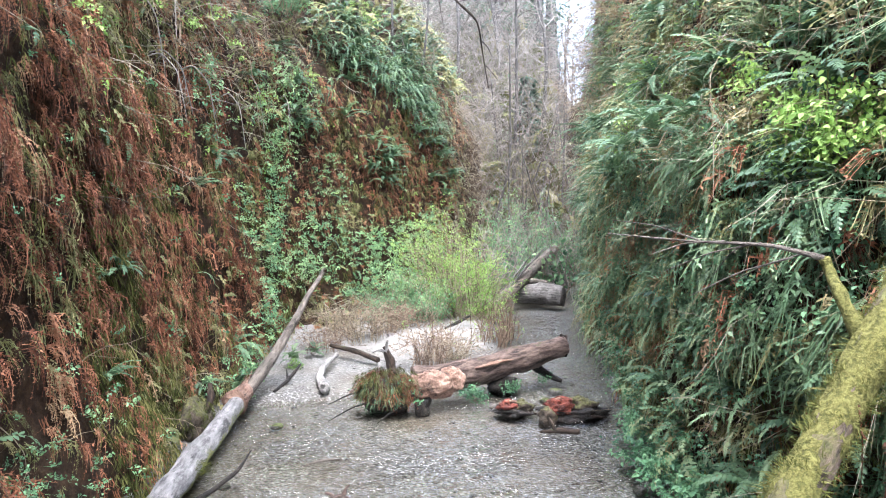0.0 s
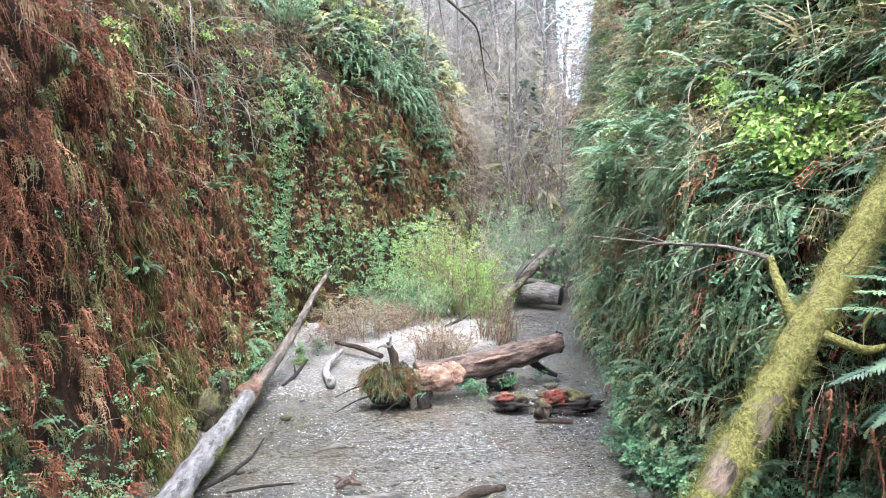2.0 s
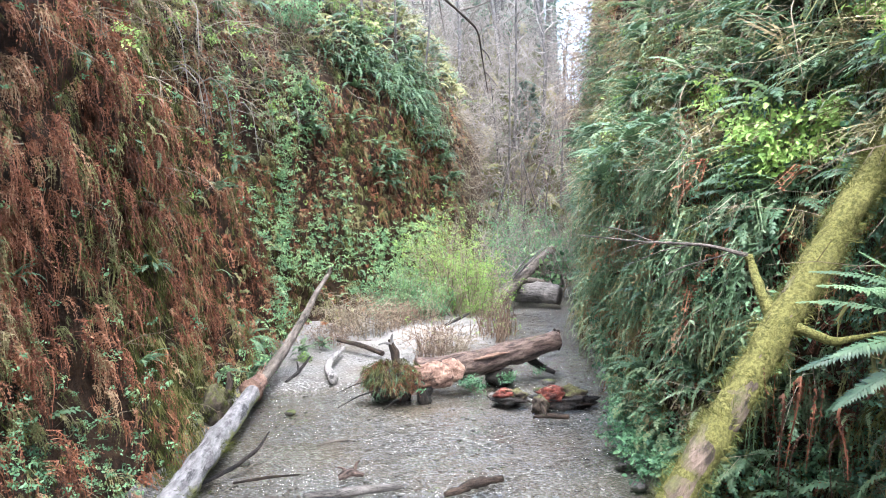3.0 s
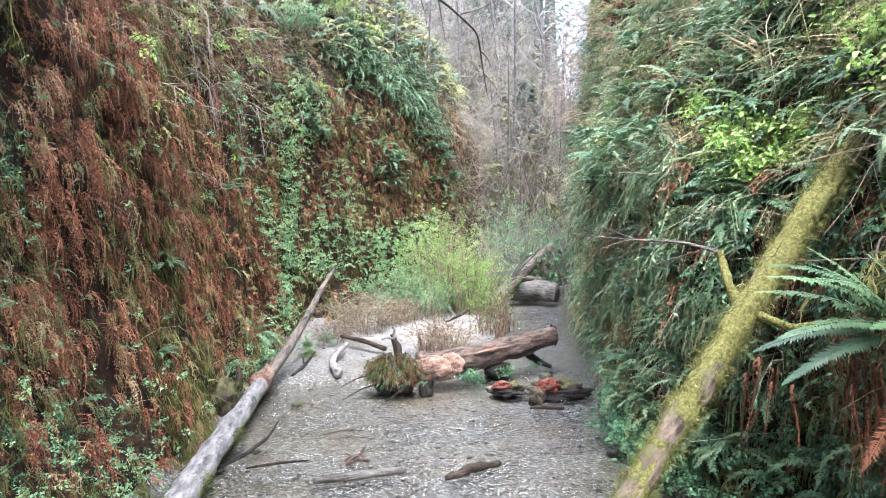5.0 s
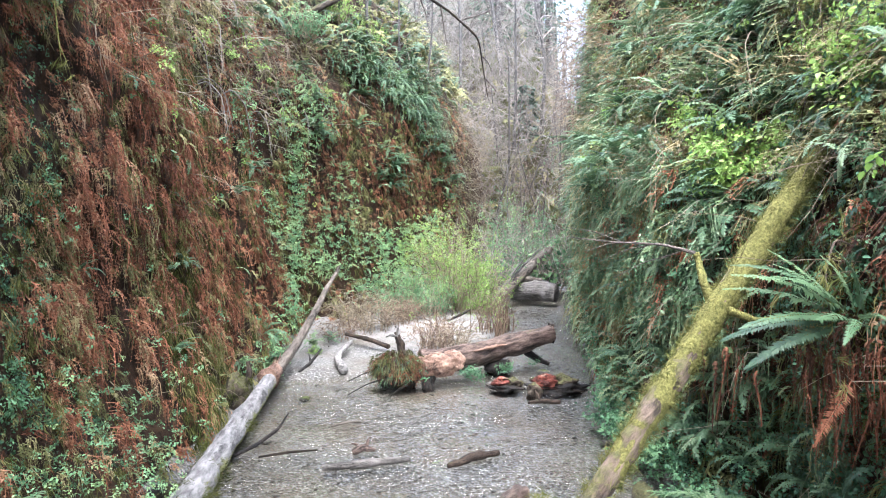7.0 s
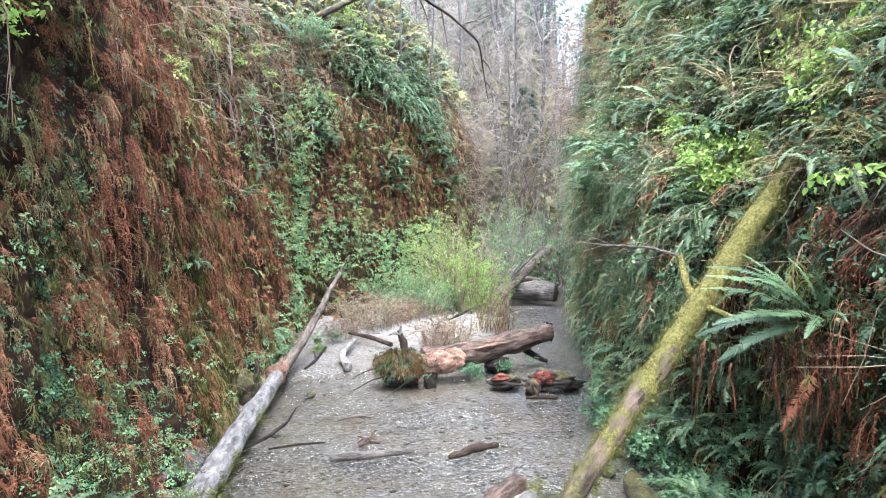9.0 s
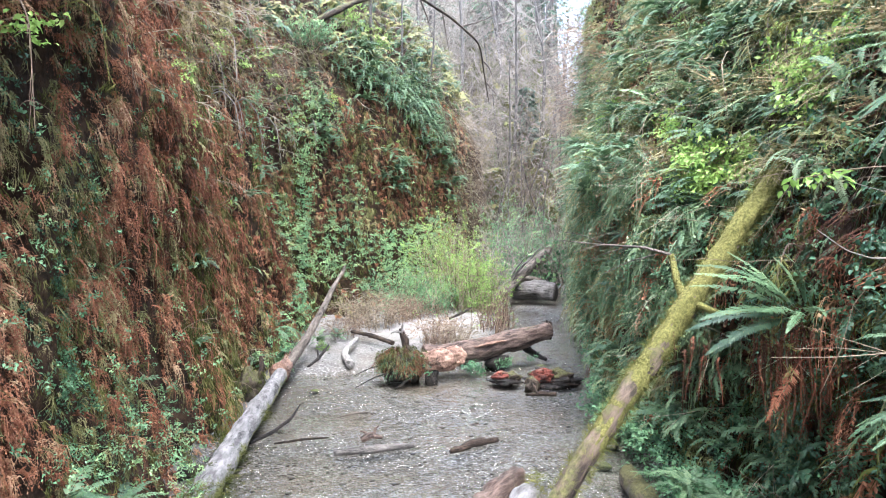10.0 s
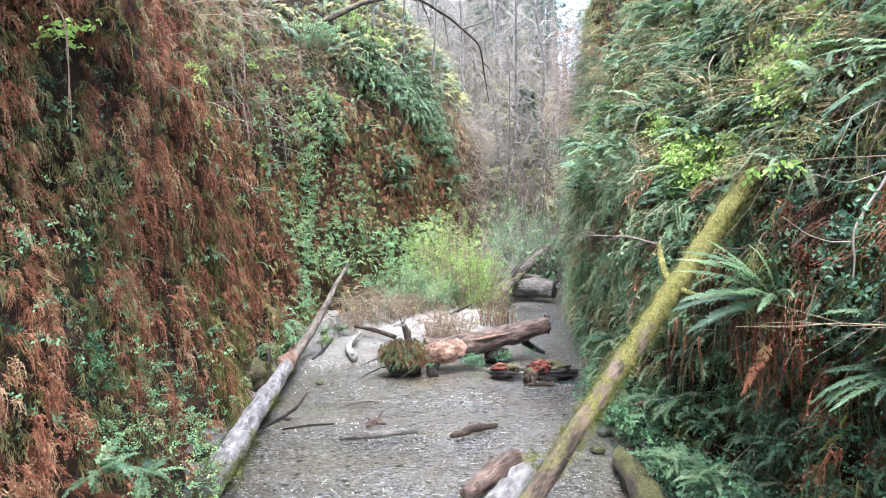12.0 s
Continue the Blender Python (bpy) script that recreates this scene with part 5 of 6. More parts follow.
driftwood("mossy_log", "half-sunk log with green moss at the bank foot", [(2.1, 5.15, 0.05), (2.07, 4.5, 0.1), (2.04, 3.5, 0.12)], [0.13, 0.16, 0.18], M_MOSSROT, 0.35, 15, 24)
t = thing("stone", "mossy boulder at the cliff foot behind the log", "stone", "stones in the stream")
part("body", lump((-4.02, 8.9, 0.2), (0.22, 0.36, 0.32), 55, 12, 16, 0.55), M_MOSSROT, t)
p, tone = skirt(H_MOSS, (-4.0, 8.9, 0.3), (0.27, 0.38, 0.28), 120, 0.13, 57)
tagged(part("moss", p, M_MOSS, t, "yellow-green moss cap", tone), kind="stuff")


def herb(x, y, z, size, n, seed, shapes, mat, label):
    t = thing("herb_clump", label, "herb", "herbs by the water")
    p, tone = tuft(shapes, (x, y, z), n, size, size * 0.12, seed, 0.45)
    tagged(part("foliage", p, mat, t, "", tone), kind="stuff")


for k, (x, y, z, size, n) in enumerate([(2.25, 7.4, 0.2, 1.0, 60), (2.35, 6.7, 0.25, 1.1, 70), (2.4, 6.0, 0.3, 1.1, 70), (2.45, 8.2, 0.25, 0.9, 50), (2.5, 5.3, 0.35, 1.0, 60)]):
    herb(x, y, z, size, n, 900 + k, S_LEAF, M_LEAF, "fresh green herb clump at the foot of the bank")
for k, (x, y, z, size, n) in enumerate([(2.5, 4.75, 0.2, 0.9, 45), (2.48, 4.25, 0.25, 1.0, 60), (2.55, 3.75, 0.3, 1.0, 60), (2.6, 3.2, 0.35, 1.0, 60), (2.6, 2.7, 0.4, 1.0, 50)]):
    herb(x, y, z, size, n, 910 + k, S_LEAF, M_LEAF, "dark green herb clump at the foot of the bank")
for k, (x, y, z, size, n) in enumerate([(2.45, 3.9, 0.35, 0.5, 22), (2.5, 3.2, 0.5, 0.5, 22), (2.4, 4.5, 0.25, 0.42, 18)]):
    herb(x, y, z, size, n, 915 + k, F_NEAR, M_FERN, "green fern at the foot of the bank")
for k, (x, y, z, size, n) in enumerate([(-3.95, 11.6, 0.25, 0.45, 16), (-3.6, 12.9, 0.25, 0.4, 16), (-3.9, 10.4, 0.3, 0.4, 14), (-3.3, 13.6, 0.25, 0.35, 14)]):
    herb(x, y, z, size, n, 920 + k, F_SMALL, M_FERN, "small green fern at the cliff foot")
herb(-3.45, 12.6, 0.18, 0.5, 40, 930, S_LEAF, M_BRIGHT, "bright green low herb on the bar's edge")
driftwood("root_snag", "black wet root snag under the bleached log", [(-3.75, 5.0, 0.1), (-3.5, 5.2, 0.16), (-3.2, 5.3, 0.1)], [0.07, 0.09, 0.05], M_DARK, 0.5, 17)
driftwood("root_snag", "broken mossy root standing behind the bleached log", [(-3.95, 9.0, 0.2), (-3.85, 9.2, 0.5), (-3.9, 9.3, 0.72)], [0.09, 0.07, 0.03], M_ROT, 0.5, 18)
for k, (x, y, w) in enumerate([(2.1, 6.9, 0.07), (-2.9, 9.4, 0.08), (1.9, 5.6, 0.08), (2.15, 6.3, 0.08), (1.5, 10.4, 0.08), (1.75, 10.9, 0.1), (0.6, 10.1, 0.07)]):
    t = thing("stone", "small wet grey stone in the shallow stream", "stone", "stones in the stream")
    part("body", lump((x, y, -0.03), (w * 1.3, w, w * 0.7), 950 + k, 5, 7, 0.3), M_ROCK if k % 3 else M_GREYBARK, t)


def leaning_trunk():
    t = thing("leaning_tree", "slender leaning tree wrapped in yellow-green moss", "tree")
    a, f, b = np.array([-0.32, 1.55, 0.0]), np.array([2.0, 2.77, 2.55]), np.array([3.7, 3.7, 4.45])
    line = [a, a + (f - a) * 0.35 + [0, 0, -0.04], a + (f - a) * 0.7 + [0, 0, 0.0], f, f + (b - f) * 0.5 + [0.03, 0, 0.03], b]
    part("trunk", log_between(line, [0.075, 0.08, 0.082, 0.085, 0.066, 0.045], 120, 20, 0.24, 20), M_MOSSBARK, t)
    tip = [b - (b - f) * 0.04, b + [0.12, 0.1, 0.22], b + [0.2, 0.2, 0.55], b + [0.36, 0.3, 0.95]]
    part("leader", log_between(tip, [0.048, 0.036, 0.03, 0.018], 30, 12, 0.35, 27), M_MOSSCOAT, t, "thin mossy top of the trunk")
    full = bend(line, 260)
    part("moss_sleeve", tube(full[84:], np.interp(np.linspace(0, 1, 176), [0, 0.06, 0.3, 0.6, 1], [0.06, 0.08, 0.093, 0.09, 0.056]), 28, 0.22, 33), M_MOSSCOAT, t, "thick moss sleeve round the trunk")
    g = np.random.default_rng(5)
    pieces, tones = [], []
    ln = bend(line, 200)
    for _ in range(2900):
        k = int((0.28 + 0.72 * g.random()) * 199)
        if g.random() > 0.25 + 0.75 * k / 199:
            continue
        th = g.random() * 6.283
        d = np.array([math.cos(th) * 0.75, -0.6 * math.cos(th), math.sin(th)])
        v, q = H_MOSS[g.integers(0, 5)]
        y = d * 0.7 + g.normal(0, 0.5, 3)
        y /= np.linalg.norm(y)
        x = np.cross(y, d + [0.01, 0.3, 0])
        x /= np.linalg.norm(x) + 1e-9
        m = np.stack([x, y, np.cross(x, y)]) * (0.05 + 0.045 * g.random())
        pieces.append((v @ m + ln[k] + d * 0.082, q))
        tones.append(np.full(len(v), 0.4 + 0.45 * g.random()))
    tagged(part("moss_coat", join(pieces), M_MOSS, t, "shaggy yellow-green moss coat", np.concatenate(tones)), kind="stuff")
    kn = np.array([1.96, 3.1, 2.94])
    part("branch", log_between([f + [-0.02, 0.05, 0.02], f + [-0.06, 0.15, 0.2], kn + [0.02, 0, -0.05], kn], [0.045, 0.034, 0.03, 0.028], 20, 10, 0.4, 22), M_MOSSCOAT, t, "mossy side branch with a sharp knee")
    arm = part("branch_arm", log_between([kn, kn + [-0.22, 0.1, 0.07], kn + [-0.55, 0.3, 0.09], kn + [-0.95, 0.6, 0.14]], [0.016, 0.009, 0.006, 0.003], 30, 6, 0.25, 23), M_BARE, t, "thin bare arm of the branch")
    for k, (o, e) in enumerate([((-0.25, 0.13, 0.08), (-0.7, 0.35, -0.08)), ((-0.4, 0.24, 0.09), (-0.8, 0.3, 0.02)), ((-0.3, 0.2, 0.08), (-0.4, 0.4, -0.12)), ((-0.05, 0.05, 0.03), (-0.3, 0.5, -0.2)), ((-0.5, 0.3, 0.09), (-0.9, 0.7, 0.22)), ((-0.1, 0.1, 0.0), (-0.6, 0.2, -0.2))]):
        o, e = np.array(o), np.array(e)
        part("twig", log_between([kn + o, kn + (o + e) / 2 + [0, 0, 0.03], kn + e], [0.005, 0.004, 0.002], 12, 4, 0.2, k), M_BARE, arm)
    part("branch_stub", log_between([f + [0.03, -0.1, 0.0], f + [0.18, -0.2, -0.07], f + [0.5, -0.15, -0.03]], [0.034, 0.02, 0.01], 16, 8, 0.3, 25), M_MOSSCOAT, t)


leaning_trunk()

# ---- single ferns ----


def fern_plant(pos, normal, size, count, seed, label, dead=0, fine=False):
    g = np.random.default_rng(seed)
    t = thing("sword_fern", label, "fern", "sword ferns on the banks", at=pos)
    n = np.array([normal[0], normal[1], 0.0])
    n /= np.linalg.norm(n)
    side = np.cross([0, 0, 1.0], n)
    for k in range(count + dead):
        if k < count:
            me = (FINE_MESH if fine else FROND_MESH)[g.integers(0, 5)]
            a = ((k + 0.5) / count * 3.4 - 1.7) * (0.55 if fine else 1) + g.normal(0, 0.15)
            d = n * math.cos(a) * 0.9 + side * math.sin(a) * 1.0 + np.array([0, 0, g.normal(-0.25 if fine else 0.15, 0.22)])
            up = np.array([0, 0, 1.0]) + n * 0.3
            nm = "frond"
        else:
            me = (FINE_DEAD if fine else ONE_MESH)[g.integers(0, 6)]
            d = np.array([0, 0, -1.0]) + n * 0.05 + side * g.normal(0, 0.1 if fine else 0.3)
            up, nm = n + side * g.normal(0, 0.3), "dead_frond"
        d /= np.linalg.norm(d)
        x = np.cross(d, up)
        x /= np.linalg.norm(x)
        z = np.cross(x, d)
        ob = new(nm, me)
        ob.parent = t
        s = size * (0.5 + 0.6 * g.random() if fine and k >= count else 0.75 + 0.4 * g.random())
        o = n * 0.02 + (side * g.normal(0, 0.1) + n * g.normal(0, 0.06) + np.array([0, 0, g.normal(0, 0.1)]) if fine and k >= count else 0 * n)
        ob.matrix_local = Matrix([[x[i] * s, d[i] * s, z[i] * s, o[i]] for i in range(3)] + [[0, 0, 0, 1]])
    return t


FROND_MESH = [mesh_of("frond", v, q, M_FERN, {"tone": np.full(len(v), 0.14 + 0.09 * k)}, False) for k, (v, q) in enumerate([frond(14, 0.125, r, f, s, 0.08, 0.62) for r, f, s in ((40, -50, 70), (55, -60, 71), (25, -40, 72), (35, -75, 73), (48, -35, 74))])]
FINE_MESH = [mesh_of("frond", v, q, M_FERN, {"tone": np.full(len(v), 0.1 + 0.1 * k)}, False) for k, (v, q) in enumerate([frond(38, 0.085, r, f, s, 0.05, 0.7) for r, f, s in ((26, -20, 70), (36, -26, 71), (14, -16, 72), (20, -36, 73), (32, -12, 74))])]
ONE_MESH = [mesh_of("dead_frond", v, q, M_DEAD, {"tone": np.full(len(v), 0.15 + 0.07 * k)}, False) for k, (v, q) in enumerate(C_ONE)]
FINE_DEAD = [mesh_of("dead_frond", v, q, M_DEAD, {"tone": np.full(len(v), 0.02 + 0.05 * k)}, False) for k, (v, q) in enumerate(C_LONG)]


def on_wall(side, y, z):
    c, arc = LEFT if side == "left" else RIGHT
    p, n = wall_point(side, np.array([np.interp(y, c[:, 1], arc)]), np.array([float(z)]))
    return p[0] + n[0] * 0.12, n[0]


def great_fern():
    g = np.random.default_rng(12)
    t = thing("sword_fern", "large blue-green sword fern above a skirt of dead brown fronds", "fern", "sword ferns on the banks", at=(2.54, 2.08, 2.53))
    for k, (lift, turn, s) in enumerate([(34, -20, 0.8), (24, 12, 0.86), (14, -6, 0.92), (7, 20, 0.8), (0, -14, 0.86), (-9, 4, 0.84), (-20, -8, 0.8), (-30, 14, 0.72), (46, 10, 0.7), (60, -26, 0.6), (12, -44, 0.72), (-6, -52, 0.62), (28, 48, 0.62), (76, 30, 0.5), (18, -80, 0.55)]):
        a, b = math.radians(lift), math.radians(turn)
        d = np.array([-math.cos(a) * math.cos(b), math.cos(a) * math.sin(b), math.sin(a)])
        up = np.array([0.25, -0.35, 1.0])
        x = np.cross(d, up)
        x /= np.linalg.norm(x)
        z = np.cross(x, d)
        ob = new("frond", FINE_MESH[g.integers(0, 5)])
        ob.parent = t
        ob.matrix_local = Matrix([[x[i] * s, d[i] * s, z[i] * s, 0] for i in range(3)] + [[0, 0, 0, 1]])
    v, q = frond(34, 0.1, 12, -24, 91, 0.3, 0.6)
    ob = part("dead_frond", (v, q), M_DEAD, t, "pale brown withered frond", np.full(len(v), 0.45))
    d, up = Vector((-0.55, -0.1, -0.83)).normalized(), Vector((-0.5, -0.8, 0.2))
    x = d.cross(up).normalized()
    z = x.cross(d)
    ob.matrix_local = Matrix([[x[i] * 0.56, d[i] * 0.56, z[i] * 0.56, (-0.02, -0.08, -0.26)[i]] for i in range(3)] + [[0, 0, 0, 1]])


def plant_ferns():
    great_fern()
    for k, (x, y, z) in enumerate([(1.98, 2.3, 2.3), (2.36, 2.15, 2.3), (2.5, 2.1, 2.32), (2.62, 2.05, 2.28)]):
        t = fern_plant((x, y, z), (-1, -0.4), 0.66, 0, 20 + k, "curtain of dead red-brown fronds below the green fern", 34 if k else 12, True)
        t.name = "dead_fern"
    for k, (side, y, z, size, count, dead) in enumerate([("right", 1.35, 4.2, 0.85, 11, 0), ("right", 3.6, 4.25, 0.6, 11, 0), ("right", 5.4, 4.5, 0.7, 10, 3), ("right", 11.5, 4.6, 0.95, 14, 4), ("right", 8.6, 4.9, 0.8, 12, 0), ("right", 4.6, 5.1, 0.6, 10, 0),
                                                  ("right", 1.0, 2.2, 0.6, 10, 14), ("right", 3.0, 0.9, 0.5, 10, 3), ("right", 5.0, 0.7, 0.5, 11, 0), ("right", 6.5, 1.6, 0.6, 10, 3), ("right", 9.5, 2.0, 0.7, 11, 3), ("right", 12.5, 2.6, 0.8, 12, 3), ("right", 7.2, 3.2, 0.7, 11, 3),
                                                  ("right", 14.6, 4.0, 1.3, 14, 4), ("right", 13.6, 4.4, 1.2, 14, 3), ("right", 13.0, 3.4, 1.1, 12, 4), ("right", 15.4, 5.0, 1.3, 14, 4), ("right", 6.6, 4.6, 0.8, 13, 0), ("right", 7.1, 4.8, 0.7, 12, 0), ("right", 5.9, 5.2, 0.7, 12, 0), ("right", 6.9, 6.2, 0.9, 13, 0), ("right", 16.3, 3.4, 1.1, 12, 4), ("right", 7.6, 5.6, 0.9, 13, 0), ("right", 6.3, 6.0, 0.8, 13, 0), ("right", 8.2, 6.6, 1.0, 13, 0), ("right", 9.4, 6.0, 0.9, 12, 2), ("right", 5.2, 5.4, 0.7, 12, 0), ("right", 10.8, 6.8, 1.0, 12, 2), ("right", 8.0, 4.4, 0.7, 12, 0), ("right", 9.2, 3.6, 0.8, 12, 3), ("right", 11.2, 3.2, 0.9, 12, 3), ("right", 1.8, 4.8, 0.7, 10, 0), ("right", 6.4, 5.4, 0.7, 10, 3), ("right", 10.2, 5.6, 0.8, 11, 3), ("right", 14.5, 4.4, 0.8, 11, 3), ("right", 15.5, 2.2, 0.8, 11, 3), ("right", 1.1, 0.9, 0.5, 10, 4),
                                                  ("left", 7.7, 2.6, 0.5, 12, 0), ("left", 19.2, 4.9, 0.9, 14, 5), ("left", 2.2, 1.1, 0.55, 10, 0), ("left", 3.0, 0.7, 0.45, 9, 0), ("left", 19.3, 8.5, 1.0, 14, 4), ("left", 20.6, 8.1, 1.0, 14, 5), ("left", 21.8, 7.6, 1.1, 14, 6), ("left", 18.5, 7.4, 0.8, 12, 3),
                                                  ("left", 15.6, 7.6, 0.8, 11, 2), ("left", 12.6, 4.6, 0.5, 9, 2), ("left", 22.5, 7.0, 1.0, 12, 5), ("left", 11.6, 4.4, 0.5, 9, 0), ("left", 9.9, 0.5, 0.45, 10, 0), ("left", 11.8, 0.6, 0.5, 10, 0), ("left", 4.6, 2.8, 0.3, 8, 3)]):
        p, n = on_wall(side, y, z)
        fern_plant(p, n, size, count, 100 + k, "blue-green sword fern hanging from the bank" if side == "right" else "green sword fern rooted in the cliff face", dead, side == "right" and y < 2)
    for k, (x, y, z, size) in enumerate([(2.4, 7.0, 4.05, 0.85), (2.35, 8.0, 3.95, 0.8), (2.5, 6.2, 4.1, 0.6)]):
        fern_plant((x, y, z), (-1, -0.25), size, 13, 180 + k, "blue-green sword fern drooping from the bank's brow")


plant_ferns()


def dead_clump(seed, count):
    g = np.random.default_rng(seed)
    t = thing("dead_fern", "clump of dead rust-brown fern fronds hanging from the cliff", "dead fern", "dead ferns on the cliff")
    for k in range(count):
        a = g.normal(0, 0.35)
        s = 0.34 + 0.22 * g.random()
        ob = new("frond", ONE_MESH[g.integers(0, len(ONE_MESH))])
        ob.parent = t
        ob.matrix_local = pose(g.normal(0, 0.05), 0.0, g.normal(0, 0.04)) @ Matrix(((math.cos(a), math.sin(a), 0, 0), (0, 0, 1, 0), (math.sin(a), -math.cos(a), 0, 0), (0, 0, 0, 1))) @ Matrix.Scale(s, 4)
    return t


def fern_proto(seed, count, dead):
    return fern_plant((0, 0, 0), (0, 1), 1.0, count, seed, "", dead)


def strew(protos, side, spots, tries, y0, y1, h0, h1, s0, s1, limit, label, base=0.0, off=0.12):
    """Copies of a few plants over a wall, thick where the ovals lie."""
    p, n = along(side, tries, y0, y1, h0, h1)
    keep = np.where(rng.random(tries) < np.maximum(patches(p, spots), base))[0][:limit]
    for j in keep:
        q, m = p[j] + n[j] * off, n[j]
        turn = math.degrees(math.atan2(-m[0], m[1])) + rng.normal(0, 14)
        c = copy_thing(protos[rng.integers(0, len(protos))], pose(q[0], q[1], q[2], 0, 0, turn) @ Matrix.Scale(rng.uniform(s0, s1), 4))
        c["label"] = label


def strew_all():
    ferns = [fern_proto(500 + k, 8 + k % 4, k % 3) for k in range(7)]
    clumps = [dead_clump(600 + k, 7 + k % 3) for k in range(6)]
    strew(ferns, "right", R_FERN, 700, 3.2, 7.0, 0.4, 6.2, 0.4, 0.75, 60, "blue-green sword fern hanging from the bank")
    strew(ferns, "right", R_FERN, 700, 7.0, 19, 0.3, 7.5, 0.45, 0.85, 75, "blue-green sword fern hanging from the bank")
    strew(ferns, "left", L_FERN, 900, 2.0, 25, 0.6, 10, 0.45, 0.9, 80, "green sword fern rooted in the cliff face")
    dry = [(5, 3, 4.5, 3.5, 1), (10, 3, 3, 2.8, 0.7), (20, 5.5, 4, 2.5, 0.6), (15, 4, 2, 2, 0.4)]
    strew(clumps, "left", dry, 600, 3.2, 23, 0.6, 7, 0.7, 1.2, 220, "clump of dead rust-brown fern fronds hanging from the cliff", 0.0, 0.2)
    strew(clumps, "right", R_DEAD, 400, 0.6, 17, 0.6, 6, 0.7, 1.2, 50, "clump of dead rust-brown fern fronds on the bank", 0.05, 0.15)
    for t in ferns + clumps:
        for o in list(t.children):
            bpy.data.objects.remove(o)
        bpy.data.objects.remove(t)


strew_all()


def drape(side, y, z, length, reach, slide, seed, mat, label, leaf=0, thick=0.008, moss=0):
    """A stem that arches out of the wall and droops, with side twigs and, where it has them, leaves or moss."""
    g = np.random.default_rng(seed)
    p, n = on_wall(side, y, z)
    n = np.array([n[0], n[1], 0.0])
    tan = np.array([0, -1.0, 0])
    pts = [p - n * 0.1, p + n * reach * 0.5 + tan * slide * 0.25 + [0, 0, 0.12 * length], p + n * reach + tan * slide * 0.6 + [0, 0, -0.1 * length], p + n * reach * 1.15 + tan * slide + [0, 0, -0.75 * length]]
    t = thing("bramble" if not leaf else "leafy_spray", label, "bramble" if not leaf else "shrub", "stems on the banks" if not leaf else "leafing sprays on the banks")
    line = bend(pts, 26)
    stem = part("stem", tube(line, np.linspace(thick, thick * 0.35, 26), 6, 0.2, seed), mat, t)
    tips = [line[k] for k in range(8, 26)]
    for _ in range(6):
        a = line[g.integers(6, 24)]
        d = g.normal(0, 0.22, 3) * length * 0.6 + [0, 0, -0.1 * length]
        part("twig", tube(bend([a, a + d * 0.5 + [0, 0, 0.03], a + d], 6), np.linspace(thick * 0.5, thick * 0.15, 6), 4), mat, stem)
        tips += [a + d * 0.5, a + d]
    if leaf or moss:
        pieces, tones = [], []
        for _ in range(leaf or moss):
            c = tips[g.integers(0, len(tips))] + g.normal(0, 0.05, 3) * (1 if leaf else 0.2)
            v, q = (S_LEAF if leaf else H_MOSS)[g.integers(0, 4)]
            yv = g.normal(0, 0.6, 3) + (np.array([0, 0, -0.1]) if leaf else np.array([0, 0, -0.9]))
            yv /= np.linalg.norm(yv)
            x = np.cross(yv, [0.05, 0.02, 1.0])
            x /= np.linalg.norm(x) + 1e-9
            sc = (0.6 + 0.6 * g.random()) * (1 if leaf else 0.12)
            pieces.append((v @ (np.stack([x, yv, np.cross(x, yv)]) * sc) + c, q))
            tones.append(np.full(len(v), 0.4 + 0.6 * g.random()))
        tagged(part("foliage" if leaf else "moss", join(pieces), M_BRIGHT if leaf else M_MOSS, t, "", np.concatenate(tones)), kind="stuff")


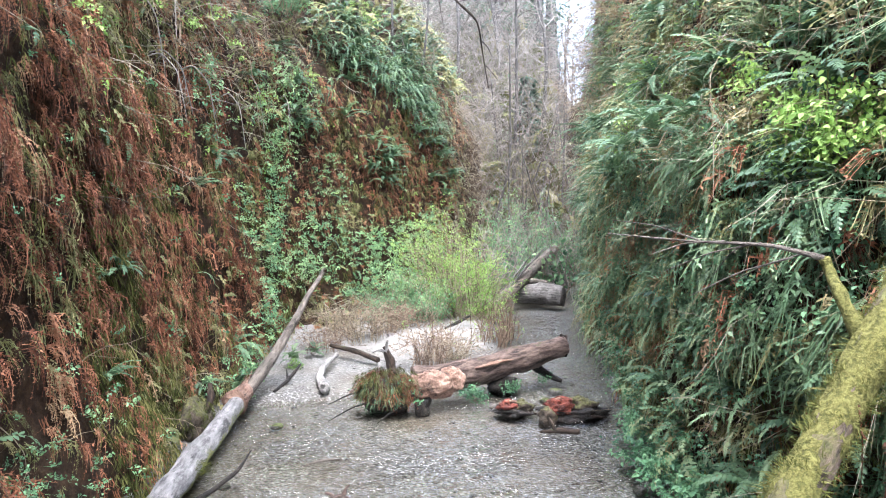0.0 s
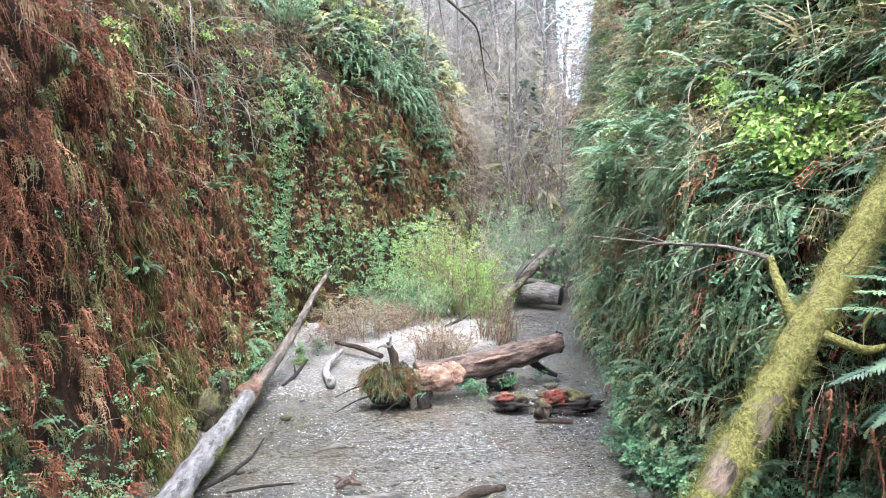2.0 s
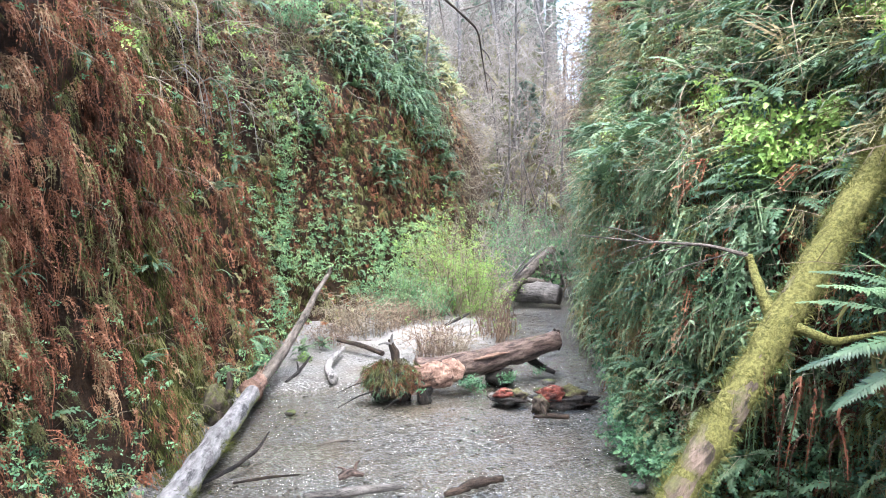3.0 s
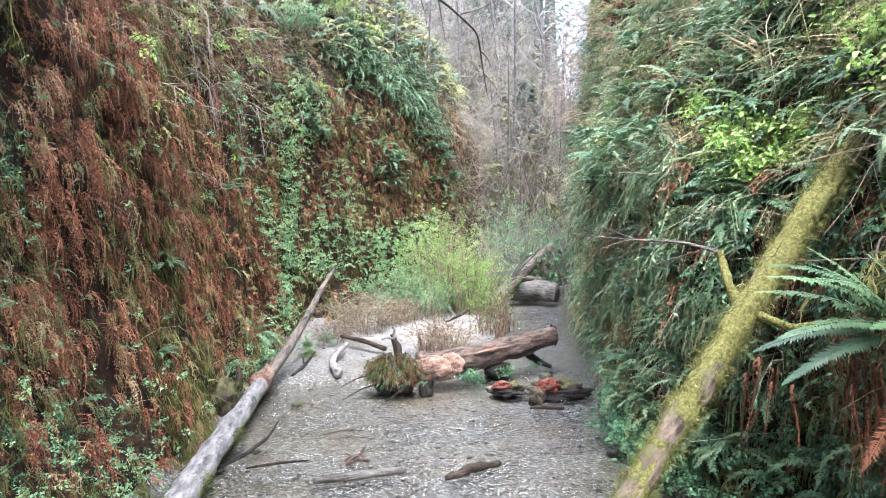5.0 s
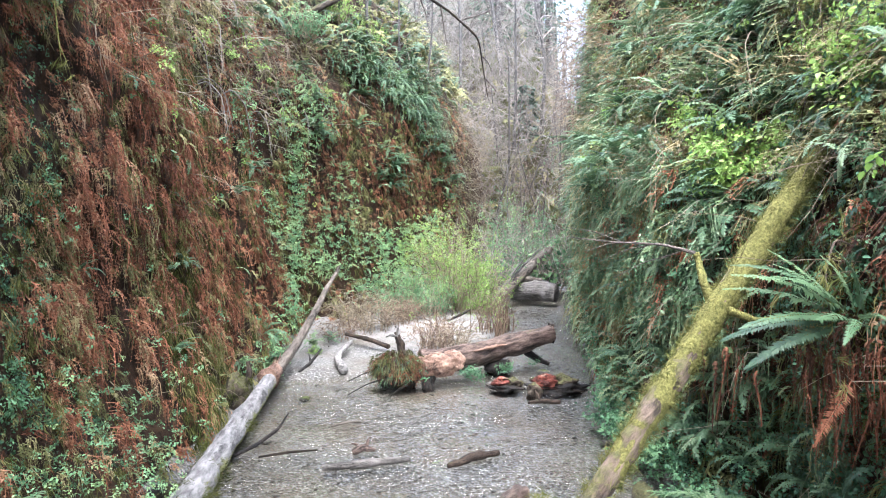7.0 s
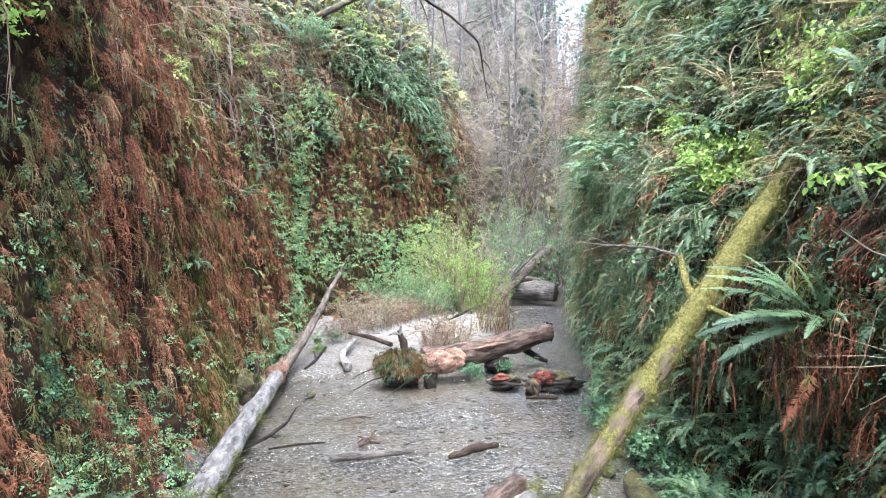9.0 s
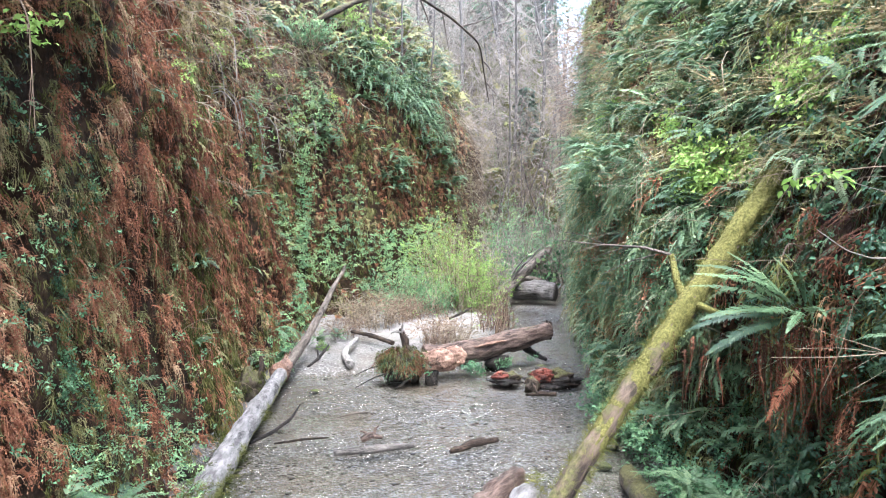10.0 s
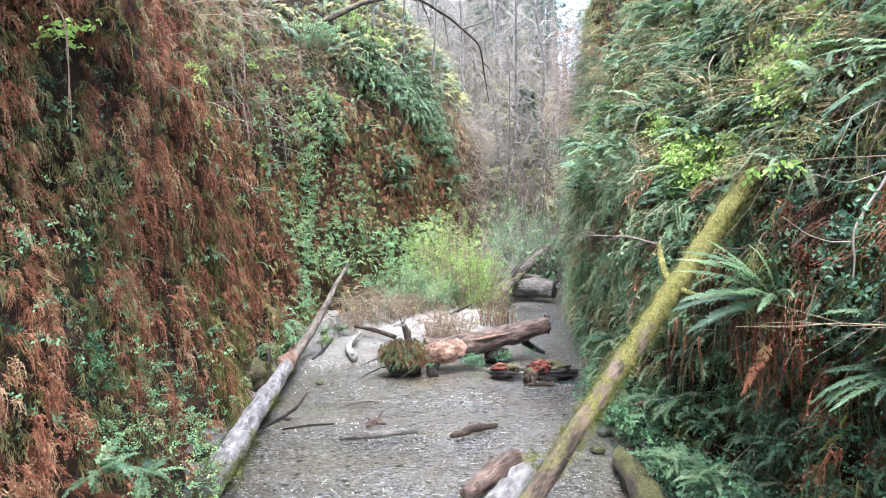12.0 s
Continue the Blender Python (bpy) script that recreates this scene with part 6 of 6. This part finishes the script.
def drape_all():
    g = np.random.default_rng(77)
    for k in range(60):
        y, z = (g.uniform(3.2, 10.5), g.uniform(3.7, 5.4)) if k < 46 else (g.uniform(1.2, 16), g.uniform(2.6, 6.8))
        drape("right", y, z, g.uniform(0.7, 1.5), g.uniform(0.2, 0.5), g.uniform(-0.3, 0.8), 700 + k, (M_STRAW if k % 2 else M_OLIVE) if k % 3 else M_MOSSBARK, "straw-coloured dry stem drooping over the bank" if k % 3 else "mossy stem drooping over the bank", 0, 0.008, 0 if k % 3 else 30)
    for k, (y, z) in enumerate([(4.3, 3.95), (4.6, 3.9), (4.9, 3.95), (4.1, 4.05), (4.4, 3.8), (5.2, 4.0), (3.6, 4.75), (3.4, 4.6), (3.9, 5.1), (8.9, 4.4), (3.2, 4.3), (3.0, 4.8), (6.0, 4.6), (9, 5.2)]):
        drape("right", y, z, 0.45, 0.3, g.uniform(-0.2, 0.3), 760 + k, M_STRAW, "spray of fresh yellow-green leaves on the bank", 40 if k < 6 else 24, 0.006)
    for k in range(22):
        drape("left", g.uniform(9, 16), g.uniform(5.5, 8.5), g.uniform(0.7, 1.5), g.uniform(0.2, 0.5), g.uniform(-0.5, 0.5), 800 + k, M_STRAW if k % 2 else M_GREYTWIG, "dry stem drooping over the cliff edge", 0, 0.013)
    for k, (y, z) in enumerate([(10.6, 6.8), (11.5, 7.4), (9.3, 6.9), (12.8, 7.0), (14.0, 6.2), (16.5, 7.2), (7.0, 5.9), (15.2, 8.4), (2.3, 4.9)]):
        drape("left", y, z, 0.4, 0.25, g.uniform(-0.2, 0.2), 840 + k, M_STRAW, "spray of fresh yellow-green leaves on the cliff", 9, 0.006)
    drape("left", 2.9, 5.2, 0.9, 0.35, 0.1, 860, M_MOSSCOAT, "mossy twig hanging in front of the cliff", 0, 0.009, 12)
    drape("left", 2.2, 5.0, 1.3, 0.3, 0.2, 861, M_REDSTEM, "thin bare root hanging down the cliff", 0, 0.008)
    t = thing("hanging_vine", "pale bare vine hanging in front of the bank", "vine")
    part("stem", tube(bend([(2.95, 1.3, 3.75), (2.74, 1.1, 3.42), (2.61, 1.1, 3.23), (2.53, 1.1, 3.08), (2.55, 1.1, 2.93), (2.54, 1.1, 2.78)], 30), np.linspace(0.012, 0.006, 30), 6, 0.3, 3), M_GREYTWIG, t)
    part("twig", tube(bend([(2.53, 1.1, 3.03), (2.4, 1.1, 3.03), (2.26, 1.1, 3.08), (2.1, 1.1, 3.2)], 16), np.linspace(0.006, 0.002, 16), 5), M_GREYTWIG, t)
    part("twig", tube(bend([(2.95, 1.2, 3.5), (2.73, 1.1, 3.46), (2.5, 1.1, 3.39), (2.29, 1.1, 3.46)], 16), np.linspace(0.006, 0.002, 16), 5), M_GREYTWIG, t)
    t = thing("leafy_spray", "thin twig with bright maple-like leaves reaching over the path", "shrub", "leafing sprays on the banks")
    part("stem", tube(bend([(3.1, 0.3, 3.55), (2.4, 0.35, 3.5), (1.9, 0.42, 3.5), (1.66, 0.5, 3.46)], 20), np.linspace(0.004, 0.002, 20), 5), M_REDSTEM, t)
    for k, (x, y, z) in enumerate([(1.66, 0.5, 3.46), (1.72, 0.48, 3.47), (2.35, 0.36, 3.52)]):
        p, tone = tuft(S_BIG, (x, y, z), 2, 0.45, 0.01, 870 + k, 0.0)
        tagged(part("foliage", p, M_BRIGHT, t, "bright green leaf cluster", tone), kind="stuff")


drape_all()

# ---- shrubs on the bar ----


def shrub(name, label, center, radius, height, stems, leaves, mats, seed, shapes, lsize, category="shrub", skew=0.5, thick=0.014, arch=0.0):
    g = np.random.default_rng(seed)
    t = thing(name, label, category)
    c = np.asarray(center, float)
    pieces, tones, lv, lt = [], [], [], []
    tips = []
    for _ in range(stems):
        a, r = g.random() * 6.283, radius * math.sqrt(g.random())
        top = c + np.array([math.cos(a) * r, math.sin(a) * r * 0.8, height * (0.45 + 0.55 * g.random()) * (1 - 0.35 * (r / radius) ** 2)])
        b = c + np.array([math.cos(a) * r, math.sin(a) * r, 0]) * skew + [g.normal(0, 0.08), g.normal(0, 0.08), -0.05]
        mid = (b + top) / 2 + g.normal(0, 0.08 * height, 3) + [0, 0, arch * height]
        top = top + np.array([math.cos(a), math.sin(a), -0.6]) * arch * height + g.normal(0, 0.1, 3) * arch * 4
        line = bend([b, mid, top], 6)
        pieces.append(tube(line, np.linspace(thick, thick * 0.3, 6), 3, cap=False))
        tones.append(np.full(18, g.random()))
        tips += [line[k] for k in range(1, 6)]
        for _ in range(4):
            p = line[g.integers(1, 6)]
            d = np.array([g.normal(0, 1), g.normal(0, 1), 0.6 + g.normal(0, 0.4)]) * 0.13 * height
            pieces.append(tube([p, p + d * 0.5, p + d], [0.006, 0.005, 0.002], 3, cap=False))
            tones.append(np.full(9, g.random()))
            tips += [p + d * 0.6, p + d]
    tagged(part("brushwood", join(pieces), mats[0], t, "thin bare stems", np.concatenate(tones)), kind="stuff")
    if leaves:
        tips = np.array(tips)
        for _ in range(leaves):
            p = tips[g.integers(0, len(tips))] + g.normal(0, 0.05 * height, 3)
            v, q = shapes[g.integers(0, len(shapes))]
            y = g.normal(0, 1, 3) + [0, 0, 0.2]
            y /= np.linalg.norm(y)
            x = np.cross(y, [0.02, 0.01, 1.0])
            x /= np.linalg.norm(x) + 1e-9
            lv.append((v @ (np.stack([x, y, np.cross(x, y)]) * lsize * (0.6 + 0.7 * g.random())) + p, q))
            # leaf tone rises with height, painting a brighter-lit top into the colour
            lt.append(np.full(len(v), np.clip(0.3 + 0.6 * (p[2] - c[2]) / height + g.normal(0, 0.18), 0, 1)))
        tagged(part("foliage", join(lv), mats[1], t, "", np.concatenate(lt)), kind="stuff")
    return t


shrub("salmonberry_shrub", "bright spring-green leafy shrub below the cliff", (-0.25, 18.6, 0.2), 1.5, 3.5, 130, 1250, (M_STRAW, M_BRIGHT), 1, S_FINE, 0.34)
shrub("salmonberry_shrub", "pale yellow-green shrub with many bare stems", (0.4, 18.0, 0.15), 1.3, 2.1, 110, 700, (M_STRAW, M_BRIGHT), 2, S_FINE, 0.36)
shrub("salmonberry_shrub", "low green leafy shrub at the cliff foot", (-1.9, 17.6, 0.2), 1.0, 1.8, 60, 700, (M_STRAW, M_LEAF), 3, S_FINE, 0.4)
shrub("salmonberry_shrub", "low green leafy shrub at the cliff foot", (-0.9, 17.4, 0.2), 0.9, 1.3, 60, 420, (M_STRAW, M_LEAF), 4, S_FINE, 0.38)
for k, (x, y, r, h) in enumerate([(-3.2, 14.2, 0.7, 0.75), (-2.4, 15.0, 0.8, 0.8), (-1.5, 16.4, 0.7, 0.75), (-3.0, 15.3, 0.7, 0.8), (-0.6, 12.2, 0.5, 0.8), (-0.1, 12.6, 0.5, 0.8), (-1.9, 15.8, 0.7, 0.7)]):
    t = shrub("dry_brush", "tangle of dry red-brown and straw stems on the bar", (x, y, 0.15), r, h * (1.0 + 0.22 * (k * 3 % 5)), 80, 0, (M_STRAW if k % 2 else M_REDSTEM, M_STRAW), 10 + k, S_FINE, 0.5, "dry brush", 0.5, 0.005, 0.3)
for k, (x, y, z, rr, h) in enumerate([(2.6, 24, 0.3, 1.2, 3.0), (3.6, 25.5, 0.6, 1.3, 3.6), (2.0, 26, 0.5, 1.2, 4.0), (4.2, 23.5, 0.4, 0.9, 2.2)]):
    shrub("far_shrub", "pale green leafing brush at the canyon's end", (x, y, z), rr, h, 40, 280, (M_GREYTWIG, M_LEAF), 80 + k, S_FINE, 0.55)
for k, (x, y, r, h) in enumerate([(1.0, 15.2, 0.35, 1.3), (0.75, 14.6, 0.35, 1.2), (-0.35, 13.2, 0.5, 1.3), (1.3, 15.6, 0.25, 1.2)]):
    shrub("willow_shoots", "thin upright bare willow shoots with few leaves", (x, y, 0.05), r * 1.6, h, 26, 18, (M_REDSTEM, M_BRIGHT), 30 + k, S_FINE, 0.25, "willow", 0.6, 0.014)

# ---- far end of the canyon ----
t = thing("fallen_log", "thick grey weathered log lying at the stream's bend", "log")
part("trunk", log_between([(2.0, 21.4, 0.45), (2.7, 21.0, 0.42), (3.55, 20.6, 0.36)], [0.3, 0.4, 0.34], 60, 24, 0.5, 63), M_GREYBARK, t)
part("broken_top", log_between([(2.1, 21.5, 0.75), (2.6, 21.3, 0.86), (3.1, 21.1, 0.8)], [0.06, 0.13, 0.08], 24, 12, 0.4, 65), M_BARE, t, "pale split upper edge")
t = thing("boulder", "pale grey boulder behind the log at the bend", "boulder")
part("body", lump((2.4, 22.3, 0.6), (0.5, 0.45, 0.4), 67, 14, 18, 0.4), M_GREYBARK, t)
t = thing("fallen_log", "grey-brown log leaning from the bar to the far bank", "log")
part("trunk", log_between([(1.0, 19.2, 0.15), (2.2, 21.2, 0.9), (3.7, 23.2, 1.85)], [0.24, 0.22, 0.18], 30, 12, 0.15, 31), M_BARE, t)
for k, (a, b, c) in enumerate([((1.5, 20, 0.5), (1.9, 20.6, 1.1), (2.5, 21.2, 1.7)), ((1.6, 20.2, 0.6), (2.2, 21.0, 1.2), (3.2, 22, 2.0)), ((1.3, 19.7, 0.3), (1.4, 20.3, 0.9), (1.7, 21, 1.5))]):
    part("branch", log_between([a, b, c], [0.06, 0.045, 0.02], 14, 6, 0.2, k), M_GREYBARK, t)


def bare_tree(pos, height, seed, mat, tmat, lean=(0, 0), label="pale bare alder tree on the slope, twigs lightened for haze"):
    g = np.random.default_rng(seed)
    t = thing("bare_tree", label, "tree", "bare trees on the slope")
    p = np.array(pos, float)
    top = p + [lean[0], lean[1], height]
    trunk = bend([p, (p + top) / 2 + g.normal(0, height * 0.03, 3), top], 14)
    part("trunk", tube(trunk, np.linspace(height * 0.009, height * 0.003, 14), 8, 0.1, seed), tmat, t)
    pieces = []

    def grow(a, d, ln, r, depth):
        b = a + d * ln
        m = (a + b) / 2 + g.normal(0, ln * 0.08, 3)
        pieces.append(tube([a, m, b], [r, r * 0.8, r * 0.55], 3, cap=False) if depth else tube([a, b], [r, r * 0.4], 3, cap=False))
        if depth:
            for _ in range(3):
                nd = d + g.normal(0, 0.55, 3)
                nd /= np.linalg.norm(nd)
                grow(a + (b - a) * (0.35 + 0.65 * g.random()), nd, ln * (0.45 + 0.25 * g.random()), r * 0.55, depth - 1)

    for k in range(2, 14):
        for _ in range(2):
            a = g.random() * 6.283
            d = np.array([math.cos(a), math.sin(a), 0.5 + g.normal(0, 0.3)])
            d /= np.linalg.norm(d)
            grow(trunk[k], d, height * (0.2 - 0.008 * k), height * 0.002, 2)
    v, q = join(pieces)
    part("crown", (v, q), mat, t, "", rng.random(len(v)) * 0.0 + g.random())


def conifer(pos, height, seed):
    g = np.random.default_rng(seed)
    t = thing("conifer", "tall dark conifer in the misty forest", "tree", "conifers behind the canyon")
    p = np.array(pos, float)
    part("trunk", tube(bend([p, p + [0, 0, height]], 10), np.linspace(height * 0.016, 0.03, 10), 10, 0.05, seed), M_GREYBARK, t)
    pieces, tones = [], []
    for k in range(150):
        u = 0.12 + 0.88 * g.random()
        a = g.random() * 6.283
        ln = height * 0.17 * (1.05 - u) + 0.4
        d = np.array([math.cos(a), math.sin(a), -0.25 - 0.2 * g.random()])
        b = p + [0, 0, height * u]
        s = np.cross(d, [0, 0, 1.0])
        for _ in range(11):
            f = 0.15 + 0.85 * g.random()
            c = b + d * ln * f + [0, 0, -ln * 0.15 * f * f]
            ax = d * 0.6 + s * g.normal(0, 0.8) + [0, 0, -0.25]
            w = np.cross(ax, [0, 0, 1.0]) * 0.22 + [0, 0, g.normal(0, 0.06)]
            l2 = 0.22 + 0.3 * g.random()
            pieces.append((np.array([c, c + ax * l2 * 0.4 - w * l2, c + ax * l2, c + ax * l2 * 0.4 + w * l2]), np.array([[0, 1, 2, 3]])))
            tones.append(np.full(4, g.random()))
    part("crown", join(pieces), M_NEEDLE, t, "", np.concatenate(tones))




def slope_height(x, y):
    """The wooded hillside that closes the canyon; it falls away towards a gap."""
    p = np.stack([x, y, 0 * x], 1)
    rise = np.maximum(0, y - 29) * (0.8 - 0.55 * smooth(x / np.maximum(y, 1), 0.12, 0.19) + 0.4 * smooth(x / np.maximum(y, 1), 0.24, 0.32))
    return 0.3 + np.minimum(rise, 26) + 2.5 * (fbm(p * 0.16 + 3, 3) - 0.5)


def build_slope():
    xs, ys = np.linspace(-60, 70, 110), np.linspace(28, 130, 70)
    a, b = np.meshgrid(xs, ys, indexing="ij")
    z = slope_height(a.ravel(), b.ravel())
    n = len(ys)
    i, j = np.meshgrid(np.arange(len(xs) - 1), np.arange(n - 1), indexing="ij")
    q = np.stack([i * n + j, (i + 1) * n + j, (i + 1) * n + j + 1, i * n + j + 1], -1).reshape(-1, 4)
    m = earth("forest_slope", [(0.3, (0.03, 0.027, 0.02)), (0.5, (0.08, 0.071, 0.054)), (0.65, (0.115, 0.103, 0.084)), (0.8, (0.07, 0.078, 0.045))], 1.6, 0.9, 1.0, 0.4)
    tagged(new("backdrop", mesh_of("slope", np.stack([a.ravel(), b.ravel(), z], 1), q, m)), "brown wooded hillside beyond the canyon's end", "hillside", kind="structure")


build_slope()
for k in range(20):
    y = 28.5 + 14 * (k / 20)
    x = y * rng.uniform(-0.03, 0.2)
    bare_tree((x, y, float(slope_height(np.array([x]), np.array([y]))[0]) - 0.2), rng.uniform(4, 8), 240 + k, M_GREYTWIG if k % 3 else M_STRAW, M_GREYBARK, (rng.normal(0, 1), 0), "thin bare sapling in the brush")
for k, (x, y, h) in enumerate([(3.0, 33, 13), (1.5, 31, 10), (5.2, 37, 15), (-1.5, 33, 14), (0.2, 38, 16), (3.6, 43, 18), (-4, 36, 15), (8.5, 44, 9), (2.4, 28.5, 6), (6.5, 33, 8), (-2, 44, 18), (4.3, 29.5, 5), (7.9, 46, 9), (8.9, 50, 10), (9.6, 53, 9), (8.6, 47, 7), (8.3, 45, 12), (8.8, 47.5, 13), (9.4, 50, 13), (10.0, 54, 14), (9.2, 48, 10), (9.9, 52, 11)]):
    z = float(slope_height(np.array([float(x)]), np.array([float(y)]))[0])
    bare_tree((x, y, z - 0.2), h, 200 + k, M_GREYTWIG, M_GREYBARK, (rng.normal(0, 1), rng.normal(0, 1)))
for k, (x, y, h) in enumerate([(3.5, 47, 20), (8.0, 62, 30), (-2, 50, 20), (9.6, 60, 26), (14.5, 54, 12), (4.4, 56, 24), (4.35, 36.5, 5.0), (10.6, 66, 20), (8.9, 57, 25), (9.8, 68, 21), (11.6, 70, 19), (7.2, 52, 20)]):
    z = float(slope_height(np.array([float(x)]), np.array([float(y)]))[0])
    conifer((x, y, z - 0.3), h, 300 + k)


def far_brush():
    n = 2500
    y = 22 + 38 * rng.random(n) ** 1.3
    x = rng.uniform(-0.14, 0.26, n) * y
    lx = np.interp(y, LEFT[0][:, 1], LEFT[0][:, 0])
    k = x > lx + 0.3
    x, y = x[k], y[k]
    n = len(x)
    z = np.maximum(ground_height(x, y)[0], np.where(y > 28, slope_height(x, y), 0))
    p = np.stack([x, y, z], 1)
    g = rng.random(n)
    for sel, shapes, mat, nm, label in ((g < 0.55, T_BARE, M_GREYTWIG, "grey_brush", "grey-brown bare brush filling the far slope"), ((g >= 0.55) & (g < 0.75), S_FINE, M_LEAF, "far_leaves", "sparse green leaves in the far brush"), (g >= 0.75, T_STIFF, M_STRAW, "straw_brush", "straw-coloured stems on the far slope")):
        m = sel.sum()
        scatter(nm, shapes, p[sel] + np.stack([0 * x[sel], 0 * x[sel], rng.uniform(0, 1.2, m)], 1), rng.normal(0, 0.5, (m, 3)) + [0, 0, 0.9], rng.normal(0, 1, (m, 3)), rng.uniform(1.0, 2.4, m), mat, label, "brush")


far_brush()


def slope_brush():
    n = 2000
    y = 29 + 20 * rng.random(n)
    x = rng.uniform(-0.06, 0.24, n) * y
    p = np.stack([x, y, slope_height(x, y) + rng.uniform(-0.2, 1.0, n)], 1)
    g = rng.random(n)
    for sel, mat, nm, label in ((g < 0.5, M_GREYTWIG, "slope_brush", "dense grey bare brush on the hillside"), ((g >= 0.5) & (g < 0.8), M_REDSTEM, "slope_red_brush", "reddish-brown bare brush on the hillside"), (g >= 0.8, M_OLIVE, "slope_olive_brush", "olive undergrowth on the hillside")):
        m = sel.sum()
        scatter(nm, T_FINE if mat is not M_OLIVE else F_FAR, p[sel], rng.normal(0, 0.6, (m, 3)) + [0, -0.2, 0.7], rng.normal(0, 1, (m, 3)), rng.uniform(1.8, 3.6, m), mat, label, "brush", rng.uniform(0.1, 0.7, m))


slope_brush()


def slope_twigs():
    n = 1200
    y = 30 + 22 * rng.random(n)
    x = rng.uniform(-0.05, 0.145, n) * y
    p = np.stack([x, y, slope_height(x, y) + rng.uniform(0.8, 6.0, n)], 1)
    scatter("slope_twigs", T_FINE, p, rng.normal(0, 0.7, (n, 3)) + [0, -0.1, 0.15], rng.normal(0, 1, (n, 3)), rng.uniform(2.2, 4.4, n), M_GREYTWIG, "fine pale grey bare twigs filling the woods, lightened for haze", "twigs", rng.uniform(0.3, 1.0, n))


slope_twigs()


LIMB = [(-4.4, 15.6, 8.9), (-3.5, 15.9, 9.5), (-2.93, 17.0, 10.19), (-1.97, 18.3, 10.81), (-1.18, 19.5, 11.09), (-0.09, 21.0, 10.82), (1.0, 22.0, 10.1), (1.15, 22.5, 9.1), (1.33, 22.6, 7.85)]


def overhanging_limb():
    t = thing("overhanging_limb", "mossy tree limb arching over the canyon with a drooping tip", "tree limb")
    limb = part("limb", log_between(LIMB, [0.1, 0.09, 0.075, 0.062, 0.052, 0.046, 0.042, 0.038, 0.03, 0.012], 110, 10, 0.4, 41), M_MOSSROT, t)
    for k, (a, b, c) in enumerate([((1.13, 22.4, 9.5), (1.35, 22.5, 9.3), (1.5, 22.5, 8.9)), ((1.22, 22.55, 8.7), (1.5, 22.6, 8.4), (1.7, 22.6, 8.1)), ((0.3, 21.4, 10.6), (1.2, 22, 11.0), (2.2, 22, 11.5)), ((-0.4, 20.6, 10.9), (-0.3, 20.8, 10.2), (-0.2, 20.8, 9.5)), ((-1.18, 19.5, 11.1), (-0.9, 19.8, 10.4), (-0.8, 19.9, 9.8))]):
        part("twig", log_between([a, b, c], [0.035, 0.025, 0.01], 12, 5, 0.2, k), M_BARE, limb)


overhanging_limb()
shrub("rim_shrub", "green leafing shrub round the foot of the overhanging limb", (-4.1, 15.4, 8.5), 0.7, 0.9, 26, 220, (M_STRAW, M_LEAF), 57, S_FINE, 0.4)
for k, (y, z, h, lx, ly) in enumerate([(20.5, 9.3, 7, 0.6, 0.5), (22.3, 8.8, 6, 0.4, 0.2), (18.0, 10.2, 7, 0.8, 0), (24, 8.0, 6, 0.6, 0.3), (15.5, 10.5, 7, 0.5, 0)]):
    p, n = on_wall("left", y, z)
    bare_tree(p - n * 0.3, h, 400 + k, M_GREYTWIG, M_GREYBARK, (lx, ly), "slender bare tree on the cliff rim")
for k, (y, z, r, h) in enumerate([(20.5, 9.6, 0.8, 1.3), (19.0, 10.2, 0.7, 1.1)]):
    p, n = on_wall("left", y, z)
    shrub("rim_shrub", "yellow-green leafing shrub on the cliff rim", p, r, h, 26, 160, (M_STRAW, M_BRIGHT), 50 + k, S_FINE, 0.4)
